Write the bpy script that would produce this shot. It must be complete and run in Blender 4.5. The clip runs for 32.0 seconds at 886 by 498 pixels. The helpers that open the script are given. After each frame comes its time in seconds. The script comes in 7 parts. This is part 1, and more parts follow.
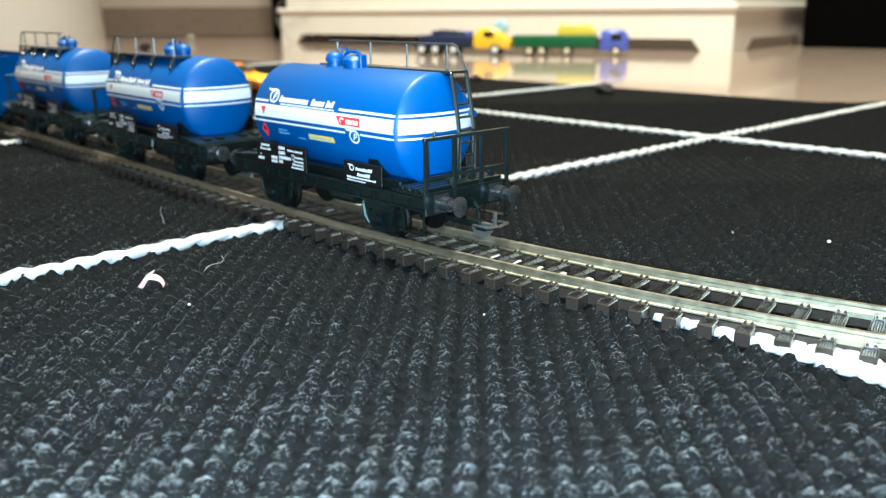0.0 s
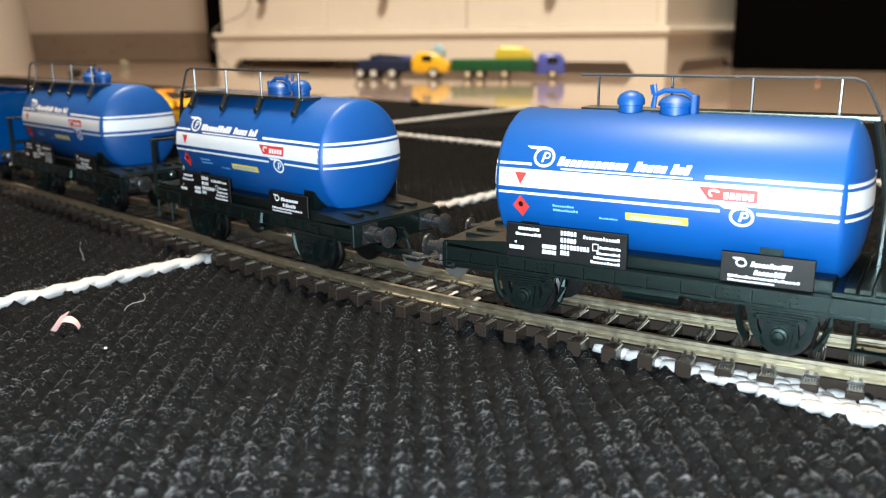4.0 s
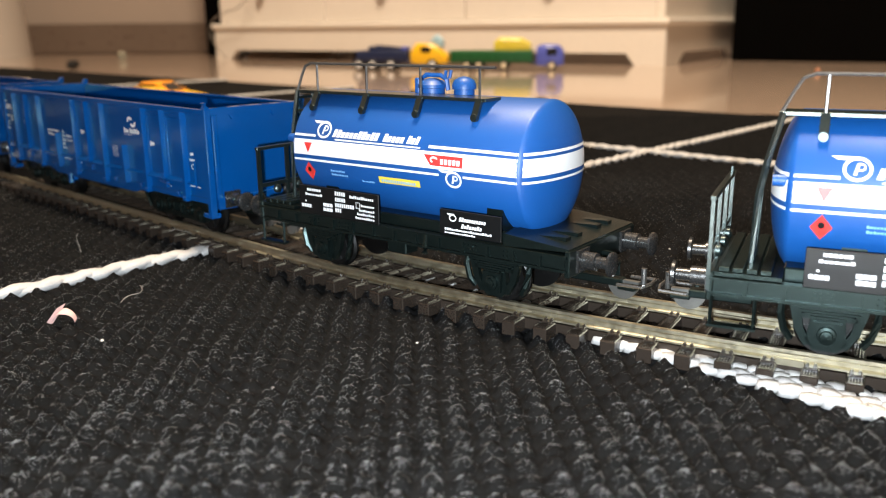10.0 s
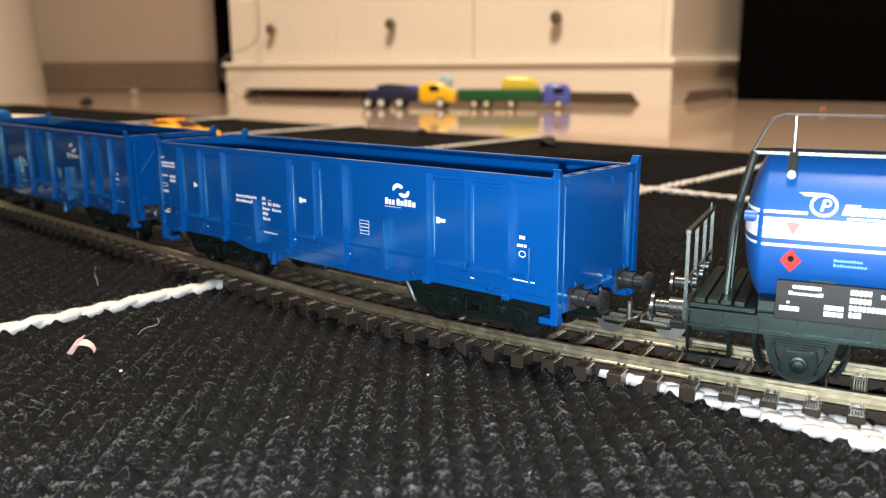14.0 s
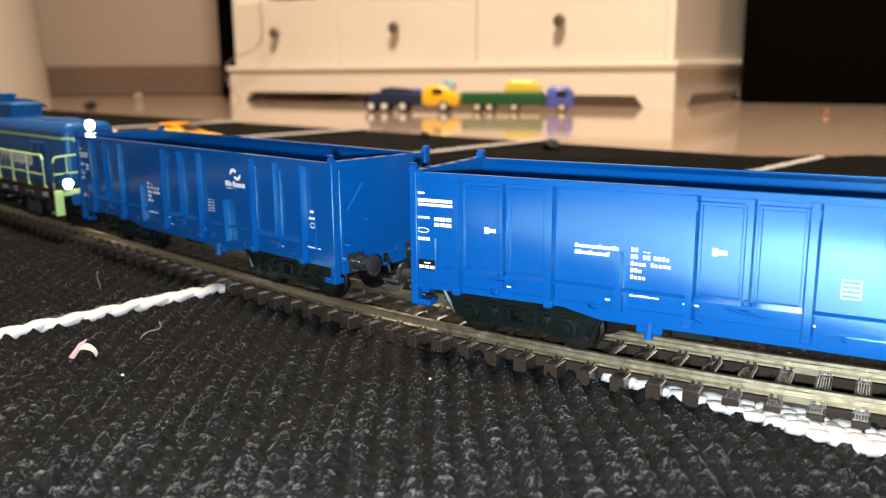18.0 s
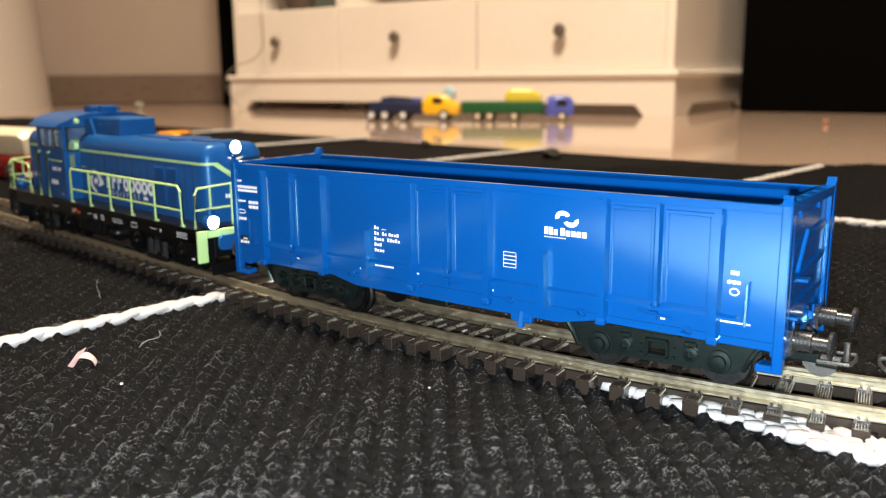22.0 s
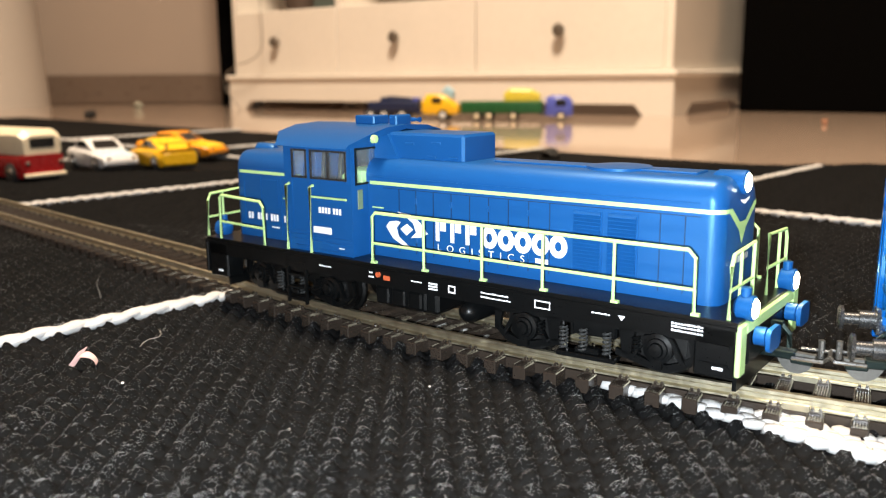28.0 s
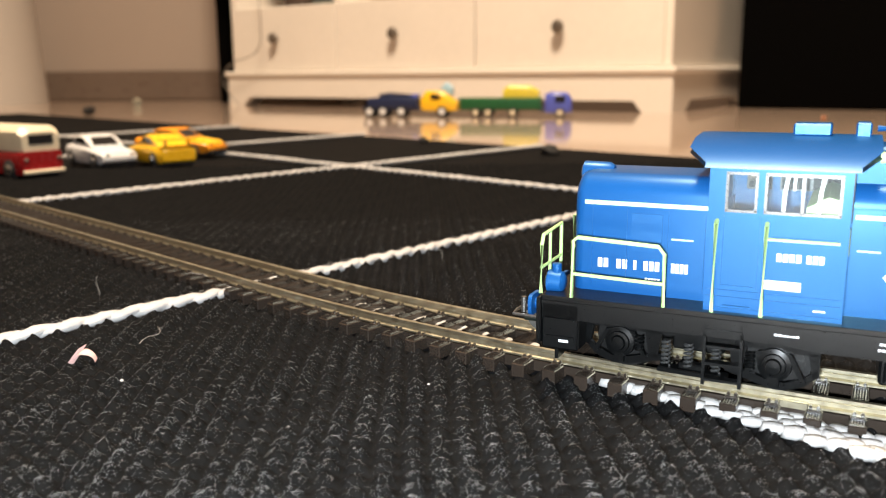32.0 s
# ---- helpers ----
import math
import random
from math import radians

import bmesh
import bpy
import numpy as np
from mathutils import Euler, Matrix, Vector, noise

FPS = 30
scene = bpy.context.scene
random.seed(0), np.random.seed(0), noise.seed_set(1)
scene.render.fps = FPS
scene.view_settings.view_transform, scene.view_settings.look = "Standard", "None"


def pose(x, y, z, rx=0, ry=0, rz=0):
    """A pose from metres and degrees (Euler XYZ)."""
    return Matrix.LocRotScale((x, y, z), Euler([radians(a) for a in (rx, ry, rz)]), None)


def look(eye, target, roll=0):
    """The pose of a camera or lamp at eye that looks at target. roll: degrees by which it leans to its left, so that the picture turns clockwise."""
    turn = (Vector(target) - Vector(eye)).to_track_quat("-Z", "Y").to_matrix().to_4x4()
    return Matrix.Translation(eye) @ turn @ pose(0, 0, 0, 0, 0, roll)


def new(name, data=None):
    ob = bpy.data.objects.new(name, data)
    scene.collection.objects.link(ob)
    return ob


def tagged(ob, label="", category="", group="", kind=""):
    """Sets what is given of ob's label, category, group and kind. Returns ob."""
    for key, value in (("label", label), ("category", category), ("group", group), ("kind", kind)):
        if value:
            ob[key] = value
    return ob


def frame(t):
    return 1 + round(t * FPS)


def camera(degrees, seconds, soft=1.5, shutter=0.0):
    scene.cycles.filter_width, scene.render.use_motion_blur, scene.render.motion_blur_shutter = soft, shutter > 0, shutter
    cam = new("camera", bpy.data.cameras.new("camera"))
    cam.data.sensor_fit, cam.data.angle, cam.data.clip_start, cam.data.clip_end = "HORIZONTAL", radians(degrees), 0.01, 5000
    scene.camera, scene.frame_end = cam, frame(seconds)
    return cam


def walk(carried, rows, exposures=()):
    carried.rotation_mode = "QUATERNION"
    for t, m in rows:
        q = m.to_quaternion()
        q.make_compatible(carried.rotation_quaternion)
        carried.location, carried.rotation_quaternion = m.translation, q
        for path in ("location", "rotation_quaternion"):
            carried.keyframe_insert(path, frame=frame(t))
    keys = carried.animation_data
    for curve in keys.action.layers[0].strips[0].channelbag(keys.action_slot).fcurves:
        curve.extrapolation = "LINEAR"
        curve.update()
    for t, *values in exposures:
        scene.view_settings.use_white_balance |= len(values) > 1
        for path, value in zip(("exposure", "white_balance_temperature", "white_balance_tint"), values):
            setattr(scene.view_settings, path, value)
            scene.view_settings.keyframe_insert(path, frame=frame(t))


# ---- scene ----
cam = camera(55.51, 32.0, soft=1.1)
cam.data.dof.use_dof, cam.data.dof.focus_distance, cam.data.dof.aperture_fstop = True, 0.188, 23.0


def phone(x, y, z, turn, tilt, lean):
    """The phone's lens: place, turn to its left, tilt downwards, lean, in degrees."""
    return pose(x, y, z, 90 - tilt, 0, turn) @ pose(0, 0, 0, 0, 0, lean)


walk(cam, [
    (0, phone(-0.0018, -0.0031, 0.0655, 3.38, 15.75, -0.40)),
    (0.5, phone(-0.0019, -0.0030, 0.0655, 3.31, 15.51, -0.33)),
    (1, phone(0.0003, 0.0013, 0.0665, 1.87, 15.27, -0.55)),
    (1.5, phone(0.0001, -0.0001, 0.0667, 0.52, 14.37, -0.59)),
    (2, phone(0.0004, 0.0031, 0.0661, -0.13, 14.28, -0.54)),
    (2.5, phone(0.0007, 0.0044, 0.0658, -0.36, 14.33, -0.65)),
    (3, phone(0.0004, 0.0032, 0.0659, -0.48, 14.29, -0.58)),
    (3.5, phone(0.0004, 0.0037, 0.0659, -0.55, 14.25, -0.60)),
    (5.5, phone(0.0004, 0.0050, 0.0655, -0.67, 14.29, -0.54)),
    (6, phone(0.0006, 0.0048, 0.0655, -0.64, 14.38, -0.57)),
    (6.5, phone(0.0005, 0.0034, 0.0658, -0.67, 14.45, -0.56)),
    (7, phone(0.0004, 0.0040, 0.0656, -0.69, 14.52, -0.57)),
    (7.5, phone(0.0004, 0.0040, 0.0657, -0.69, 14.59, -0.58)),
    (8, phone(0.0003, 0.0041, 0.0657, -0.72, 14.63, -0.52)),
    (8.5, phone(0.0004, 0.0043, 0.0657, -0.69, 14.71, -0.55)),
    (9, phone(0.0005, 0.0044, 0.0656, -0.68, 14.73, -0.60)),
    (9.5, phone(0.0005, 0.0043, 0.0654, -0.68, 14.71, -0.61)),
    (10, phone(0.0006, 0.0053, 0.0656, -0.65, 14.81, -0.58)),
    (10.5, phone(0.0005, 0.0051, 0.0656, -0.66, 14.80, -0.56)),
    (11, phone(0.0004, 0.0038, 0.0659, -0.64, 14.64, -0.56)),
    (11.5, phone(0.0001, 0.0018, 0.0662, -0.56, 14.01, -0.55)),
    (12, phone(-0.0000, 0.0013, 0.0661, -0.51, 13.45, -0.52)),
    (12.5, phone(-0.0001, 0.0009, 0.0663, -0.46, 13.21, -0.46)),
    (13, phone(-0.0001, 0.0008, 0.0662, -0.35, 12.92, -0.47)),
    (13.5, phone(0.0000, 0.0004, 0.0664, -0.22, 12.61, -0.44)),
    (14, phone(-0.0003, 0.0001, 0.0664, -0.20, 12.31, -0.43)),
    (14.5, phone(0.0000, 0.0013, 0.0662, -0.08, 12.15, -0.49)),
    (16.5, phone(-0.0000, 0.0006, 0.0663, 0.03, 12.15, -0.51)),
    (17, phone(0.0000, 0.0006, 0.0662, 0.04, 12.14, -0.51)),
    (17.5, phone(0.0000, 0.0006, 0.0663, 0.05, 12.14, -0.54)),
    (18, phone(-0.0000, 0.0006, 0.0664, 0.04, 12.09, -0.53)),
    (18.5, phone(0.0000, 0.0007, 0.0663, 0.04, 12.03, -0.54)),
    (19, phone(0.0000, 0.0008, 0.0664, 0.04, 12.03, -0.51)),
    (19.5, phone(-0.0001, 0.0008, 0.0664, 0.01, 12.00, -0.48)),
    (20, phone(-0.0000, 0.0006, 0.0662, 0.02, 11.90, -0.53)),
    (20.5, phone(-0.0001, -0.0002, 0.0665, 0.02, 11.73, -0.47)),
    (21, phone(0.0000, 0.0001, 0.0663, 0.02, 11.51, -0.56)),
    (21.5, phone(0.0002, 0.0007, 0.0663, 0.06, 11.49, -0.52)),
    (22, phone(0.0002, 0.0006, 0.0664, 0.06, 11.50, -0.52)),
    (22.5, phone(0.0001, 0.0007, 0.0664, 0.05, 11.48, -0.53)),
    (23, phone(0.0001, 0.0007, 0.0664, 0.04, 11.49, -0.48)),
    (23.5, phone(0.0001, 0.0007, 0.0664, 0.05, 11.48, -0.53)),
    (24, phone(0.0004, 0.0025, 0.0661, 0.11, 11.47, -0.58)),
    (24.5, phone(-0.0002, -0.0005, 0.0665, -0.03, 11.37, -0.53)),
    (25, phone(-0.0002, -0.0003, 0.0665, -0.03, 11.38, -0.50)),
    (25.5, phone(-0.0001, -0.0002, 0.0665, -0.01, 11.44, -0.51)),
    (27.5, phone(-0.0000, -0.0001, 0.0663, 0.00, 11.50, -0.55)),
    (28, phone(0.0000, 0.0000, 0.0664, 0.00, 11.51, -0.54)),
    (28.5, phone(-0.0000, 0.0000, 0.0665, -0.00, 11.51, -0.53)),
    (29, phone(-0.0000, 0.0002, 0.0664, -0.01, 11.51, -0.52)),
    (29.5, phone(-0.0001, 0.0002, 0.0665, -0.03, 11.60, -0.46)),
    (30, phone(-0.0001, 0.0002, 0.0664, -0.02, 11.66, -0.49)),
    (30.5, phone(-0.0002, 0.0003, 0.0665, -0.04, 11.72, -0.43)),
    (31, phone(-0.0001, 0.0001, 0.0665, -0.04, 11.75, -0.45)),
    (31.5, phone(0.0000, 0.0002, 0.0666, -0.02, 11.78, -0.49)),
    (32, phone(0.0000, -0.0001, 0.0667, -0.07, 11.75, -0.50)),
], exposures=[(0, 0.45, 4750, -12), (1.0, 0.3, 5350, -3), (2.0, 0.15, 5400, -2), (3.5, -0.05, 5500, -1), (6, -0.16, 6050, 6), (14, -0.16, 6080, 6), (16.5, 0.0, 6090, 6), (32, 0.0, 6150, 7)])

# ---- light ----
world = bpy.data.worlds.new("room_dark")
scene.world = world
world.use_nodes = True
world.node_tree.nodes["Background"].inputs["Color"].default_value = (0.9, 0.75, 0.6, 1)
world.node_tree.nodes["Background"].inputs["Strength"].default_value = 0.02


def lamp(name, kind, m, watts, colour, size):
    data = bpy.data.lights.new(name, kind)
    data.energy, data.color = watts, colour
    if kind == "AREA":
        data.shape, data.size = "DISK", size
    else:
        data.shadow_soft_size = size
    ob = new(name, data)
    ob.matrix_world = m
    return ob


# the phone's own torch beside its lens, and the warm ceiling lamp of the room
torch = lamp("torch", "SPOT", look((-0.006, -0.004, 0.0595), (-0.008, 0.22, 0.0)), 3.8, (0.93, 0.97, 1.0), 0.0025)
torch.data.spot_size, torch.data.spot_blend = radians(160), 0.3
lamp("ceiling_lamp", "AREA", look((0.0, 0.35, 2.42), (0.02, 0.45, 0.0)), 160, (1.0, 0.77, 0.55), 0.55)

# ---- materials ----
def material(name, colour, rough=0.5, metal=0.0, vary=0.12, grain=900.0, bump=0.0, coat=0.0, spec=0.5, big=60.0, per_piece=0.0, sheen=(1.0, 1.0, 1.0)):
    """A surface with colour variation at two scales, uneven gloss and fine relief."""
    m = bpy.data.materials.new(name)
    m.use_nodes = True
    nt = m.node_tree
    b = nt.nodes["Principled BSDF"]
    b.inputs["Metallic"].default_value = metal
    b.inputs["Coat Weight"].default_value = coat
    b.inputs["Coat Roughness"].default_value = 0.15
    b.inputs["Specular IOR Level"].default_value = spec
    b.inputs["Specular Tint"].default_value = (*sheen, 1)
    co = nt.nodes.new("ShaderNodeTexCoord")
    fine = nt.nodes.new("ShaderNodeTexNoise")
    fine.inputs["Scale"].default_value, fine.inputs["Detail"].default_value = grain, 4
    wide = nt.nodes.new("ShaderNodeTexNoise")
    wide.inputs["Scale"].default_value, wide.inputs["Detail"].default_value = big, 3
    for n in (fine, wide):
        nt.links.new(co.outputs["Object"], n.inputs["Vector"])
    both = nt.nodes.new("ShaderNodeMath")
    both.operation = "ADD"
    nt.links.new(fine.outputs["Fac"], both.inputs[0])
    nt.links.new(wide.outputs["Fac"], both.inputs[1])
    last = both.outputs[0]
    if per_piece:
        info = nt.nodes.new("ShaderNodeObjectInfo")
        add = nt.nodes.new("ShaderNodeMath")
        add.operation, add.inputs[1].default_value = "MULTIPLY_ADD", per_piece
        nt.links.new(info.outputs["Random"], add.inputs[0])
        nt.links.new(last, add.inputs[2])
        last = add.outputs[0]
    shade = nt.nodes.new("ShaderNodeMapRange")
    shade.inputs["From Min"].default_value, shade.inputs["From Max"].default_value = 0.55, 1.45 + per_piece
    shade.inputs["To Min"].default_value, shade.inputs["To Max"].default_value = 1 - vary, 1 + vary
    nt.links.new(last, shade.inputs["Value"])
    mul = nt.nodes.new("ShaderNodeVectorMath")
    mul.operation = "SCALE"
    mul.inputs[0].default_value = colour
    nt.links.new(shade.outputs[0], mul.inputs["Scale"])
    nt.links.new(mul.outputs[0], b.inputs["Base Color"])
    gloss = nt.nodes.new("ShaderNodeMapRange")
    gloss.inputs["From Min"].default_value, gloss.inputs["From Max"].default_value = 0.3, 0.7
    gloss.inputs["To Min"].default_value, gloss.inputs["To Max"].default_value = rough * 0.85, min(1.0, rough * 1.18)
    nt.links.new(fine.outputs["Fac"], gloss.inputs["Value"])
    nt.links.new(gloss.outputs[0], b.inputs["Roughness"])
    if bump:
        bp = nt.nodes.new("ShaderNodeBump")
        bp.inputs["Strength"].default_value, bp.inputs["Distance"].default_value = 1.0, bump
        nt.links.new(fine.outputs["Fac"], bp.inputs["Height"])
        nt.links.new(bp.outputs[0], b.inputs["Normal"])
    return m


def glowing(name, colour, strength):
    m = bpy.data.materials.new(name)
    m.use_nodes = True
    b = m.node_tree.nodes["Principled BSDF"]
    b.inputs["Base Color"].default_value = (*colour, 1)
    b.inputs["Emission Color"].default_value = (*colour, 1)
    b.inputs["Emission Strength"].default_value = strength
    return m


def glassy(name, colour, rough=0.02):
    m = bpy.data.materials.new(name)
    m.use_nodes = True
    b = m.node_tree.nodes["Principled BSDF"]
    b.inputs["Base Color"].default_value = (*colour, 1)
    b.inputs["Transmission Weight"].default_value = 0.95
    b.inputs["Roughness"].default_value = rough
    b.inputs["IOR"].default_value = 1.3
    return m


RUG = material("rug_wool", (0.0050, 0.0049, 0.0050), 0.8, vary=0.6, grain=2200, big=180, spec=0.05, bump=0.0001)
FUZZ = material("rug_fibre", (0.45, 0.455, 0.46), 0.4, vary=0.5, grain=300, big=90)
ROPE = material("rope_wool", (0.46, 0.45, 0.44), 0.85, vary=0.16, grain=1800, bump=0.0003, big=140, spec=0.2)
STEEL = material("nickel_rail", (0.43, 0.39, 0.285), 0.44, 1.0, vary=0.22, grain=500, bump=0.00003, big=70)
SLEEPER = material("sleeper_plastic", (0.026, 0.0195, 0.0150), 0.22, vary=0.2, grain=2500, bump=0.00003, per_piece=0.25, spec=0.65)
TANK = material("tank_blue", (0.007, 0.070, 0.28), 0.46, vary=0.05, grain=4000, bump=0.000004, big=80, spec=0.55)
PRINT = material("white_print", (0.80, 0.82, 0.84), 0.45, vary=0.05, grain=5000)
REDP = material("red_print", (0.62, 0.035, 0.03), 0.45, vary=0.08, grain=5000)
ORANGEP = material("orange_print", (0.50, 0.10, 0.035), 0.45, vary=0.08, grain=5000)
YELP = material("yellow_print", (0.72, 0.55, 0.06), 0.45, vary=0.08, grain=5000)
BLUEP = material("pale_blue_print", (0.20, 0.42, 0.75), 0.45, vary=0.08, grain=5000)
CHASSIS = material("black_chassis", (0.0034, 0.0054, 0.0051), 0.33, vary=0.3, grain=3000, bump=0.000008, big=200, spec=0.42, sheen=(0.72, 1.0, 0.96))
GLOSSBLACK = material("glossy_black_plastic", (0.005, 0.008, 0.008), 0.33, vary=0.25, grain=3000, bump=0.000012, big=200, spec=1.0, coat=0.5, sheen=(0.8, 1.0, 0.98))
LOCOBLACK = material("black_loco_frame", (0.0024, 0.0027, 0.0029), 0.32, vary=0.3, grain=3000, bump=0.000006, big=200, spec=0.25)
BOARD = material("black_board", (0.0040, 0.0044, 0.0048), 0.42, vary=0.1, grain=4000, spec=0.3)
WHEEL = material("wheel_steel", (0.05, 0.05, 0.05), 0.35, 0.9, vary=0.2, grain=2000)
TYRE = material("wheel_tyre", (0.035, 0.035, 0.035), 0.45, 1.0, vary=0.15, grain=2000)
WAGON = material("wagon_blue", (0.004, 0.062, 0.258), 0.13, vary=0.06, grain=4000, bump=0.0000010, big=90, spec=1.0, sheen=(0.5, 1.0, 0.85))
LOCO = material("loco_blue", (0.008, 0.064, 0.224), 0.36, vary=0.05, grain=4000, bump=0.000005, big=90, spec=0.5, sheen=(0.4, 0.8, 1.0))
# darkened loco blue: the shade inside the panel grooves, put into colour
SEAM_SHADE = material("panel_gap", (0.002, 0.022, 0.075), 0.6, vary=0.2, grain=3000)
LIME = material("lime_paint", (0.42, 0.62, 0.25), 0.45, vary=0.08, grain=4000)
SPRING = material("steel_part", (0.24, 0.24, 0.235), 0.30, 0.9, vary=0.15, grain=2500)
FRAMEGREY = material("window_frame_black", (0.10, 0.10, 0.10), 0.28, 0.8, vary=0.1, grain=3000)
RAILING = material("dark_wire", (0.17, 0.17, 0.17), 0.42, 0.9, vary=0.3, grain=2500)
HOOK = material("grey_metal_hook", (0.17, 0.17, 0.16), 0.35, 0.7, vary=0.15, grain=2500)
BUFFER = material("dark_buffer", (0.07, 0.07, 0.07), 0.28, 0.75, vary=0.2, grain=2500)
COIL = material("dark_spring", (0.035, 0.036, 0.036), 0.35, vary=0.15, grain=2500, spec=0.6)
LIGHT = glowing("headlight_glow", (1.0, 0.82, 0.58), 130.0)
PANE = glassy("window_pane", (0.66, 0.70, 0.70))
INSIDE = material("cab_inside", (0.14, 0.20, 0.12), 0.6, vary=0.2)
TILE = material("floor_tile", (0.40, 0.30, 0.23), 0.07, vary=0.08, grain=25, big=3, spec=0.6)
CREAM = material("cream_paint", (0.78, 0.72, 0.64), 0.45, vary=0.04, grain=90, bump=0.0002, big=6)
COLUMN = material("column_paint", (0.52, 0.47, 0.42), 0.6, vary=0.05, grain=90, bump=0.0003, big=5)
WALL = material("wall_paint", (0.36, 0.29, 0.24), 0.8, vary=0.05, grain=120, bump=0.0004, big=4)
SKIRT = material("skirting_tile", (0.15, 0.11, 0.085), 0.3, vary=0.12, grain=60, big=5)
BLACK = material("black_board_matt", (0.0007, 0.0006, 0.0006), 0.7, vary=0.2, grain=80, spec=0.03)
PEWTER = material("pewter_knob", (0.22, 0.19, 0.16), 0.4, 0.8, vary=0.2, grain=200)
CABLE = material("cable_grey", (0.22, 0.19, 0.16), 0.5)


# ---- mesh tools ----
def part(name, bm, mat, parent=None, label="", smooth=False):
    me = bpy.data.meshes.new(name)
    bm.to_mesh(me)
    bm.free()
    me.materials.append(mat)
    if smooth:
        me.shade_smooth()
        me.set_sharp_from_angle(angle=radians(38))
    ob = new(name, me)
    if parent:
        ob.parent = parent
    if label:
        ob["label"] = label
    return ob


def again(ob, parent, m, name=""):
    """Another object on the same mesh."""
    o = new(name or ob.name.split(".")[0], ob.data)
    o.parent, o.matrix_basis = parent, m
    return o


def empty(name, label="", category="", group="", kind=""):
    return tagged(new(name), label, category, group, kind)


def box(bm, x0, x1, y0, y1, z0, z1, bevel=0.0, m=None):
    v = [bm.verts.new((x, y, z)) for x in (x0, x1) for y in (y0, y1) for z in (z0, z1)]
    fs = [bm.faces.new([v[i] for i in q]) for q in ((0, 1, 3, 2), (4, 6, 7, 5), (0, 4, 5, 1), (2, 3, 7, 6), (0, 2, 6, 4), (1, 5, 7, 3))]
    if bevel:
        es = list({e for f in fs for e in f.edges})
        r = bmesh.ops.bevel(bm, geom=es, offset=bevel, segments=1, affect="EDGES", profile=0.5)
        v = list({w for f in r["faces"] for w in f.verts} | {w for w in v if w.is_valid})
    if m is not None:
        bmesh.ops.transform(bm, matrix=m, verts=[w for w in v if w.is_valid])
    return bm


def B(*a, **k):
    return box(bmesh.new(), *a, **k)


def tube(bm, pts, r, n=6, closed=False, r_end=None):
    """A round bar along the points."""
    pts = [Vector(p) for p in pts]
    rings = []
    for i, p in enumerate(pts):
        d = (pts[min(i + 1, len(pts) - 1)] - pts[max(i - 1, 0)]).normalized()
        a = d.cross(Vector((0, 0, 1)))
        if a.length < 0.05:
            a = d.cross(Vector((0, 1, 0)))
        a.normalize()
        c = d.cross(a)
        rr = r if r_end is None else r + (r_end - r) * i / (len(pts) - 1)
        rings.append([bm.verts.new(p + (a * math.cos(k * math.tau / n) + c * math.sin(k * math.tau / n)) * rr) for k in range(n)])
    for s, e in zip(rings, rings[1:]):
        for k in range(n):
            bm.faces.new((s[k], s[(k + 1) % n], e[(k + 1) % n], e[k]))
    bm.faces.new(rings[0][::-1])
    bm.faces.new(rings[-1])
    return bm


def lathe(bm, prof, origin, axis="Y", n=24):
    """A turned body: profile of (along, radius) round an axis through origin."""
    rings = []
    for a, r in prof:
        ring = []
        for k in range(n):
            c, s = math.cos(k * math.tau / n) * r, math.sin(k * math.tau / n) * r
            p = {"X": (a, c, s), "Y": (c, a, s), "Z": (c, s, a)}[axis]
            ring.append(bm.verts.new(Vector(origin) + Vector(p)))
        rings.append(ring)
    for s, e in zip(rings, rings[1:]):
        for k in range(n):
            bm.faces.new((s[k], s[(k + 1) % n], e[(k + 1) % n], e[k]))
    bm.faces.new(rings[0][::-1])
    bm.faces.new(rings[-1])
    bmesh.ops.recalc_face_normals(bm, faces=bm.faces)
    return bm


def prism(bm, outline, lo, hi, axis="Y"):
    """A flat outline pushed through from lo to hi along the axis."""
    def at(a, b, c):
        return {"X": (c, a, b), "Y": (a, c, b), "Z": (a, b, c)}[axis]
    s = [bm.verts.new(at(a, b, lo)) for a, b in outline]
    e = [bm.verts.new(at(a, b, hi)) for a, b in outline]
    n = len(outline)
    fs = [bm.faces.new(s), bm.faces.new(e[::-1])]
    fs += [bm.faces.new((s[k], e[k], e[(k + 1) % n], s[(k + 1) % n])) for k in range(n)]
    bmesh.ops.recalc_face_normals(bm, faces=fs)
    return bm


def rounded(w, h, r, n=4, cx=0.0, cy=0.0):
    """A rounded rectangle outline, w by h, round its centre."""
    pts = []
    for sx, sy, a0 in ((1, 1, 0), (-1, 1, 90), (-1, -1, 180), (1, -1, 270)):
        for k in range(n + 1):
            a = radians(a0 + 90 * k / n)
            pts.append((cx + sx * (w / 2 - r) + r * math.cos(a), cy + sy * (h / 2 - r) + r * math.sin(a)))
    return pts


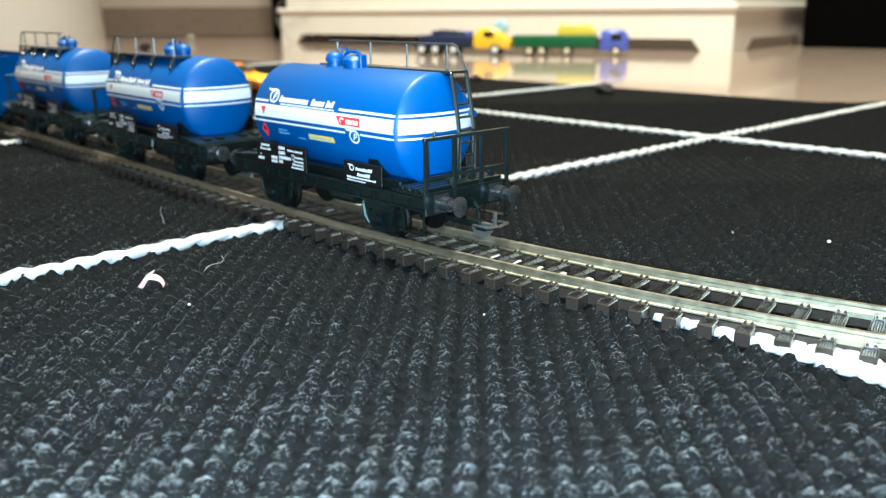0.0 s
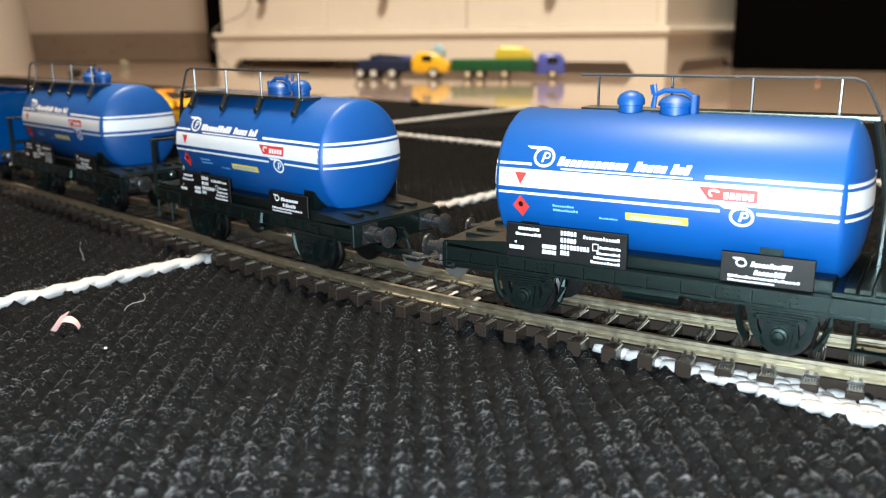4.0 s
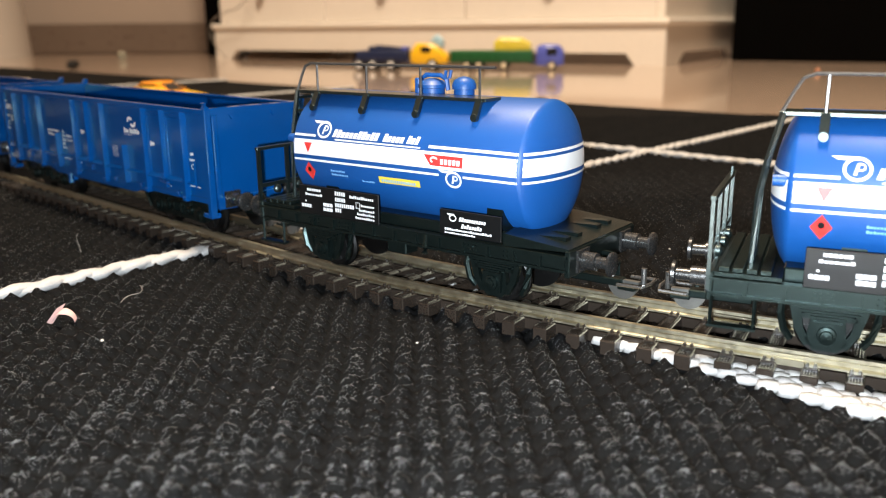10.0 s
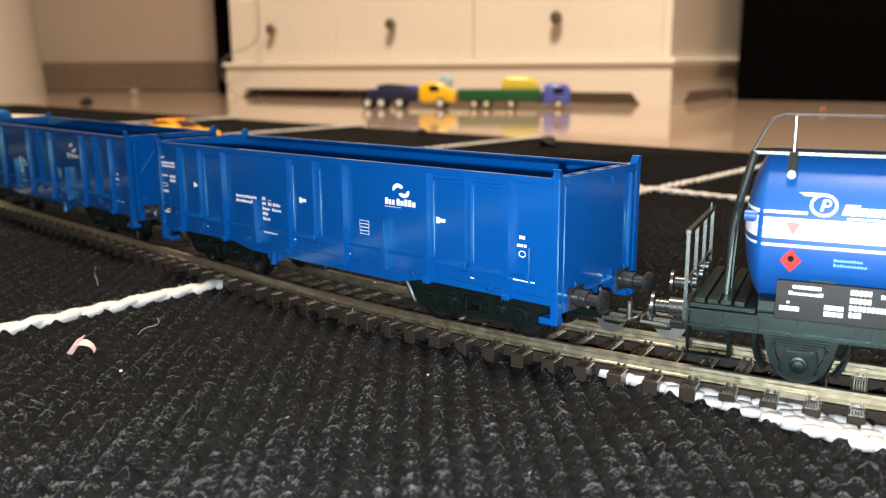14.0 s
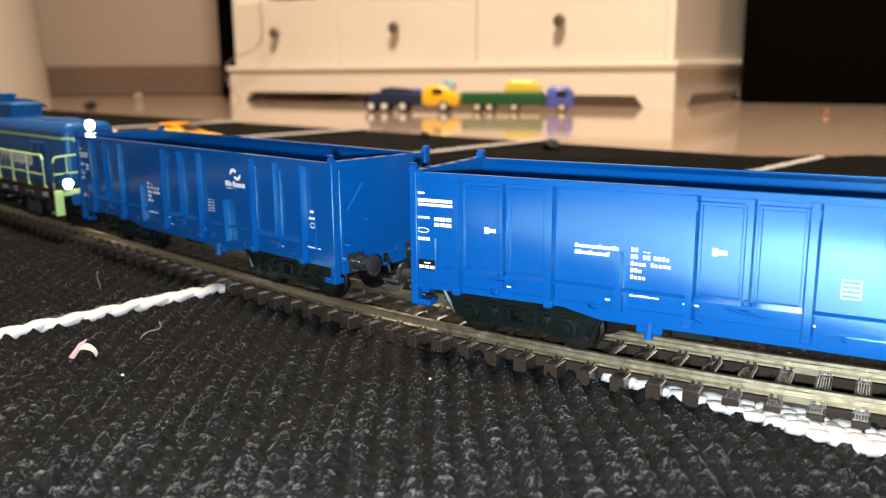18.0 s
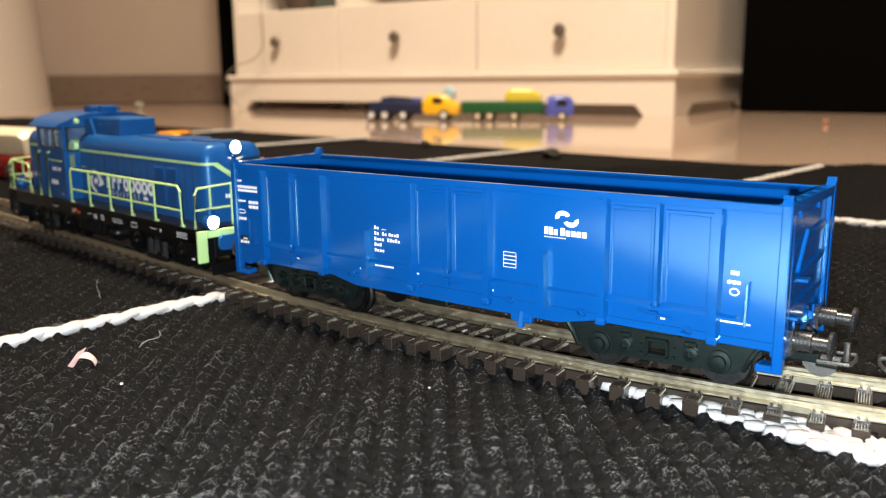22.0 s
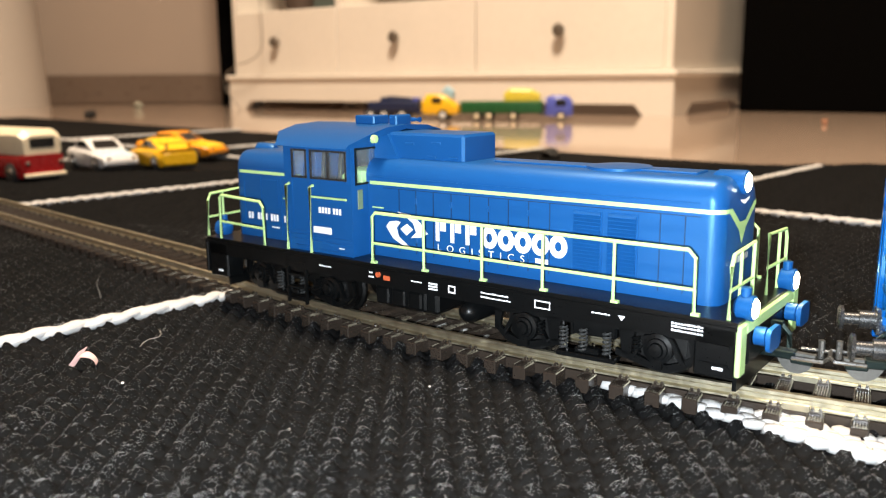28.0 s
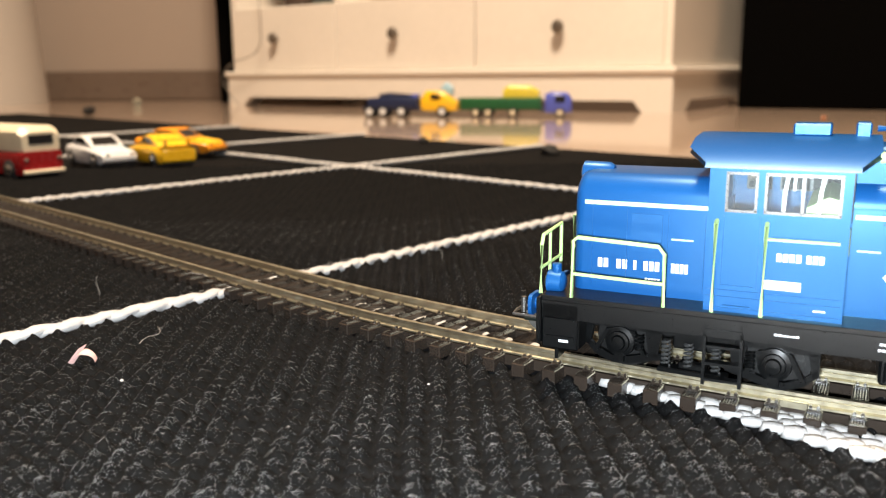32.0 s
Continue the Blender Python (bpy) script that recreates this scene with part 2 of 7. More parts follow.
def pierced(us, vs, holes, lo, hi, axis):
    """A plate of cells in one piece, with the named cells left open."""
    bm = bmesh.new()
    grid = {}

    def at(i, j, w):
        if (i, j, w) not in grid:
            u, v = us[i], vs[j]
            grid[i, j, w] = bm.verts.new((w, u, v) if axis == "X" else (u, w, v))
        return grid[i, j, w]
    solid = {(i, j) for i in range(len(us) - 1) for j in range(len(vs) - 1)} - holes
    for i, j in solid:
        for w in (lo, hi):
            bm.faces.new((at(i, j, w), at(i + 1, j, w), at(i + 1, j + 1, w), at(i, j + 1, w)))
        for di, dj, p, q in ((-1, 0, (i, j), (i, j + 1)), (1, 0, (i + 1, j), (i + 1, j + 1)), (0, -1, (i, j), (i + 1, j)), (0, 1, (i, j + 1), (i + 1, j + 1))):
            if (i + di, j + dj) not in solid:
                bm.faces.new((at(*p, lo), at(*q, lo), at(*q, hi), at(*p, hi)))
    bmesh.ops.recalc_face_normals(bm, faces=bm.faces)
    return bm


# ---- the track's line ----
START, HEADING, RADIUS = Vector((-0.04729, 0.25169)), -0.768136, 0.56226


def rail_line(s):
    """A place on the track's middle line and its heading: straight, then a bend to the left."""
    t0 = Vector((math.cos(HEADING), math.sin(HEADING)))
    n0 = Vector((-t0.y, t0.x))
    if s < 0:
        return START + t0 * s, HEADING
    a = s / RADIUS
    return START + t0 * (RADIUS * math.sin(a)) + n0 * (RADIUS * (1 - math.cos(a))), HEADING + a


RAIL_TOP = 0.0052

# ---- room ----
FLOOR = -0.007


def structure(ob, label, category=""):
    return tagged(ob, label, category, kind="structure")


structure(part("floor", B(-2.6, 2.6, -2.4, 3.2, FLOOR - 0.05, FLOOR), TILE), "glossy beige tiled floor that mirrors the furniture", "floor")
structure(part("wall_north", B(-2.6, 2.6, 2.75, 2.85, FLOOR, 2.5), WALL), "plain beige painted wall behind the furniture", "wall")
structure(part("wall_west", B(-2.6, -2.5, -2.3, 2.75, FLOOR, 2.5), WALL), "plain beige painted wall", "wall")
structure(part("wall_east", B(2.5, 2.6, -2.3, 2.75, FLOOR, 2.5), WALL), "plain beige painted wall", "wall")
structure(part("wall_south", B(-2.6, 2.6, -2.4, -2.3, FLOOR, 2.5), WALL), "plain beige painted wall", "wall")
structure(part("ceiling", B(-2.6, 2.6, -2.4, 2.85, 2.5, 2.6), CREAM), "plain white ceiling", "ceiling")
structure(part("baseboard", B(-2.5, 2.5, 2.736, 2.747, FLOOR + 0.001, 0.084, bevel=0.002), SKIRT), "brown tile skirting along the wall", "baseboard")

# ---- rug with its grid of white rope lines ----
A_DIR, B_DIR = Vector((0.6912, 0.7226)).normalized(), Vector((0.7226, -0.6912)).normalized()


def grid_place(a, b):
    """A place on the rug where the rope line with normal distance a crosses that with b."""
    na, nb = Vector((A_DIR.y, -A_DIR.x)), Vector((-B_DIR.y, B_DIR.x))
    d = na.x * nb.y - na.y * nb.x
    return Vector(((a * nb.y - b * na.y) / d, (na.x * b - nb.x * a) / d))


def rug():
    thing = empty("rug", "black woven wool rug with white rope lines on the floor", "rug")
    bm = bmesh.new()
    cs = [grid_place(a, b) for a, b in ((-1.75, -0.75), (1.3, -0.75), (1.3, 0.64), (-1.75, 0.64))]
    prism(bm, [(c.x, c.y) for c in cs], FLOOR, -0.0020, "Z")
    part("rug_base", bm, RUG, thing)
    return thing


RUG_THING = rug()


def rope(parent, p, q, width, rows, step=0.0056, slant=28, overlap=0.74):
    """A line of slanted puffy stitches from p to q."""
    d = (q - p)
    length = d.length
    d.normalize()
    n = Vector((-d.y, d.x))
    verts, faces = [], []
    rnd = random.Random(int(1000 * p.x) + 7)
    for row in range(rows):
        off = (row - (rows - 1) / 2) * width / rows
        for k in range(int(length / step)):
            c = p + d * ((k + 0.5 * (row % 2)) * step) + n * (off + rnd.uniform(-0.06, 0.06) * width)
            turn = radians(slant if row % 2 == 0 else -slant) + rnd.uniform(-0.15, 0.15)
            u = Vector((d.x * math.cos(turn) - d.y * math.sin(turn), d.x * math.sin(turn) + d.y * math.cos(turn)))
            w = Vector((-u.y, u.x))
            la, wa, ha = step * overlap * rnd.uniform(0.85, 1.15), width / rows * rnd.uniform(0.60, 0.84), 0.0011 * rnd.uniform(0.75, 1.2)
            base = len(verts)
            for i in range(1, 4):
                th = math.pi * i / 4
                for j in range(8):
                    ph = math.tau * j / 8
                    e = u * (math.cos(th) * la) + w * (math.sin(th) * math.cos(ph) * wa)
                    up = math.sin(th) ** 0.5 * abs(math.sin(ph)) ** 0.4 * (1 if math.sin(ph) > 0 else -1)
                    verts.append((c.x + e.x, c.y + e.y, 0.0004 + up * ha))
            verts.append((c.x + u.x * la, c.y + u.y * la, -0.0006))
            verts.append((c.x - u.x * la, c.y - u.y * la, -0.0006))
            for i in range(2):
                for j in range(8):
                    faces.append((base + i * 8 + j, base + i * 8 + (j + 1) % 8, base + i * 8 + 8 + (j + 1) % 8, base + i * 8 + 8 + j))
            for j in range(8):
                faces.append((base + 24, base + (j + 1) % 8, base + j))
                faces.append((base + 25, base + 16 + j, base + 16 + (j + 1) % 8))
    me = bpy.data.meshes.new("rope_line")
    me.from_pydata(verts, [], faces)
    me.shade_smooth()
    me.materials.append(ROPE)
    ob = new("rope_line", me)
    ob.parent = parent
    ob["label"] = "white twisted rope line"
    return ob


def twisted(parent, p, q, width, pitch):
    """A cord of two twisted woollen strands from p to q."""
    d = q - p
    length = d.length
    d.normalize()
    n = Vector((-d.y, d.x))
    count, sides = int(length / 0.0011), 10
    rng = np.random.default_rng(int(1000 * abs(p.x)) + 3)
    along = np.linspace(0, length, count)
    wob = np.interp(along, np.linspace(0, length, 160), rng.normal(0, 0.00022, 160))
    swell = 1 + np.interp(along, np.linspace(0, length, 260), rng.normal(0, 0.07, 260))
    pace = np.cumsum(1 + np.interp(along, np.linspace(0, length, 90), rng.normal(0, 0.10, 90))) * (length / count)
    rough = rng.normal(0, 0.05, (count, sides))
    verts, faces = [], []
    for strand in (0, math.pi):
        ph = pace * math.tau / pitch + strand
        off = np.sin(ph) * width * 0.15 + wob
        up = 0.0004 + np.cos(ph) * width * 0.07
        r = width * 0.34 * swell * (1 + 0.10 * np.cos(ph))
        base = len(verts)
        for k in range(count):
            c = p + d * along[k] + n * off[k]
            for j in range(sides):
                a = math.tau * j / sides
                rr = r[k] * (1 + 0.05 * math.sin(5 * a + 2.2 * ph[k]) + rough[k, j])
                verts.append((c.x + n.x * rr * math.cos(a), c.y + n.y * rr * math.cos(a), up[k] + 0.72 * rr * math.sin(a)))
        for k in range(count - 1):
            for j in range(sides):
                a, b = base + k * sides + j, base + k * sides + (j + 1) % sides
                faces.append((a, b, b + sides, a + sides))
    me = bpy.data.meshes.new("rope_line")
    me.from_pydata(verts, [], faces)
    me.shade_smooth()
    me.materials.append(ROPE)
    ob = new("rope_line", me)
    ob.parent = parent
    ob["label"] = "white twisted rope line"
    return ob


for a in (-0.2257, -0.4773, -0.729, -0.981):
    twisted(RUG_THING, grid_place(a, -0.10), grid_place(a, 0.636), 0.0056, 0.0165)
rope(RUG_THING, grid_place(-0.95, 0.1546), grid_place(0.15, 0.1546), 0.0092, 4, 0.0040, 26, 0.66)
twisted(RUG_THING, grid_place(-1.3, 0.4011), grid_place(0.15, 0.4011), 0.0056, 0.0165)


def knots(xs, ys):
    """Height of the woven surface: rows of raised knots, a little uneven."""
    c, d = (A_DIR + B_DIR).normalized(), (A_DIR - B_DIR).normalized()
    u = xs * c.x + ys * c.y
    v = xs * d.x + ys * d.y
    u = u + 0.0004 * np.sin(u * 61 + v * 23) + 0.0002 * np.sin(v * 137 - u * 41) + 0.00008 * np.sin(v * 520 + u * 310)
    v = v + 0.0003 * np.sin(v * 97 - u * 41) + 0.00008 * np.sin(u * 610 - v * 270)
    p = 0.0048
    row, col = np.floor(u / p), np.floor(v / p)
    ab = np.abs(np.sin(np.pi * (u / p - row)) * np.sin(np.pi * (v / p - col)))
    high = 0.70 + 0.40 * np.abs(np.sin(row * 12.9898 + col * 78.233))
    thin = np.abs(np.sin(np.pi * (u + v) / 0.0026) * np.sin(np.pi * (u - v) / 0.0026))
    return -0.0017 + 0.0026 * high * ab ** 0.9 + 0.0004 * thin


def pile(x0, x1, y0, y1, step):
    """A stretch of the woven surface of the rug."""
    nx, ny = int((x1 - x0) / step) + 1, int((y1 - y0) / step) + 1
    xs, ys = np.meshgrid(np.linspace(x0, x1, nx), np.linspace(y0, y1, ny))
    rng = np.random.default_rng(5)
    z = knots(xs, ys) + rng.normal(0, 0.00016, xs.shape)
    co = np.stack([xs, ys, z], -1).reshape(-1, 3)
    i = np.arange(nx * ny).reshape(ny, nx)
    f = np.stack([i[:-1, :-1], i[:-1, 1:], i[1:, 1:], i[1:, :-1]], -1).reshape(-1, 4)
    me = bpy.data.meshes.new("woven_surface")
    me.vertices.add(len(co))
    me.vertices.foreach_set("co", co.ravel())
    me.loops.add(len(f) * 4)
    me.loops.foreach_set("vertex_index", f.ravel())
    me.polygons.add(len(f))
    me.polygons.foreach_set("loop_start", np.arange(len(f)) * 4)
    me.update()
    me.shade_smooth()
    me.materials.append(RUG)
    ob = new("woven_surface", me)
    ob.parent = RUG_THING
    tagged(ob, "coarse black woven loops", kind="stuff")


pile(-0.21, 0.19, 0.085, 0.33, 0.00060)
pile(-0.46, 0.34, 0.33, 0.63, 0.0011)


# ---- cabinet ----
CAB_RIGHT, CAB_LEFT = Vector((0.418, 1.542)), Vector((-0.538, 2.180))


def tv_cabinet():
    thing = empty("tv_cabinet", "cream white low cabinet with drawers, round knobs and a moulded plinth", "cabinet")
    d = CAB_LEFT - CAB_RIGHT
    width = d.length
    turn = math.degrees(math.atan2(d.y, d.x)) + 180
    thing.matrix_world = pose(CAB_LEFT.x, CAB_LEFT.y, FLOOR, 0, 0, turn) @ Matrix.Diagonal((1.029, 1.05, 1.07, 1))
    dep, W = 0.476, width / 1.029
    # plinth: front board with slanted feet cut out, side board the same
    foot = [(0, 0), (0.05, 0), (0.070, 0.020), (W - 0.072, 0.020), (W - 0.055, 0), (W, 0), (W, 0.067), (0, 0.067)]
    bm = prism(bmesh.new(), foot, 0.0, 0.018)
    part("plinth_front", bm, CREAM, thing)
    side = [(0, 0), (0.055, 0), (0.085, 0.020), (dep - 0.09, 0.020), (dep - 0.06, 0), (dep, 0), (dep, 0.067), (0, 0.067)]
    for x in (0.0005, W - 0.0185):
        part("plinth_side", prism(bmesh.new(), [(y + 0.0185, z) for y, z in side], x, x + 0.018, "X"), CREAM, thing)
    part("plinth_moulding", B(-0.006, W + 0.006, -0.006, dep + 0.02, 0.067, 0.078, bevel=0.003), CREAM, thing)
    y0 = 0.012
    part("bottom_board", B(0.01, W - 0.01, y0 + 0.012, dep, 0.079, 0.092), CREAM, thing)
    for x in (0.008, W - 0.026):
        part("side_panel", B(x, x + 0.018, y0 + 0.0015, dep, 0.079, 0.45, bevel=0.001), CREAM, thing)
    part("back_panel", B(0.026, W - 0.026, dep - 0.008, dep, 0.093, 0.45), CREAM, thing)
    part("top_board", B(-0.015, W + 0.015, -0.012, dep + 0.012, 0.4505, 0.475, bevel=0.004), CREAM, thing)
    part("shelf_board", B(0.027, W - 0.027, y0 + 0.004, dep - 0.009, 0.2110, 0.2190), CREAM, thing)
    edges = [0.020, 0.345, 0.707, W - 0.020]
    for x in edges[1:3]:
        part("divider", B(x - 0.008, x + 0.008, y0 + 0.002, dep - 0.01, 0.2195, 0.450), CREAM, thing)
    for k, (a, b) in enumerate(zip(edges, edges[1:])):
        d = part("drawer_front", B(a + 0.0015, b - 0.0015, y0 - 0.006, y0 + 0.001, 0.0790, 0.2188, bevel=0.0015), CREAM, thing)
        bm = lathe(bmesh.new(), [(0, 0.006), (0.008, 0.005), (0.012, 0.010), (0.019, 0.0125), (0.024, 0.010), (0.026, 0.004)], (0, 0, 0), "Y", 20)
        bmesh.ops.rotate(bm, verts=bm.verts, matrix=Matrix.Rotation(math.pi, 3, "Z"))
        knob = part("knob", bm, PEWTER, d, "dark pewter knob", smooth=True)
        knob.location = ((0.1645, 0.512, 0.896)[k], y0 - 0.001, 0.150)
    return thing


tv_cabinet()
tagged(part("black_upright", B(-0.022, 0.022, -0.015, 0.015, 0, 1.2, bevel=0.003), BLACK), "narrow black upright stand beside the cream cabinet", "stand").matrix_world = pose(-0.596, 2.42, FLOOR, 0, 0, 0)
tagged(part("black_cabinet", B(0, 1.0, 0, 0.4, 0, 1.3, bevel=0.004), BLACK), "tall matt black cabinet standing on the tiled floor", "cabinet").matrix_world = pose(0.603, 1.735, FLOOR, 0, 0, -36)
tagged(part("white_column", lathe(bmesh.new(), [(0, 0.30), (0.3, 0.285), (1.4, 0.28)], (0, 0, 0), "Z", 64), COLUMN, smooth=True), "smooth round white column standing on the floor", "column").matrix_world = pose(-1.450, 2.45, FLOOR)

# ---- track ----
SLEEPER_STEP, SLEEPER_ZERO = 0.0075, 0.1087


def track():
    thing = empty("railway_track", "nickel model railway track with dark plastic sleepers lying on the rug", "track")
    s0, s1 = -0.98, 1.08
    prof = [(-0.0011, 0.0027), (0.0011, 0.0027), (0.0011, 0.0031), (0.00035, 0.0034), (0.00035, 0.0042), (0.00055, 0.0045), (0.00055, RAIL_TOP), (-0.00055, RAIL_TOP), (-0.00055, 0.0045), (-0.00035, 0.0042), (-0.00035, 0.0034), (-0.0011, 0.0031)]
    for side in (-1, 1):
        bm = bmesh.new()
        rings = []
        steps = 206
        for k in range(steps + 1):
            p, h = rail_line(s0 + (s1 - s0) * k / steps)
            n = Vector((-math.sin(h), math.cos(h)))
            rings.append([bm.verts.new((p.x + n.x * (side * 0.0088 + o), p.y + n.y * (side * 0.0088 + o), z)) for o, z in prof])
        for a, b in zip(rings, rings[1:]):
            for k in range(len(prof)):
                j = (k + 1) % len(prof)
                bm.faces.new((a[k], a[j], b[j], b[k]))
        bmesh.ops.recalc_face_normals(bm, faces=bm.faces)
        part("rail", bm, STEEL, thing)
    bm = box(bmesh.new(), -0.0016, 0.0016, -0.0151, 0.0151, -0.0006, 0.0026, bevel=0.0002)
    rnd = random.Random(2)
    for y in (-0.0088, 0.0088):
        # chairs with their clips, the strip that ties the sleepers under the rail
        for o in (-0.0019, 0.0019):
            box(bm, -0.0012, 0.0012, y + o - 0.0008, y + o + 0.0008, 0.0025, 0.0031, bevel=0.0001)
            for i in (-0.0007, 0.0007):
                box(bm, i - 0.0003, i + 0.0003, y + o * 0.75 - 0.0004, y + o * 0.75 + 0.0004, 0.0030, 0.0035, bevel=0.00008)
        box(bm, 0.0015, 0.0060, y - 0.0013, y + 0.0013, 0.0, 0.0024)
    # raised wood grain: fine ridges along the ends and between the rails
    for y0, y1, cuts in ((-0.0149, -0.0114, 1), (0.0114, 0.0149, 1), (-0.0062, 0.0062, 3)):
        for k in range(6):
            x = -0.00125 + k * 0.0005
            for c in range(cuts):
                a = y0 + (y1 - y0) * (c + 0.08 * rnd.random()) / cuts
                b = y0 + (y1 - y0) * (c + 1 - 0.10 * rnd.random()) / cuts
                o = rnd.uniform(-0.00012, 0.00012)
                prism(bm, [(x - 0.00017, 0.00255), (x + 0.00017, 0.00255), (x + 0.00005 + o, 0.00255 + rnd.uniform(0.00042, 0.00062))], a, b)
    first = part("sleeper", bm, SLEEPER, thing)
    n0 = math.ceil((s0 - SLEEPER_ZERO) / SLEEPER_STEP)
    n1 = math.floor((s1 - SLEEPER_ZERO) / SLEEPER_STEP)
    for k in range(n0, n1 + 1):
        p, h = rail_line(SLEEPER_ZERO + k * SLEEPER_STEP)
        m = pose(p.x, p.y, 0, 0, 0, math.degrees(h))
        if k == n0:
            first.matrix_basis = m
        else:
            again(first, thing, m)
    # rail joiners between two track lengths
    for side in (-1, 1):
        p, h = rail_line(SLEEPER_ZERO + 5.5 * SLEEPER_STEP)
        n = Vector((-math.sin(h), math.cos(h)))
        ob = part("rail_joiner", box(box(bmesh.new(), -0.0026, 0.0026, -0.0015, -0.0006, 0.0022, 0.0036, bevel=0.0001), -0.0026, 0.0026, 0.0006, 0.0015, 0.0022, 0.0036), STEEL, thing, "folded metal rail joiner")
        ob.matrix_basis = pose(p.x + n.x * side * 0.0088, p.y + n.y * side * 0.0088, 0, 0, 0, math.degrees(h))
    return thing


track()

# ---- rolling stock: x forward, z up from the rug; shared parts ----
def wheelset(parent, x, z, r, roll):
    """Two flanged wheels on an axle; it turns about its own middle."""
    prof = [(-0.0092, r * 0.93), (-0.0092, r), (-0.0078, r * 1.01), (-0.0074, r * 1.13), (-0.0066, r * 1.13), (-0.0064, r * 0.3)]
    bm = bmesh.new()
    lathe(bm, prof, (0, 0, 0), "Y", 28)
    lathe(bm, [(-a, b) for a, b in prof[::-1]], (0, 0, 0), "Y", 28)
    lathe(bm, [(-0.0105, 0.0008), (0.0105, 0.0008)], (0, 0, 0), "Y", 8)
    ob = part("wheelset", bm, TYRE, parent, "bright steel wheels on an axle", smooth=True)
    ob.location = (x, 0, z)
    for sy in (-1, 1):
        bm = lathe(bmesh.new(), [(sy * 0.0091, r * 0.80), (sy * 0.00945, r * 0.80), (sy * 0.00950, r * 0.28), (sy * 0.0101, r * 0.25)], (0, 0, 0), "Y", 20)
        for k in range(3):
            box(bm, -0.0004, 0.0004, min(sy * 0.0095, sy * 0.0098), max(sy * 0.0095, sy * 0.0098), r * 0.3, r * 0.78, m=Matrix.Rotation(k * math.tau / 3, 4, "Y"))
        part("wheel_disc", bm, WHEEL, ob)
    ROLLING.append((ob, x, z, r))
    return ob


ROLLING = []
PIVOTS = []


def buffers(thing, x, sx, z, mat, label):
    for y in (-0.0100, 0.0100):
        bm = lathe(bmesh.new(), [(0, 0.0018), (sx * 0.0035, 0.0018), (sx * 0.0036, 0.0012), (sx * 0.0062, 0.0012), (sx * 0.0064, 0.0024), (sx * 0.0070, 0.0025), (sx * 0.0073, 0.0019)], (x, y, z), "X", 18)
        box(bm, min(x - sx * 0.0002, x + sx * 0.0006), max(x - sx * 0.0002, x + sx * 0.0006), y - 0.0024, y + 0.0024, z - 0.0022, z + 0.0022)
        part("buffer", bm, mat, thing, label, smooth=True)


def coupling(thing, x, sx, z=0.0112):
    bm = bmesh.new()
    box(bm, min(x - sx * 0.006, x + sx * 0.0050), max(x - sx * 0.006, x + sx * 0.0050), -0.0013, 0.0013, z - 0.0008, z + 0.0008, bevel=0.0002)
    box(bm, min(x + sx * 0.0045, x + sx * 0.0085), max(x + sx * 0.0045, x + sx * 0.0085), -0.0024, 0.0024, z - 0.0010, z - 0.0002, bevel=0.0002)
    part("coupling_bar", bm, CHASSIS, thing)
    bm = tube(bmesh.new(), [(x + sx * 0.0050, -0.0036, z + 0.0004), (x + sx * 0.0105, -0.0036, z + 0.0006), (x + sx * 0.0110, 0, z + 0.0006), (x + sx * 0.0105, 0.0036, z + 0.0006), (x + sx * 0.0050, 0.0036, z + 0.0004)], 0.00035, 6)
    part("coupling_loop", bm, SPRING, thing, "bright wire coupling loop")
    half = [(x + sx * (0.0050 + 0.0036 * math.cos(radians(a))), z + 0.0006 + 0.0040 * math.sin(radians(a))) for a in range(180, 361, 15)]
    part("coupling_hook", prism(bmesh.new(), half, -0.0006, 0.0006), HOOK, thing, "grey half-round coupling hook")
    part("coupling_pin", tube(bmesh.new(), [(x + sx * 0.0094, 0.0, z + 0.0002), (x + sx * 0.0094, 0.0, z + 0.0036)], 0.0006, 8), SPRING, thing, "bright upright coupling pin")
    bm = box(bmesh.new(), min(x, x + sx * 0.0022), max(x, x + sx * 0.0022), -0.0006, 0.0006, 0.0150, 0.0172)
    tube(bm, [(x + sx * 0.002, 0, 0.0165), (x + sx * 0.0035, 0, 0.0150), (x + sx * 0.0035, 0, 0.0125)], 0.0006, 6)
    part("draw_hook", bm, CHASSIS, thing)


def bars(bm, x0, x1, z0, z1, put, n, slant=0.0, gap=0.22, rnd=None):
    """A run of plain upright bars where writing stands."""
    step = (x1 - x0) / n
    for k in range(n):
        a, b = x0 + k * step, x0 + (k + 1 - gap) * step
        top = z1 if rnd is None or k == 0 or rnd.random() < 0.3 else z0 + (z1 - z0) * 0.74
        flat(bm, [(a, z0), (b, z0), (b + slant * (top - z0), top), (a + slant * (top - z0), top)], put)


def flat(bm, outline, put):
    vs = [bm.verts.new(put(a, b)) for a, b in outline]
    bm.faces.new(vs)


def ring(bm, cx, cz, rx, rz, w, put, n=20, a0=0, a1=360):
    for k in range(n):
        t0, t1 = (radians(a0 + (a1 - a0) * j / n) for j in (k, k + 1))
        q = [(rx, rz, t0), (rx, rz, t1), (rx - w, rz - w, t1), (rx - w, rz - w, t0)]
        flat(bm, [(cx + a * math.cos(t), cz + b * math.sin(t)) for a, b, t in q], put)


def disc(bm, cx, cz, r, put, n=16):
    flat(bm, [(cx + r * math.cos(k * math.tau / n), cz + r * math.sin(k * math.tau / n)) for k in range(n)], put)


# ---- tank wagon ----
TANK_R, TANK_Z, TANK_X0, TANK_X1, CAP = 0.0142, 0.0331, -0.0326, 0.0323, 0.0043


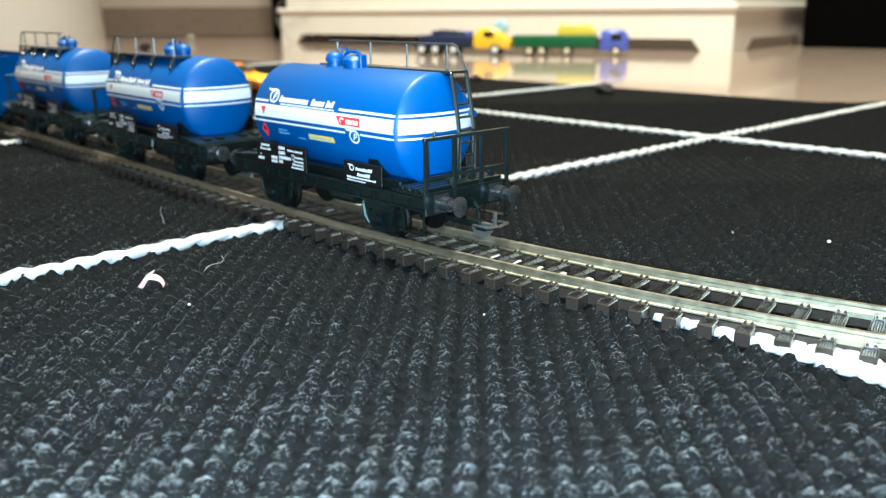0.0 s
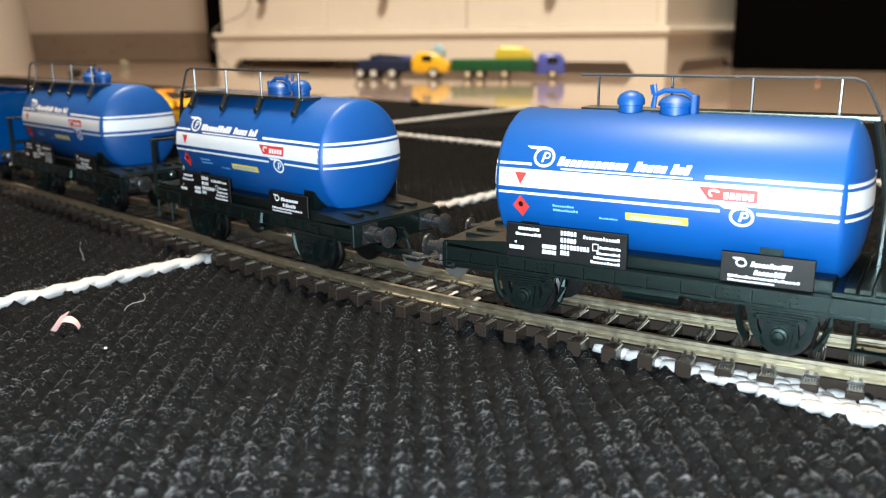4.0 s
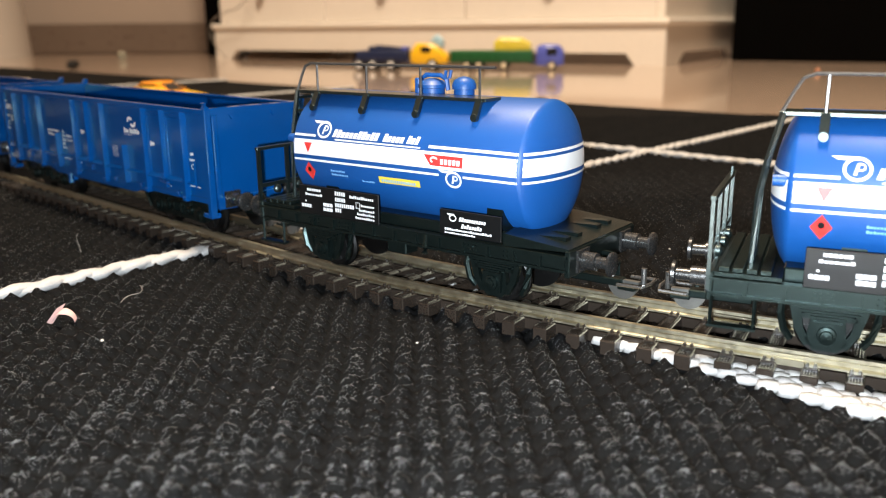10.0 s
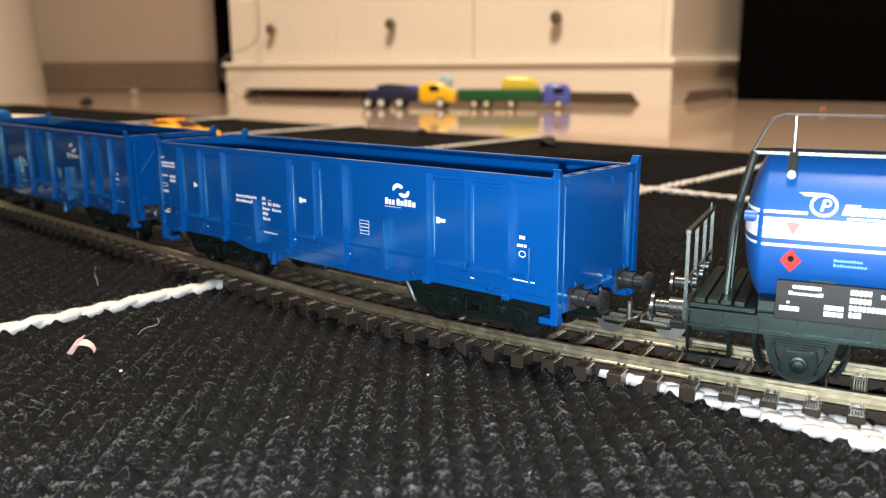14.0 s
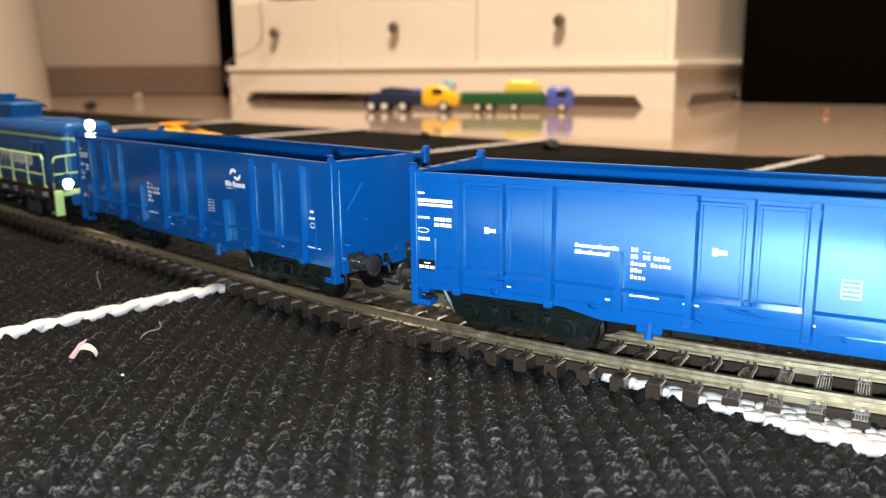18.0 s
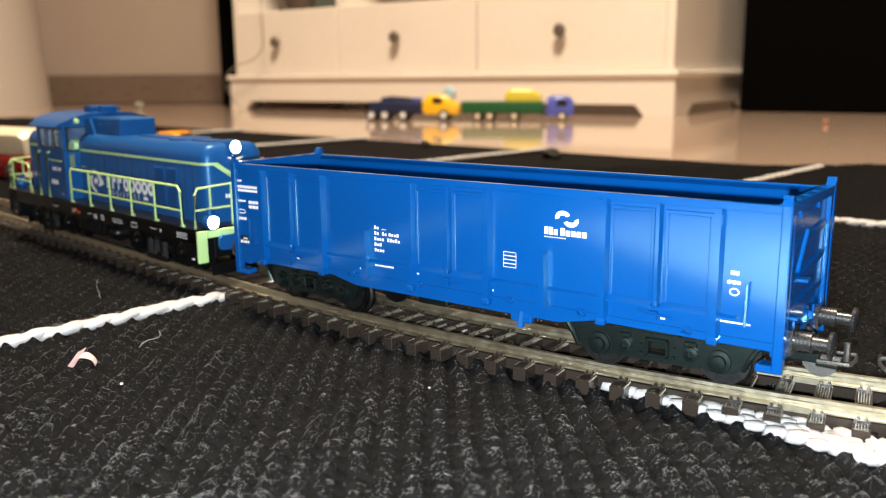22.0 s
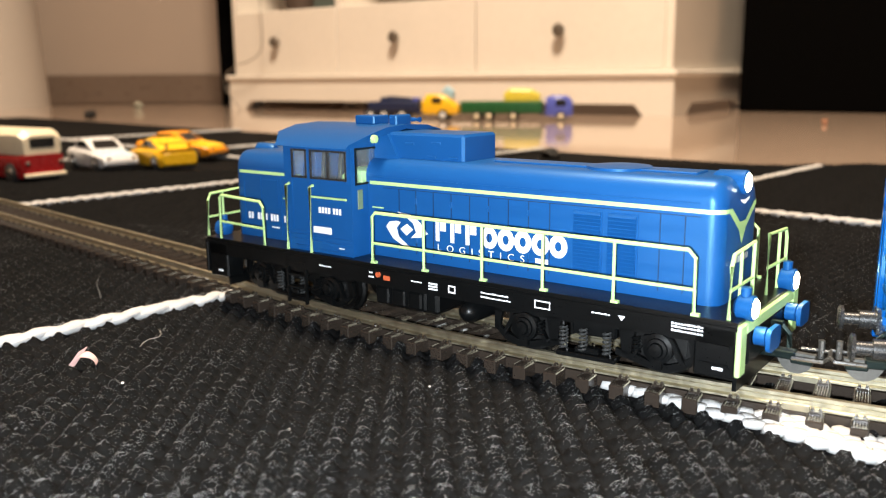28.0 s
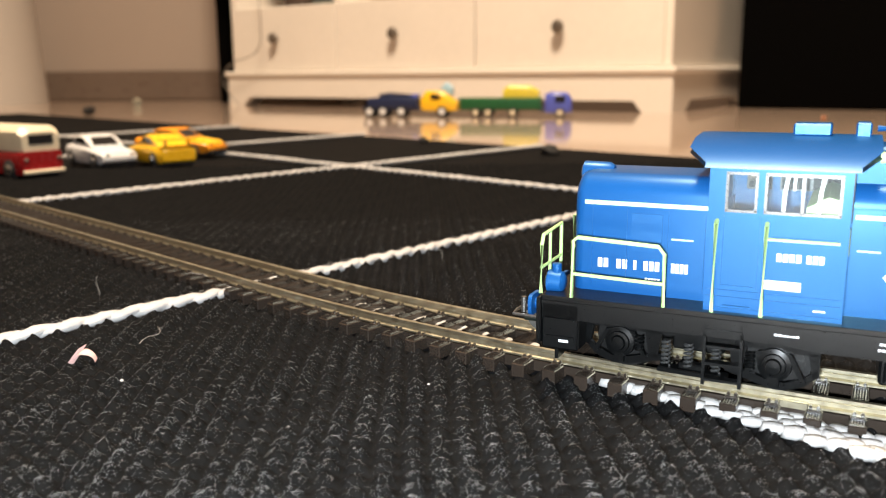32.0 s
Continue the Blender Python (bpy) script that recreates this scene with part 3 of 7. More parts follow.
def tank_side(sy):
    """Lays a point of the tank's side, read from left to right, on its round wall."""
    def put(x, z, lift=0.00007):
        z += 0.0007
        dz = max(-TANK_R, min(TANK_R, z - TANK_Z))
        y = math.sqrt(TANK_R ** 2 - dz ** 2)
        k = (TANK_R + lift) / TANK_R
        x = max(TANK_X0, min(TANK_X1, 0.98 * x - 0.0012)) if abs(x) < 0.03 else x
        return (x if sy < 0 else TANK_X0 + TANK_X1 - x, sy * y * k, TANK_Z + dz * k)
    return put


def band(bm, x0, x1, z0, z1, put, n=3):
    zs = [z0 + (z1 - z0) * k / n for k in range(n + 1)]
    for a, b in zip(zs, zs[1:]):
        flat(bm, [(x0, a), (x1, a), (x1, b), (x0, b)], put)


def cap_band(bm, end, z0, z1, n=28):
    """A stripe across the domed end of the tank."""
    for r0, r1 in ((z0, (z0 + z1) / 2), ((z0 + z1) / 2, z1)):
        for k in range(n):
            quad = []
            for f, z in ((k / n, r0), ((k + 1) / n, r0), ((k + 1) / n, r1), (k / n, r1)):
                half = math.sqrt(TANK_R ** 2 - (z - TANK_Z) ** 2)
                y = (2 * f - 1) * half
                rho = min(1.0, math.hypot(y, z - TANK_Z) / TANK_R)
                quad.append(bm.verts.new((end[0] + end[1] * (CAP * cap_rise(rho) + 0.00009), y, z)))
            bm.faces.new(quad)


def cap_rise(rho):
    return math.sqrt(max(0.0, 1 - rho ** 2.6)) * 0.55 + 0.45 * (1 - rho ** 2)


def tank_wagon(name_label):
    t = empty("tank_wagon", name_label, "tank wagon", "tank wagons of the train")
    # barrel with domed ends
    prof = [(TANK_X0 - CAP * cap_rise(r), TANK_R * r) for r in (0.02, 0.25, 0.45, 0.62, 0.76, 0.87, 0.94, 0.98)]
    prof += [(TANK_X0, TANK_R), (TANK_X1, TANK_R)]
    prof += [(TANK_X1 + CAP * cap_rise(r), TANK_R * r) for r in (0.98, 0.94, 0.87, 0.76, 0.62, 0.45, 0.25, 0.02)]
    barrel = part("barrel", lathe(bmesh.new(), prof, (0, 0, TANK_Z), "X", 96), TANK, t, "blue plastic tank barrel", smooth=True)
    white, pale, black = (bmesh.new() for _ in range(3))
    rnd = random.Random(3)
    for sy in (-1, 1):
        put = tank_side(sy)
        band(white, TANK_X0, TANK_X1, 0.0322, 0.0358, put, 6)
        band(white, TANK_X0, 0.0140, 0.0308, 0.0313, put, 1)
        band(white, 0.0206, TANK_X1, 0.0308, 0.0313, put, 1)
        band(white, TANK_X0, -0.0248, 0.0365, 0.0370, put, 1)
        band(white, -0.0182, 0.0085, 0.0361, 0.0364, put, 1)
        band(white, 0.0108, TANK_X1, 0.0364, 0.0370, put, 1)
        # round emblem with a tail, then the slanted name in plain bars
        for cx, cz, r in ((-0.0222, 0.0382, 0.0019), (0.0180, 0.0303, 0.0018)):
            em = bmesh.new()
            ring(em, cx, cz, r * 1.25, r, 0.0005, put)
            flat(em, [(cx - r * 2.3, cz + r), (cx, cz + r), (cx + r * 0.3, cz + r * 0.72), (cx - r * 1.7, cz + r * 0.72)], put)
            flat(em, [(cx - 0.0006, cz - r * 0.5), (cx - 0.0001, cz - r * 0.5), (cx + 0.0004, cz + r * 0.5), (cx - 0.0001, cz + r * 0.5)], put)
            ring(em, cx + 0.0005, cz + r * 0.18, r * 0.42, r * 0.34, 0.00028, put, 10)
            part("round_emblem", em, PRINT, barrel, "white round emblem")
        name = bmesh.new()
        for a, b, n in ((-0.0192, -0.0044, 11), (-0.0030, 0.0034, 5), (0.0042, 0.0078, 3)):
            bars(name, a, b, 0.0368, 0.0385, put, n, 0.35, 0.18, rnd)
        part("company_name", name, PRINT, barrel, "slanted white name in plain bars")
        up = (lambda q: (lambda a, b: q(a, b, 0.00022)))(put)
        k = bmesh.new()
        flat(k, [(-0.0284, 0.0351), (-0.0256, 0.0351), (-0.0270, 0.0327)], up)
        part("hazard_triangle", k, REDP, barrel, "red hazard triangle")
        k = bmesh.new()
        flat(k, [(-0.0270, 0.0262), (-0.0251, 0.0284), (-0.0270, 0.0306), (-0.0289, 0.0284)], up)
        part("hazard_diamond", k, REDP, barrel, "red hazard diamond")
        red = bmesh.new()
        flat(red, [(0.0098, 0.0351), (0.0206, 0.0351), (0.0206, 0.0329), (0.0118, 0.0329)], up)
        part("red_emblem", red, REDP, barrel, "red emblem panel")
        up = (lambda q: (lambda a, b: q(a, b, 0.00030)))(put)
        ring(white, 0.0128, 0.0341, 0.0011, 0.0007, 0.0004, up, 10, 20, 250)
        bars(white, 0.0146, 0.0202, 0.0333, 0.0344, up, 5, 0.0, 0.25)
        bars(pale, -0.0198, -0.0150, 0.0288, 0.0293, put, 9, 0, 0.2, rnd)
        bars(pale, -0.0198, -0.0142, 0.0279, 0.0284, put, 10, 0, 0.2, rnd)
        bars(pale, -0.0098, -0.0058, 0.0272, 0.0276, put, 8, 0, 0.2, rnd)
        yellow = bmesh.new()
        band(yellow, -0.0042, 0.0082, 0.0276, 0.0291, put, 2)
        part("yellow_label", yellow, YELP, barrel, "narrow yellow label")
        bars(pale, -0.0032, 0.0072, 0.0280, 0.0286, up, 18, 0.2, 0.4)
        disc(black, -0.0270, 0.0288, 0.0006, up, 8)
    for end in ((TANK_X0, -1), (TANK_X1, 1)):
        cap_band(white, end, 0.0329, 0.0365)
        cap_band(white, end, 0.0315, 0.0320)
        cap_band(white, end, 0.0371, 0.0377)
    part("white_stripes", white, PRINT, barrel, "white printed stripes round the tank")
    tagged(part("flame_mark", black, BOARD, barrel), kind="stuff")
    tagged(part("small_print", pale, BLUEP, barrel), "fine pale blue print", kind="stuff")
    # domes on the tank's back
    top = TANK_Z + TANK_R
    bm = lathe(bmesh.new(), [(top - 0.002, 0.0030), (top + 0.0012, 0.0030), (top + 0.0013, 0.0034), (top + 0.0020, 0.0034), (top + 0.0028, 0.0026), (top + 0.0033, 0.0012), (top + 0.0034, 0.0002)], (0.0002, 0, 0), "Z", 24)
    man = part("manhole_dome", bm, TANK, t, smooth=True)
    bm = tube(bmesh.new(), [(-0.0036, 0, top + 0.0006), (-0.0034, 0, top + 0.0030), (-0.0014, 0, top + 0.0041), (0.0026, 0, top + 0.0041), (0.0044, 0, top + 0.0032), (0.0048, 0, top + 0.0008)], 0.00055, 6)
    tube(bm, [(0.0046, -0.0009, top + 0.0034), (0.0050, -0.0010, top + 0.0052)], 0.0004, 6)
    tube(bm, [(0.0046, 0.0009, top + 0.0034), (0.0050, 0.0010, top + 0.0052)], 0.0004, 6)
    box(bm, -0.0042, -0.0030, -0.0012, 0.0012, top - 0.0004, top + 0.0034, bevel=0.0002)
    part("lid_clamp", bm, TANK, man)
    bm = lathe(bmesh.new(), [(top - 0.002, 0.0024), (top + 0.0012, 0.0024), (top + 0.0013, 0.0028), (top + 0.0022, 0.0028), (top + 0.0032, 0.0023), (top + 0.0038, 0.0012), (top + 0.0040, 0.0002)], (0.0094, 0, 0), "Z", 24)
    part("valve_dome", bm, TANK, t, smooth=True)
    part("end_valve", lathe(bmesh.new(), [(-0.0362, 0.0010), (-0.0335, 0.0011), (-0.0330, 0.0007), (-0.0300, 0.0007)], (0, -0.0118, 0.0362), "X", 12), TANK, t, smooth=True)
    # catwalk with its railing and the ladder at the platform end
    part("catwalk", B(-0.0363, 0.0214, -0.0092, -0.0030, 0.0468, 0.0475, bevel=0.0001), GLOSSBLACK, t, "thin black catwalk plate")
    for x in (-0.0288, -0.0126, 0.0036, 0.0197):
        bm = prism(bmesh.new(), [(-0.0092, 0.0474), (-0.0084, 0.0474), (-0.0100, 0.0440), (-0.0108, 0.0432), (-0.0112, 0.0436)], x - 0.0008, x + 0.0008, "X")
        lathe(bm, [(-0.0113, 0.0002), (-0.0113, 0.0008), (-0.0104, 0.0009)], (x, 0, 0.0437), "Y", 12)
        part("catwalk_bracket", bm, GLOSSBLACK, t)
        part("railing_post", tube(bmesh.new(), [(x, -0.0088, 0.0470), (x, -0.0088, 0.0536)], 0.00030, 6), RAILING, t, "thin dark metal railing post")
    bm = tube(bmesh.new(), [(-0.0361, -0.0088, 0.0470), (-0.0340, -0.0088, 0.0512), (-0.0328, -0.0088, 0.0531), (-0.0309, -0.0088, 0.0538), (0.0238, -0.0088, 0.0538)], 0.00034, 6)
    part("handrail", bm, RAILING, t, "thin dark wire handrail")
    bm = bmesh.new()
    for y in (-0.0092, -0.0036):
        tube(bm, [(-0.0356, y, 0.0474), (-0.0376, y, 0.0390), (-0.0386, y, 0.0330), (-0.0388, y, 0.0205)], 0.0006, 6)
    lad = part("ladder", bm, GLOSSBLACK, t, "black ladder bent round the tank end")
    for k in range(8):
        z = 0.0232 + k * 0.0032
        x = -0.0388 if z < 0.0330 else -0.0386 + (z - 0.0330) * 0.0030 / 0.0144
        part("rung", tube(bmesh.new(), [(x, -0.0092, z), (x, -0.0036, z)], 0.00032, 5), GLOSSBLACK, lad)
    # underframe
    for sy in (-1, 1):
        bm = bmesh.new()
        y0, y1 = sorted((sy * 0.0142, sy * 0.0150))
        box(bm, -0.0441, 0.0441, y0, y1, 0.0160, 0.0188)
        y0, y1 = sorted((sy * 0.0136, sy * 0.0158))
        box(bm, -0.0441, 0.0441, y0, y1, 0.0185, 0.0190)
        box(bm, -0.0441, 0.0441, y0, y1, 0.0157, 0.0162)
        for k in range(13):
            x = -0.039 + k * 0.0065
            a, b = sorted((sy * 0.0148, sy * 0.0156))
            box(bm, x - 0.0004, x + 0.0004, a, b, 0.0161, 0.0186)
        part("sole_bar", bm, CHASSIS, t)
        bm = bmesh.new()
        for cx in (-0.0275, -0.0175, 0.0200, 0.0300):
            for i in range(4):
                for j in range(2):
                    x, z = cx + i * 0.0010, 0.0169 + j * 0.0010
                    a, b = sorted((sy * 0.0149, sy * 0.0153))
                    box(bm, x - 0.0002, x + 0.0002, a, b, z - 0.0002, z + 0.0002)
        tagged(part("rivet_rows", bm, CHASSIS, t), kind="stuff")
        # number boards with plain bars for their writing
        x0, x1 = -0.0296, -0.0036
        for a, b, z0, z1, kind in ((x0, x1, 0.0191, 0.0259, 0), (x0 + 0.0437, x0 + 0.0597, 0.0197, 0.0250, 1)):
            if sy > 0:
                a, b = -b, -a
            ya, yb = sorted((sy * 0.0156, sy * 0.0161))
            brd = part("lettering_board", B(a, b, ya, yb, z0, z1, bevel=0.0001), BOARD, t, "black board with white lettering")
            put = (lambda s, lo, hi: (lambda x, z: ((lo + x) if s < 0 else (hi - x), s * 0.01617, z + 0.0007)))(sy, a, b)
            w = bmesh.new()
            if kind == 0:
                bars(w, 0.0028, 0.0076, 0.0240, 0.0246, put, 6, 0, 0.15)
                bars(w, 0.0022, 0.0080, 0.0229, 0.0235, put, 7, 0, 0.15, rnd)
                bars(w, 0.0008, 0.0042, 0.0200, 0.0208, put, 4, 0, 0.12)
                bars(w, 0.0020, 0.0026, 0.0213, 0.0217, put, 1)
                for z in (0.0208, 0.0197):
                    bars(w, 0.0082, 0.0114, z, z + 0.0008, put, 3, 0, 0.1)
                for k, (z, n) in enumerate(((0.0238, 5), (0.0224, 5), (0.0211, 9), (0.0199, 3))):
                    bars(w, 0.0122, 0.0122 + n * 0.0007, z, z + 0.0009, put, n, 0, 0.25)
                bars(w, 0.0170, 0.0246, 0.0236, 0.0243, put, 13, 0, 0.25, rnd)
                ring(w, 0.0196, 0.0222, 0.0009, 0.0010, 0.00022, put, 4, 45, 405)
                for k, z in enumerate((0.0220, 0.0209, 0.0200, 0.0191)):
                    bars(w, 0.0205 - 0.0006 * k, 0.0248, z, z + 0.00055, put, 9, 0, 0.2, rnd)
            else:
                ring(w, 0.0036, 0.0227, 0.0010, 0.0008, 0.0003, put, 12)
                flat(w, [(0.0020, 0.0236), (0.0040, 0.0236), (0.0042, 0.0232), (0.0024, 0.0232)], put)
                bars(w, 0.0052, 0.0122, 0.0222, 0.0231, put, 11, 0.3, 0.2, rnd)
                bars(w, 0.0058, 0.0112, 0.0208, 0.0217, put, 8, 0.3, 0.2, rnd)
                bars(w, 0.0014, 0.0138, 0.0200, 0.0205, put, 20, 0, 0.2, rnd)
                bars(w, 0.0014, 0.0096, 0.0193, 0.0197, put, 14, 0, 0.2, rnd)
            part("lettering", w, PRINT, brd, "white lettering")
    bm = bmesh.new()
    box(bm, -0.0436, 0.0436, -0.0135, 0.0135, 0.0170, 0.0186)
    for x in (-0.022, 0.026):
        prism(bm, [(-0.0125, 0.0186), (0.0125, 0.0186), (0.0122, 0.0256), (0.006, 0.0205), (-0.006, 0.0205), (-0.0122, 0.0256)], x - 0.002, x + 0.002, "X")
    box(bm, -0.0330, 0.0330, -0.0124, 0.0124, 0.0186, 0.0213, bevel=0.0003)
    part("underframe", bm, CHASSIS, t)
    for sx in (-1, 1):
        bm = box(bmesh.new(), min(sx * 0.0434, sx * 0.0446), max(sx * 0.0434, sx * 0.0446), -0.0152, 0.0152, 0.0146, 0.0200, bevel=0.0002)
        part("headstock", bm, CHASSIS, t)
        buffers(t, sx * 0.0446, sx, 0.0174, BUFFER, "black round buffer")
        coupling(t, sx * 0.0446, sx)
        # axle guards with leaf springs
        for sy in (-1, 1):
            x = 0.0264 if sx > 0 else -0.0249
            a, b = sorted((sy * 0.0118, sy * 0.0130))
            bm = bmesh.new()
            for q in (-1, 1):
                prism(bm, [(x + q * 0.0048, 0.0160), (x + q * 0.0068, 0.0160), (x + q * 0.0054, 0.0108), (x + q * 0.0036, 0.0078), (x + q * 0.0024, 0.0082), (x + q * 0.0040, 0.0112)], a, b)
            prism(bm, [(x - 0.0028, 0.0132), (x + 0.0028, 0.0132), (x + 0.0034, 0.0088), (x + 0.0020, 0.0072), (x - 0.0020, 0.0072), (x - 0.0034, 0.0088)], a, b)
            box(bm, x - 0.0050, x + 0.0050, a, b, 0.0128, 0.0136)
            ya, yb = sorted((sy * 0.0130, sy * 0.0140))
            prism(bm, [(x - 0.0024, 0.0126), (x + 0.0024, 0.0126), (x + 0.0020, 0.0082), (x - 0.0020, 0.0082)], ya, yb)
            for k in range(5):
                box(bm, x - 0.0062 + k * 0.0011, x + 0.0062 - k * 0.0011, ya, sy * 0.0137 if sy > 0 else yb, 0.0146 - k * 0.0005, 0.0150 - k * 0.0005) if sy > 0 else box(bm, x - 0.0062 + k * 0.0011, x + 0.0062 - k * 0.0011, -0.0137, yb, 0.0146 - k * 0.0005, 0.0150 - k * 0.0005)
            lathe(bm, [(sy * 0.0138, 0.0017), (sy * 0.0146, 0.0016), (sy * 0.0147, 0.0011), (sy * 0.0151, 0.0010), (sy * 0.0152, 0.0002)], (x, 0, 0.0104), "Y", 16)
            part("brake_shoe", tube(tube(bmesh.new(), [(x + 0.0078, sy * 0.0112, 0.0160), (x + 0.0080, sy * 0.0118, 0.0130), (x + 0.0072, sy * 0.0118, 0.0100), (x + 0.0060, sy * 0.0112, 0.0082)], 0.0007, 6), [(x - 0.0078, sy * 0.0112, 0.0160), (x - 0.0080, sy * 0.0118, 0.0130), (x - 0.0072, sy * 0.0118, 0.0100), (x - 0.0060, sy * 0.0112, 0.0082)], 0.0007, 6), CHASSIS, t)
            part("axle_guard", bm, CHASSIS, t)
        wheelset(t, 0.0264 if sx > 0 else -0.0249, 0.0052 + 0.0053, 0.0053, 0)
    # deck at the plain end with slotted sloping plates
    bm = bmesh.new()
    prism(bm, [(0.0300, 0.0216), (0.0443, 0.0203), (0.0443, 0.0198), (0.0300, 0.0190)], -0.0150, 0.0150)
    part("end_deck", bm, CHASSIS, t)
    for y in (-0.0095, -0.0045, 0.0045, 0.0095):
        bm = prism(bmesh.new(), [(0.0358, 0.0211), (0.0405, 0.0214), (0.0412, 0.0213), (0.0412, 0.0203)], y - 0.0010, y + 0.0010)
        part("deck_slot", bm, CHASSIS, t)
    # brakeman's platform with boards, railings, steps and handbrake
    plat = part("platform", B(-0.0443, -0.0330, -0.0150, 0.0150, 0.0192, 0.0199), CHASSIS, t, "black end platform with railing")
    for k in range(4):
        x = -0.0439 + k * 0.0024
        part("platform_board", B(x, x + 0.0019, -0.0146, 0.0146, 0.01995, 0.0208, bevel=0.0001), CHASSIS, plat)
    for y in (-0.0148, -0.0050, 0.0050, 0.0148):
        part("railing_post", B(-0.0447, -0.0440, y - 0.0005, y + 0.0005, 0.0165, 0.0326), GLOSSBLACK, t)
    part("top_rail", B(-0.0449, -0.0438, -0.0155, 0.0155, 0.0326, 0.0334, bevel=0.0001), GLOSSBLACK, t)
    part("lower_rail", B(-0.0446, -0.0441, -0.0143, 0.0143, 0.0232, 0.0242), GLOSSBLACK, t)
    part("handbrake_pin", tube(bmesh.new(), [(-0.0443, 0.0118, 0.0333), (-0.0443, 0.0118, 0.0346)], 0.0004, 6), GLOSSBLACK, t)
    for y in (-0.0095, -0.0020, 0.0055):
        part("railing_boss", lathe(bmesh.new(), [(-0.0440, 0.0011), (-0.0432, 0.0011), (-0.0428, 0.0007), (-0.0427, 0.0001)], (0, y, 0.0224), "X", 14), GLOSSBLACK, t, "round boss on the railing", smooth=True)
    for sy in (-1, 1):
        bm = bmesh.new()
        for x in (-0.0436, -0.0372):
            tube(bm, [(x, sy * 0.0150, 0.0160), (x, sy * 0.0150, 0.0104)], 0.00035, 5)
        ya, yb = sorted((sy * 0.0138, sy * 0.0158))
        box(bm, -0.0441, -0.0367, ya, yb, 0.0099, 0.0104)
        part("step", bm, CHASSIS, t)
    bm = lathe(bmesh.new(), [(-0.006, 0.0022), (0.006, 0.0022)], (0.002, 0.003, 0.0118), "X", 14)
    box(bm, -0.010, -0.004, -0.006, -0.001, 0.0100, 0.0145, bevel=0.0003)
    part("brake_gear", bm, CHASSIS, t)
    for ob in t.children:
        if ob.data:
            for v in ob.data.vertices:
                if abs(v.co.x) > 0.0395:
                    v.co.x += math.copysign(0.0012, v.co.x)
    part("brake_lever", tube(bmesh.new(), [(0.0098, -0.0156, 0.0186), (0.0098, -0.0160, 0.0160), (0.0098, -0.0160, 0.0146)], 0.0005, 6, r_end=0.0009), CHASSIS, t)
    return t


# ---- bogie of the open wagons ----
def wagon_bogie(parent, x):
    g = part("bogie", B(-0.0030, 0.0030, -0.0108, 0.0108, 0.0104, 0.0135, bevel=0.0004), CHASSIS, parent, "black two-axle bogie")
    g.location = (x, 0, 0)
    axle = 0.0121
    for sy in (-1, 1):
        a, b = sorted((sy * 0.0114, sy * 0.0126))
        c, d = sorted((sy * 0.0125, sy * 0.0134))
        # cast side: long upper beam that droops at the ends, deep cheeks round the axles, a square window in the middle
        bm = pierced([-0.0085, -0.0052, -0.0017, 0.0017, 0.0052, 0.0085], [0.0086, 0.0102, 0.0128, 0.0144], {(2, 1)}, a, b, "Y")
        for s in (-1, 1):
            cheek = [(0.0085, 0.0144), (0.0100, 0.0152), (0.0150, 0.0154), (0.0186, 0.0150), (0.0198, 0.0136), (0.0192, 0.0122), (0.0172, 0.0112), (0.0158, 0.0092), (0.0136, 0.0084), (0.0106, 0.0084), (0.0085, 0.0090)]
            prism(bm, [(s * u, v) for u, v in cheek], a, b)
        part("side_frame", bm, CHASSIS, g)
        bm = bmesh.new()
        for q in ((-0.0023, 0.0023, 0.0097, 0.0103), (-0.0023, 0.0023, 0.0127, 0.0133), (-0.0023, -0.0017, 0.0097, 0.0133), (0.0017, 0.0023, 0.0097, 0.0133)):
            box(bm, q[0], q[1], c, d, q[2], q[3], bevel=0.0001)
        part("window_rim", bm, CHASSIS, g)
        part("beam_flange", B(-0.0180, 0.0180, c, d, 0.0143, 0.0149, bevel=0.0001), CHASSIS, g)
        for s in (-1, 1):
            u = s * axle
            bm = lathe(bmesh.new(), [(sy * 0.0125, 0.0023), (sy * 0.0131, 0.0022), (sy * 0.0132, 0.0014), (sy * 0.0140, 0.0013), (sy * 0.0141, 0.0002)], (u, 0, 0.0106), "Y", 18)
            part("axle_box", bm, CHASSIS, g, smooth=True)
            # spring pot beside the axle, with its cap
            bm = lathe(bmesh.new(), [(sy * 0.0125, 0.0014), (sy * 0.0133, 0.0014), (sy * 0.0134, 0.0008), (sy * 0.0129, 0.0007)], (s * 0.0066, 0, 0.0112), "Y", 16)
            box(bm, *sorted((s * 0.0054, s * 0.0078)), c, d, 0.0128, 0.0136, bevel=0.0001)
            part("spring_pot", bm, CHASSIS, g, smooth=True)
            bm = tube(bmesh.new(), [(s * 0.0194, sy * 0.0131, 0.0146), (s * 0.0178, sy * 0.0131, 0.0122), (s * 0.0166, sy * 0.0128, 0.0096)], 0.0005, 5)
            for v in (0.0098, 0.0116):
                box(bm, *sorted((s * 0.0030, s * 0.0036)), c, d, v, v + 0.0005)
            part("brake_hanger", bm, CHASSIS, g)
    for u in (-axle, axle):
        wheelset(g, u, 0.0052 + 0.0053, 0.0053, 0)
    return g


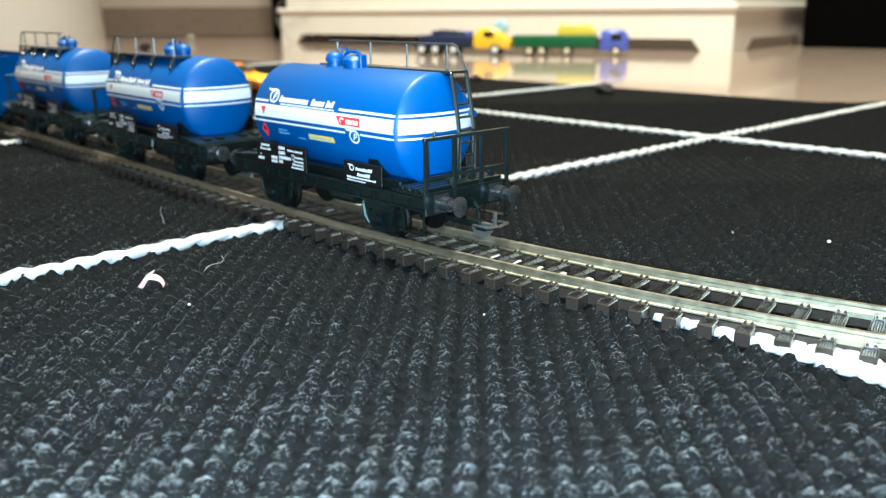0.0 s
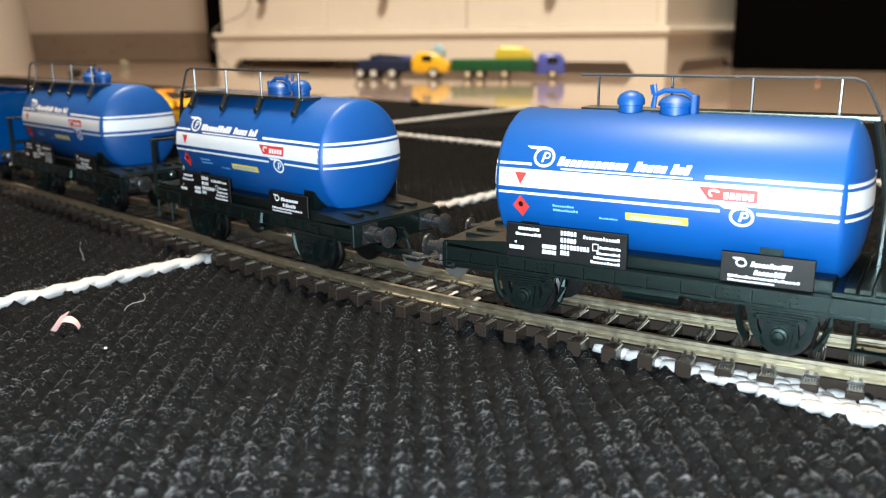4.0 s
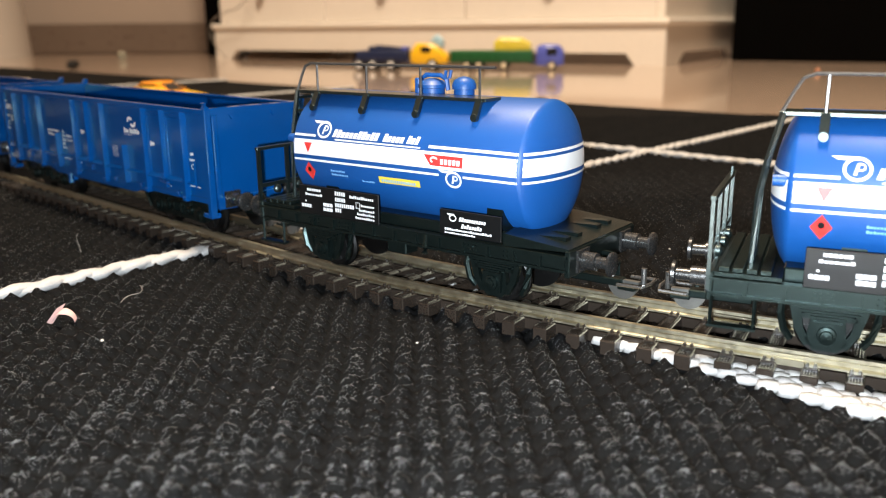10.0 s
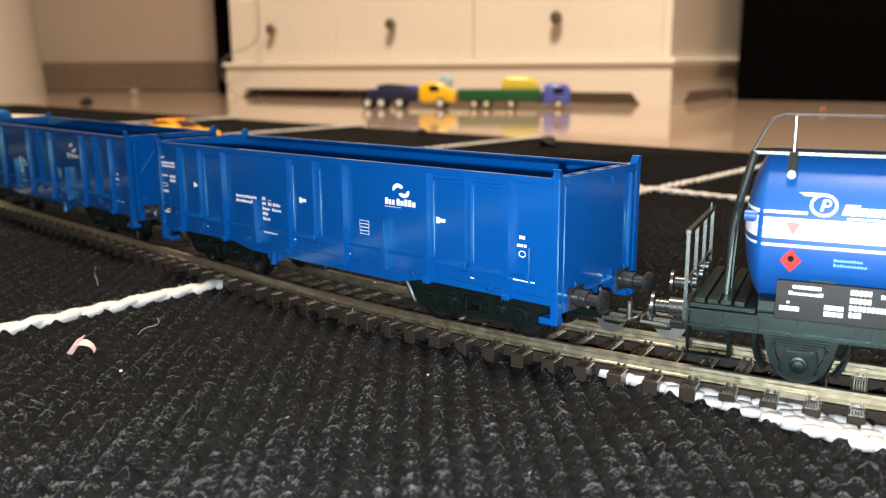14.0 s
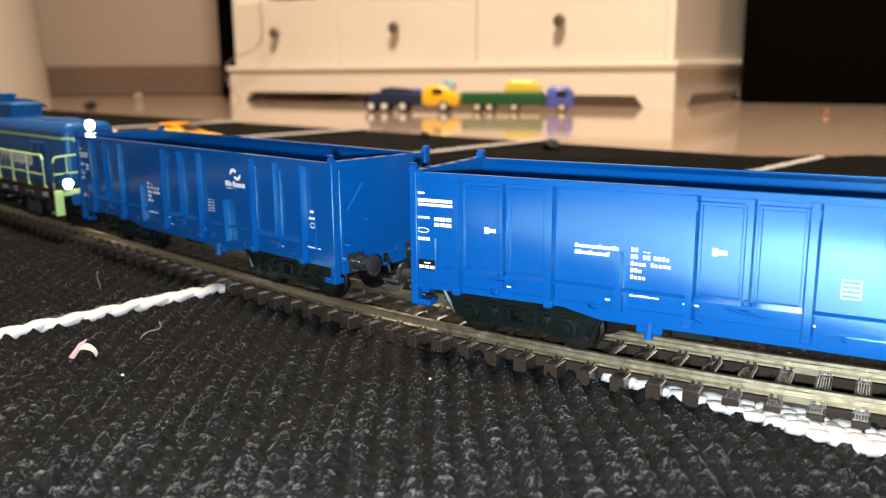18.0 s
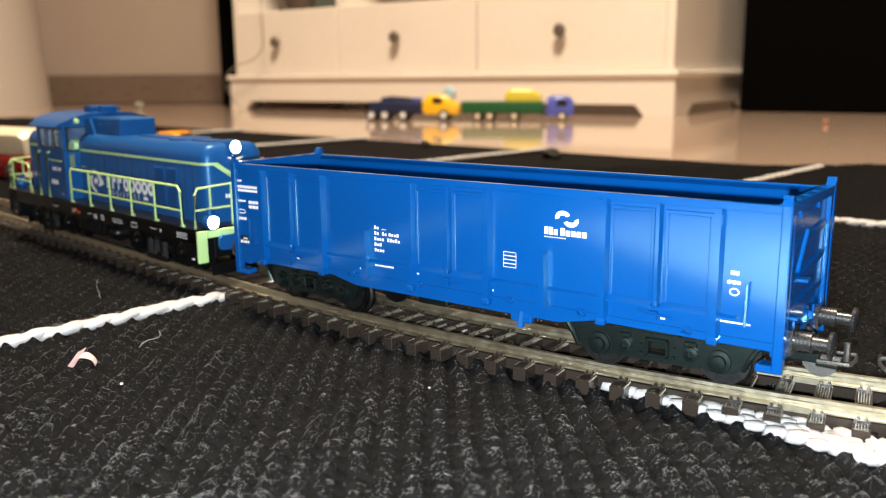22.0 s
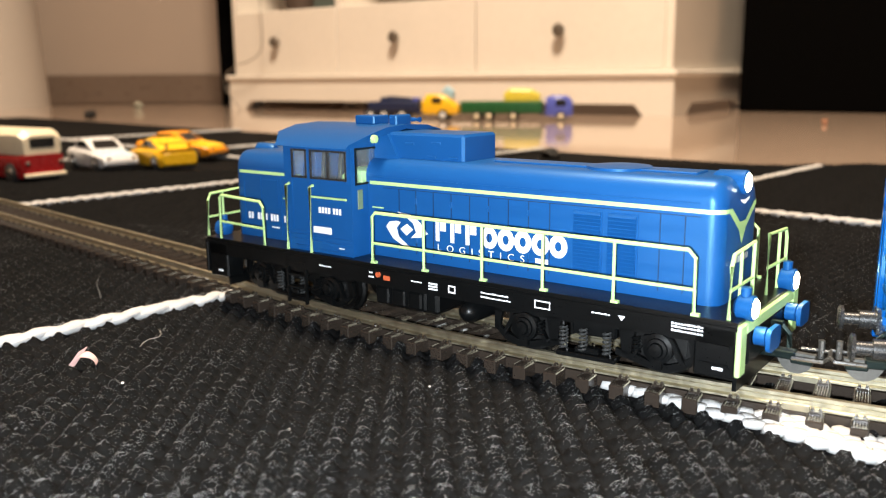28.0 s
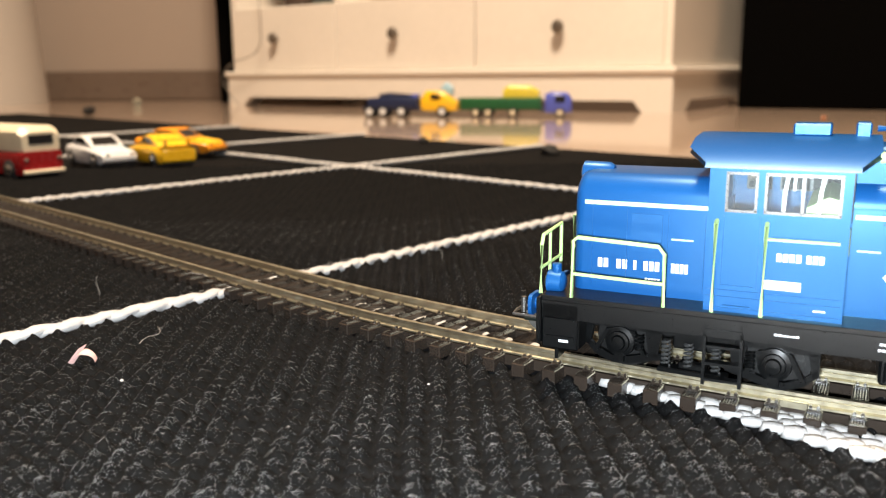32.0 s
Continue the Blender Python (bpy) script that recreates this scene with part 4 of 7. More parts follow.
# ---- open wagon ----
def open_wagon(label, ribbed):
    t = empty("open_wagon", label, "open wagon", "open wagons of the train")
    H, W, Z0, Z1, T = 0.0718, 0.0163, 0.0168, 0.0404, 0.0008
    part("wagon_floor", B(-H + T, H - T, -W + T, W - T, 0.0178, 0.0186), WAGON, t, "dark inside floor")
    for sy in (-1, 1):
        a, b = sorted((sy * W, sy * (W - T)))
        wall = part("side_wall", B(-H, H, a, b, Z0, Z1), WAGON, t, "blue ribbed plastic side wall")
        a, b = sorted((sy * (W - T), sy * (W + 0.0006)))
        part("top_rim", B(-H, H, a, b, Z1 - 0.0010, Z1 + 0.0004, bevel=0.0001), WAGON, wall)
        ya, yb = sorted((sy * (W - 0.0001), sy * (W + 0.0003)))
        part("floor_ledge", prism(bmesh.new(), [(sy * (W - 0.0001), 0.0203), (sy * (W + 0.0010), 0.0203), (sy * (W + 0.0010), 0.0206), (sy * (W - 0.0001), 0.0211)], -H + 0.0075, H - 0.0075, "X"), WAGON, wall)
        # three pairs of doors between stakes
        for c, side in ((-0.0499, 0.0108), (0.0000, 0.0105), (0.0491, 0.0112)):
            for o in (-side, 0.0, side):
                w = 0.0009 if o else 0.0005
                foot = Z0 - 0.0012 if o else Z0 + 0.004
                bm = prism(bmesh.new(), [(c + o - w * 1.2, sy * (W - 0.0001)), (c + o - w * 0.75, sy * (W + 0.0016)), (c + o + w * 0.75, sy * (W + 0.0016)), (c + o + w * 1.2, sy * (W - 0.0001))], foot, Z1 - 0.0008, "Z")
                box(bm, c + o - w * 1.15, c + o + w * 1.15, *sorted((sy * W, sy * (W + 0.0019))), foot - 0.0002, foot + 0.0012, bevel=0.0003)
                if o:
                    box(bm, c + o - 0.0009, c + o + 0.0009, *sorted((sy * W, sy * (W + 0.0014))), Z1 - 0.0035, Z1 - 0.0018)
                part("stake", bm, WAGON, wall)
            for o in (-side / 2, side / 2):
                x0, x1 = c + o - side / 2 + 0.0010, c + o + side / 2 - 0.0010
                bm = bmesh.new()
                for q in ((x0, x1, 0.0206, 0.0216), (x0, x1, 0.0378, 0.0386), (x0, x0 + 0.0007, 0.0214, 0.0380), (x1 - 0.0007, x1, 0.0214, 0.0380)):
                    box(bm, q[0], q[1], ya, yb, q[2], q[3], bevel=0.00012)
                prism(bm, [(sy * (W - 0.0001), 0.0203), (sy * (W + 0.0013), 0.0203), (sy * (W + 0.0013), 0.0206), (sy * (W - 0.0001), 0.0217)], x0, x1, "X")
                part("door_leaf", bm, WAGON, wall)
            hx = c - 0.0006
            bm = tube(bmesh.new(), [(hx - 0.0030, sy * (W + 0.0009), 0.0196), (hx + 0.0004, sy * (W + 0.0010), 0.0192), (hx + 0.0040, sy * (W + 0.0009), 0.0188)], 0.00020, 5)
            box(bm, hx - 0.0008, hx + 0.0008, *sorted((sy * W, sy * (W + 0.0010))), 0.0180, 0.0196)
            part("door_latch", bm, WAGON, wall)
        # gussets and sill
        for x in (-0.0240, 0.0250):
            s0, s1 = sorted((sy * W, sy * (W + 0.0019)))
            part("gusset", prism(bmesh.new(), [(x - 0.0016, Z0), (x + 0.0006, Z0), (x, 0.0280), (x - 0.0002, 0.0280)], s0, s1), WAGON, wall)
        s0, s1 = sorted((sy * (W - 0.0010), sy * (W + 0.0004)))
        sill = [(-H, Z0 + 0.0004), (-H, Z0 - 0.0010), (-0.036, Z0 - 0.0010), (-0.028, Z0 - 0.0026), (0.028, Z0 - 0.0026), (0.036, Z0 - 0.0010), (H, Z0 - 0.0010), (H, Z0 + 0.0004)]
        part("side_sill", prism(bmesh.new(), sill, s0, s1), WAGON, wall)
        for x in (-0.052, -0.030, -0.009, 0.016, 0.033, 0.055):
            part("lashing_ring", box(tube(bmesh.new(), [(x, sy * (W + 0.0006), Z0 + 0.0004), (x + 0.0012, sy * (W + 0.0009), Z0 - 0.0002)], 0.00035, 5), x - 0.0008, x + 0.0008, s0, s1, Z0 - 0.0004, Z0 + 0.0008), WAGON, wall)
        vx = -sy * 0.0190 if ribbed else sy * 0.0180
        part("valve_handle", box(tube(bmesh.new(), [(vx, sy * W, 0.0150), (vx, sy * (W + 0.0006), 0.0118)], 0.0009, 8), vx - 0.0026, vx + 0.0026, *sorted((sy * (W - 0.001), sy * (W + 0.0006))), 0.0128, 0.0146, bevel=0.0002), WAGON, t)
        # lettering in plain bars
        put = (lambda s: (lambda x, z: ((1.028 * x - 0.0015) * -s, s * (W + 0.00008), z)))(sy)
        w = bmesh.new()
        rnd = random.Random(11)
        L = -0.0682
        bars(w, L + 0.0002, L + 0.0024, 0.0361, 0.0366, put, 4, 0, 0.2)
        bars(w, L + 0.0006, L + 0.0092, 0.0345, 0.0352, put, 9, 0, 0.12)
        bars(w, L - 0.0002, L + 0.0092, 0.0336, 0.0342, put, 10, 0, 0.12)
        bars(w, L + 0.0002, L + 0.0036, 0.0309, 0.0314, put, 4, 0, 0.15)
        bars(w, L + 0.0046, L + 0.0090, 0.0306, 0.0314, put, 3, 0, 0.12)
        bars(w, L + 0.0046, L + 0.0090, 0.0294, 0.0302, put, 3, 0, 0.12)
        ring(w, L + 0.0018, 0.0284, 0.0016, 0.0006, 0.0002, put, 12)
        bars(w, L + 0.0002, L + 0.0036, 0.0262, 0.0269, put, 3, 0, 0.12)
        part("data_lettering", w, PRINT, wall, "white data lettering")
        if not ribbed:
            w = bmesh.new()
            for a, b, z, n in ((-0.0316, -0.0226, 0.0281, 13), (-0.0316, -0.0244, 0.0268, 10)):
                bars(w, a, b, z, z + 0.0008, put, n, 0.15, 0.2, rnd)
            part("station_lettering", w, PRINT, wall, "two short lines of white lettering")
        w = bmesh.new()
        X = -0.0202
        for z, runs in ((0.0282, ((0, 2), (3, 2))), (0.0269, ((0, 2), (3, 2), (5.6, 4))), (0.0256, ((0, 4), (5, 5))), (0.0243, ((0, 3),)), (0.0230, ((0, 4),))):
            for start, n in runs:
                a = X + start * 0.00078
                bars(w, a, a + n * 0.00078, z, z + (0.0008 if (z, start) != (0.0282, 3) else 0.0002), put, n, 0, 0.3, rnd)
        bars(w, X, X + 0.0058, 0.0196, 0.0200, put, 8, 0, 0.2, rnd)
        bars(w, -0.0100, -0.0070, 0.0192, 0.0195, put, 3, 0, 0.1)
        part("number_lettering", w, PRINT, wall, "block of white numbers")
        for x in () if ribbed else (-0.0505, -0.0042, 0.0414):
            w = bmesh.new()
            flat(w, [(x - 0.0010, 0.0303), (x, 0.0303), (x, 0.0300), (x + 0.0016, 0.0300), (x + 0.0016, 0.0292), (x, 0.0292), (x, 0.0289), (x - 0.0010, 0.0289)], put)
            part("door_mark", w, PRINT, wall, "white T-shaped mark")
        w = bmesh.new()
        # emblem and company name
        ring(w, 0.0291, 0.0352, 0.0017, 0.0013, 0.0009, put, 14, 20, 200)
        ring(w, 0.0309, 0.0347, 0.0017, 0.0013, 0.0009, put, 14, 200, 380)
        for a, b, n in ((0.0250, 0.0282, 3), (0.0286, 0.0346, 5)):
            bars(w, a, b, 0.0316, 0.0331, put, n, 0, 0.2, rnd)
        bars(w, 0.0250, 0.0300, 0.0310, 0.0312, put, 9, 0, 0.4)
        part("company_emblem", w, PRINT, wall, "white emblem over a short name")
        w = bmesh.new()
        for k in range(4):
            ring(w, 0.0169 if ribbed else 0.0180, 0.0242 + k * 0.0008, 0.0022, 0.0006, 0.00016, put, 4, 45, 405)
        part("load_table", w, PRINT, wall, "small white ruled table")
        w = bmesh.new()
        bars(w, 0.0625, 0.0641, 0.0282, 0.0289, put, 2)
        bars(w, 0.0620, 0.0645, 0.0266, 0.0272, put, 3)
        ring(w, 0.0633, 0.0252, 0.0009, 0.0007, 0.0002, put, 12)
        bars(w, 0.0600, 0.0665, 0.0196, 0.0199, put, 12, 0, 0.2)
        part("end_lettering", w, PRINT, wall, "small white lettering")
        for x in (-0.0462, -0.025, 0.012, 0.050):
            w = bmesh.new()
            bars(w, x, x + 0.0010, 0.0182, 0.0186, put, 2)
            part("sill_mark", w, PRINT, wall, "tiny white mark")
        k = bmesh.new()
        flat(k, [(L + 0.0004, 0.0198), (L + 0.0052, 0.0198), (L + 0.0052, 0.0220), (L + 0.0004, 0.0220)], put)
        part("axle_plate", k, BOARD, wall, "small black plate")
        k = bmesh.new()
        up = (lambda s: (lambda x, z: ((1.028 * x - 0.0015) * -s, s * (W + 0.00014), z)))(sy)
        bars(k, L + 0.0008, L + 0.0048, 0.0201, 0.0208, up, 3, 0, 0.15)
        flat(k, [(L + 0.0020, 0.0212), (L + 0.0036, 0.0212), (L + 0.0036, 0.0215), (L + 0.0020, 0.0215)], up)
        part("axle_plate_print", k, PRINT, wall)
        # ladder irons at the ends
        for sx in (-1, 1):
            bm = tube(bmesh.new(), [(sx * (H - 0.0058), sy * (W + 0.0010), 0.0196), (sx * (H - 0.0058), sy * (W + 0.0010), 0.0270)], 0.0003, 5)
            part("grab_iron", bm, WAGON, wall)
    for sx in (-1, 1):
        a, b = sorted((sx * H, sx * (H - T)))
        end = part("end_wall", B(a, b, -W + T, W - T, Z0, Z1 + 0.0002), WAGON, t, "blue end wall")
        a, b = sorted((sx * (H - T), sx * (H + 0.0007)))
        cut = [-W, -0.0122, -0.0088, -0.0052, -0.0018, 0.0018, 0.0052, 0.0088, 0.0122, W]
        bm = pierced([sx * (H - T - 0.0006), sx * (H - T - 0.0002), sx * (H + 0.0005), sx * (H + 0.0009)], cut, {(1, 1), (1, 3), (1, 5), (1, 7)}, Z1 - 0.0010, Z1 + 0.0007, "Y")
        bm.transform(Matrix(((1, 0, 0, 0), (0, 0, 1, 0), (0, 1, 0, 0), (0, 0, 0, 1))))
        bmesh.ops.recalc_face_normals(bm, faces=bm.faces)
        part("end_rim", bm, WAGON, end, "blue end rim with four slots")
        for sy in (-1, 1):
            ya, yb = sorted((sy * (W - 0.0012), sy * (W + 0.0008)))
            a, b = sorted((sx * (H - 0.0008), sx * (H + 0.0010)))
            bm = box(bmesh.new(), a, b, ya, yb, 0.0120, Z1 + 0.0006, bevel=0.0002)
            prism(bm, [(ya, Z1 + 0.0005), (yb, Z1 + 0.0005), (yb if sy > 0 else ya, Z1 + 0.0022), ((ya + yb) / 2, Z1 + 0.0022)], a, b, "X")
            ya, yb = sorted((sy * (W - 0.0028), sy * (W + 0.0006)))
            a, b = sorted((sx * (H - 0.0038), sx * (H + 0.0004)))
            box(bm, a, b, ya, yb, 0.0118, 0.0132, bevel=0.0003)
            part("corner_post", bm, WAGON, t)
        if ribbed:
            for z0, z1 in ((0.0330, 0.0350), (0.0270, 0.0292), (0.0225, 0.0235)):
                a, b = sorted((sx * H, sx * (H + 0.0005)))
                bm = prism(bmesh.new(), [(-0.0125, z0), (0.0110, z1), (0.0128, z1 - 0.0004), (0.0110, z1 - 0.0012), (-0.0105, z0 - 0.0010)], a, b, "X")
                part("end_rib", bm, WAGON, end)
        for q in (-1, 1):
            ya, yb = sorted((q * (W - 0.0032), q * (W - 0.0016)))
            part("end_stake", B(*sorted((sx * (H - 0.0001), sx * (H + 0.0009))), ya, yb, Z0, Z1 - 0.0010, bevel=0.0002), WAGON, end)
        if ribbed:
            part("end_grab_bar", tube(bmesh.new(), [(sx * (H + 0.0014), -0.0075, 0.0357), (sx * (H + 0.0014), -0.0128, 0.0293)], 0.0004, 6), WAGON, end, "slanting blue grab bar")
        for y, z in ((-0.0062, 0.0267), (-0.0122, 0.0212)) if ribbed or sx < 0 else ():
            part("end_step", B(*sorted((sx * H, sx * (H + 0.0022))), y - 0.0013, y + 0.0013, z - 0.0003, z + 0.0003, bevel=0.0001), WAGON, end, "small step plate")
        for y in (-0.0098, 0.0050, 0.0112):
            bm = box(bmesh.new(), *sorted((sx * H, sx * (H + 0.0010))), y - 0.0006, y + 0.0006, 0.0172, 0.0186, bevel=0.0001)
            tube(bm, [(sx * (H + 0.0008), y, 0.0186), (sx * (H + 0.0008), y, 0.0198)], 0.0003, 5)
            part("lamp_bracket", bm, WAGON, end)
        for y in (-0.0080, 0.0060):
            a, b = sorted((sx * H, sx * (H + 0.0004)))
            part("rim_lug", prism(bmesh.new(), [(y - 0.0010, Z1 - 0.001), (y + 0.0010, Z1 - 0.001), (y, Z1 - 0.0026)], a, b, "X"), WAGON, end)
        bm = box(bmesh.new(), *sorted((sx * (H - 0.002), sx * (H + 0.0008))), -W + 0.002, W - 0.002, 0.0140, Z0 + 0.0006, bevel=0.0002)
        part("headstock", bm, WAGON, t)
        buffers(t, sx * (H + 0.0008), sx, 0.0166, BUFFER, "black round buffer")
        coupling(t, sx * (H - 0.001), sx)
        PIVOTS.append((wagon_bogie(t, sx * 0.0470), sx * 0.0470))
    bm = box(bmesh.new(), -H + 0.003, H - 0.003, -0.0030, 0.0030, 0.0130, 0.0178)
    for x in (-0.052, -0.02, 0.0, 0.02, 0.052):
        box(bm, x - 0.0012, x + 0.0012, -0.0150, 0.0150, 0.0148, 0.0178)
    part("centre_sill", bm, CHASSIS, t)
    bm = lathe(bmesh.new(), [(-0.005, 0.0026), (0.005, 0.0026)], (0.009, 0.003, 0.0125), "X", 14)
    box(bm, -0.016, -0.007, -0.008, -0.001, 0.0100, 0.0150, bevel=0.0004)
    tube(bm, [(-0.035, -0.004, 0.0115), (0.035, -0.004, 0.0115)], 0.0004, 5)
    part("brake_gear", bm, CHASSIS, t)
    return t


# ---- diesel shunter ----
def hood_outline(w, z0, z1, r):
    """Cross-section of an engine hood: upright sides, rounded shoulders."""
    pts = [(w, z0)]
    for k in range(9):
        a = radians(90 * k / 8)
        pts.append((w - r + r * math.cos(a), z1 - r + r * math.sin(a)))
    return pts + [(-a, b) for a, b in pts[::-1]]


def hood(x0, x1, w, z0, z1, r, nose0, nose1):
    """A hood body whose ends round off over the nose lengths."""
    bm = bmesh.new()
    rings = []
    stations = []
    if nose0:
        stations += [(x0 + nose0 * (1 - math.cos(radians(a))), nose0 * (1 - math.sin(radians(a)))) for a in (0, 22, 45, 68, 90)]
    else:
        stations.append((x0, 0))
    if nose1:
        stations += [(x1 - nose1 * (1 - math.cos(radians(a))), nose1 * (1 - math.sin(radians(a)))) for a in (90, 68, 45, 22, 0)]
    else:
        stations.append((x1, 0))
    for x, inset in stations:
        rings.append([bm.verts.new((x, y, z)) for y, z in hood_outline(w - inset, z0, z1 - inset, r)])
    for a, b in zip(rings, rings[1:]):
        for k in range(len(a) - 1):
            bm.faces.new((a[k], a[k + 1], b[k + 1], b[k]))
    bm.faces.new(rings[0])
    bm.faces.new(rings[-1][::-1])
    bmesh.ops.recalc_face_normals(bm, faces=bm.faces)
    return bm


def loco_bogie(parent, x):
    g = part("bogie", B(-0.0050, 0.0050, -0.0100, 0.0100, 0.0105, 0.0150, bevel=0.0004), LOCOBLACK, parent, "black two-axle bogie with coil springs")
    g.location = (x, 0, 0)
    for sy in (-1, 1):
        a, b = sorted((sy * 0.0114, sy * 0.0124))
        # open side: upper bar, sagging truss bars under the axle boxes, uprights
        bm = box(bmesh.new(), -0.0225, 0.0225, a, b, 0.0136, 0.0152)
        for s in (-1, 1):
            truss = [(0.0058, 0.0086), (0.0100, 0.0076), (0.0130, 0.0068), (0.0168, 0.0066), (0.0200, 0.0078), (0.0222, 0.0098), (0.0222, 0.0112), (0.0198, 0.0092), (0.0166, 0.0080), (0.0132, 0.0082), (0.0104, 0.0090), (0.0058, 0.0098)]
            prism(bm, [(s * u, v) for u, v in truss], a, b)
            prism(bm, [(s * u, v) for u, v in ((0.0205, 0.0140), (0.0225, 0.0140), (0.0225, 0.0098), (0.0214, 0.0094))], a, b)
            prism(bm, [(s * u, v) for u, v in ((0.0064, 0.0140), (0.0098, 0.0140), (0.0090, 0.0090), (0.0072, 0.0090))], a, b)
        part("side_frame", bm, LOCOBLACK, g)
        part("spring_beam", box(B(-0.0066, 0.0066, *sorted((sy * 0.0116, sy * 0.0146)), 0.0070, 0.0080, bevel=0.0002), -0.0026, 0.0026, *sorted((sy * 0.0118, sy * 0.0140)), 0.0080, 0.0092, bevel=0.0002), LOCOBLACK, g)
        for u in (-0.0148, 0.0148):
            bm = lathe(bmesh.new(), [(sy * 0.0118, 0.0031), (sy * 0.0132, 0.0030), (sy * 0.0134, 0.0022), (sy * 0.0139, 0.0021), (sy * 0.0140, 0.0015), (sy * 0.0146, 0.0013), (sy * 0.0147, 0.0002)], (u, 0, 0.0112), "Y", 20)
            part("axle_box", bm, LOCOBLACK, g, smooth=True)
            bm = bmesh.new()
            for s in (-1, 1):
                prism(bm, [(u + s * 0.0014, 0.0138), (u + s * 0.0030, 0.0134), (u + s * 0.0056, 0.0088), (u + s * 0.0048, 0.0086), (u + s * 0.0026, 0.0122)], *sorted((sy * 0.0122, sy * 0.0132)))
            box(bm, u - 0.0010, u + 0.0010, *sorted((sy * 0.0122, sy * 0.0134)), 0.0072, 0.0092)
            part("axle_arm", bm, LOCOBLACK, g)
        for u in (-0.0052, -0.0008, 0.0044, 0.0106, -0.0106):
            low = 0.0082 if abs(u) < 0.009 else 0.0100
            n = int((0.0136 - low) / 0.0008)
            bm = tube(bmesh.new(), [(u + 0.0008 * math.cos(k * math.tau / 8), sy * 0.0136 + 0.0009 * math.sin(k * math.tau / 8), low + k * 0.0001) for k in range(8 * n + 1)], 0.00024, 4)
            part("coil_spring", bm, COIL if abs(u) < 0.009 else LOCOBLACK, g, "grey coil spring")
    for u in (-0.0148, 0.0148):
        wheelset(g, u, 0.0052 + 0.0062, 0.0062, 0)
    return g


def words(text, height, length, m):
    """Flat lettering of the given height and length, laid out by m."""
    data = bpy.data.curves.new("words", "FONT")
    data.body, data.size, data.space_character = text, 1.0, 2.1
    ob = bpy.data.objects.new("words", data)
    me = bpy.data.meshes.new_from_object(ob)
    bm = bmesh.new()
    bm.from_mesh(me)
    wide = max(v.co.x for v in bm.verts) - min(v.co.x for v in bm.verts)
    tall = max(v.co.y for v in bm.verts)
    bmesh.ops.transform(bm, matrix=m @ Matrix.Diagonal((length / wide, height / tall * 0.8, 1, 1)), verts=bm.verts)
    bpy.data.objects.remove(ob)
    bpy.data.meshes.remove(me)
    return bm


def pipe_rail(name, pts, parent, r=0.00038):
    return part(name, tube(bmesh.new(), pts, r, 7), LIME, parent, "lime green handrail", smooth=True)


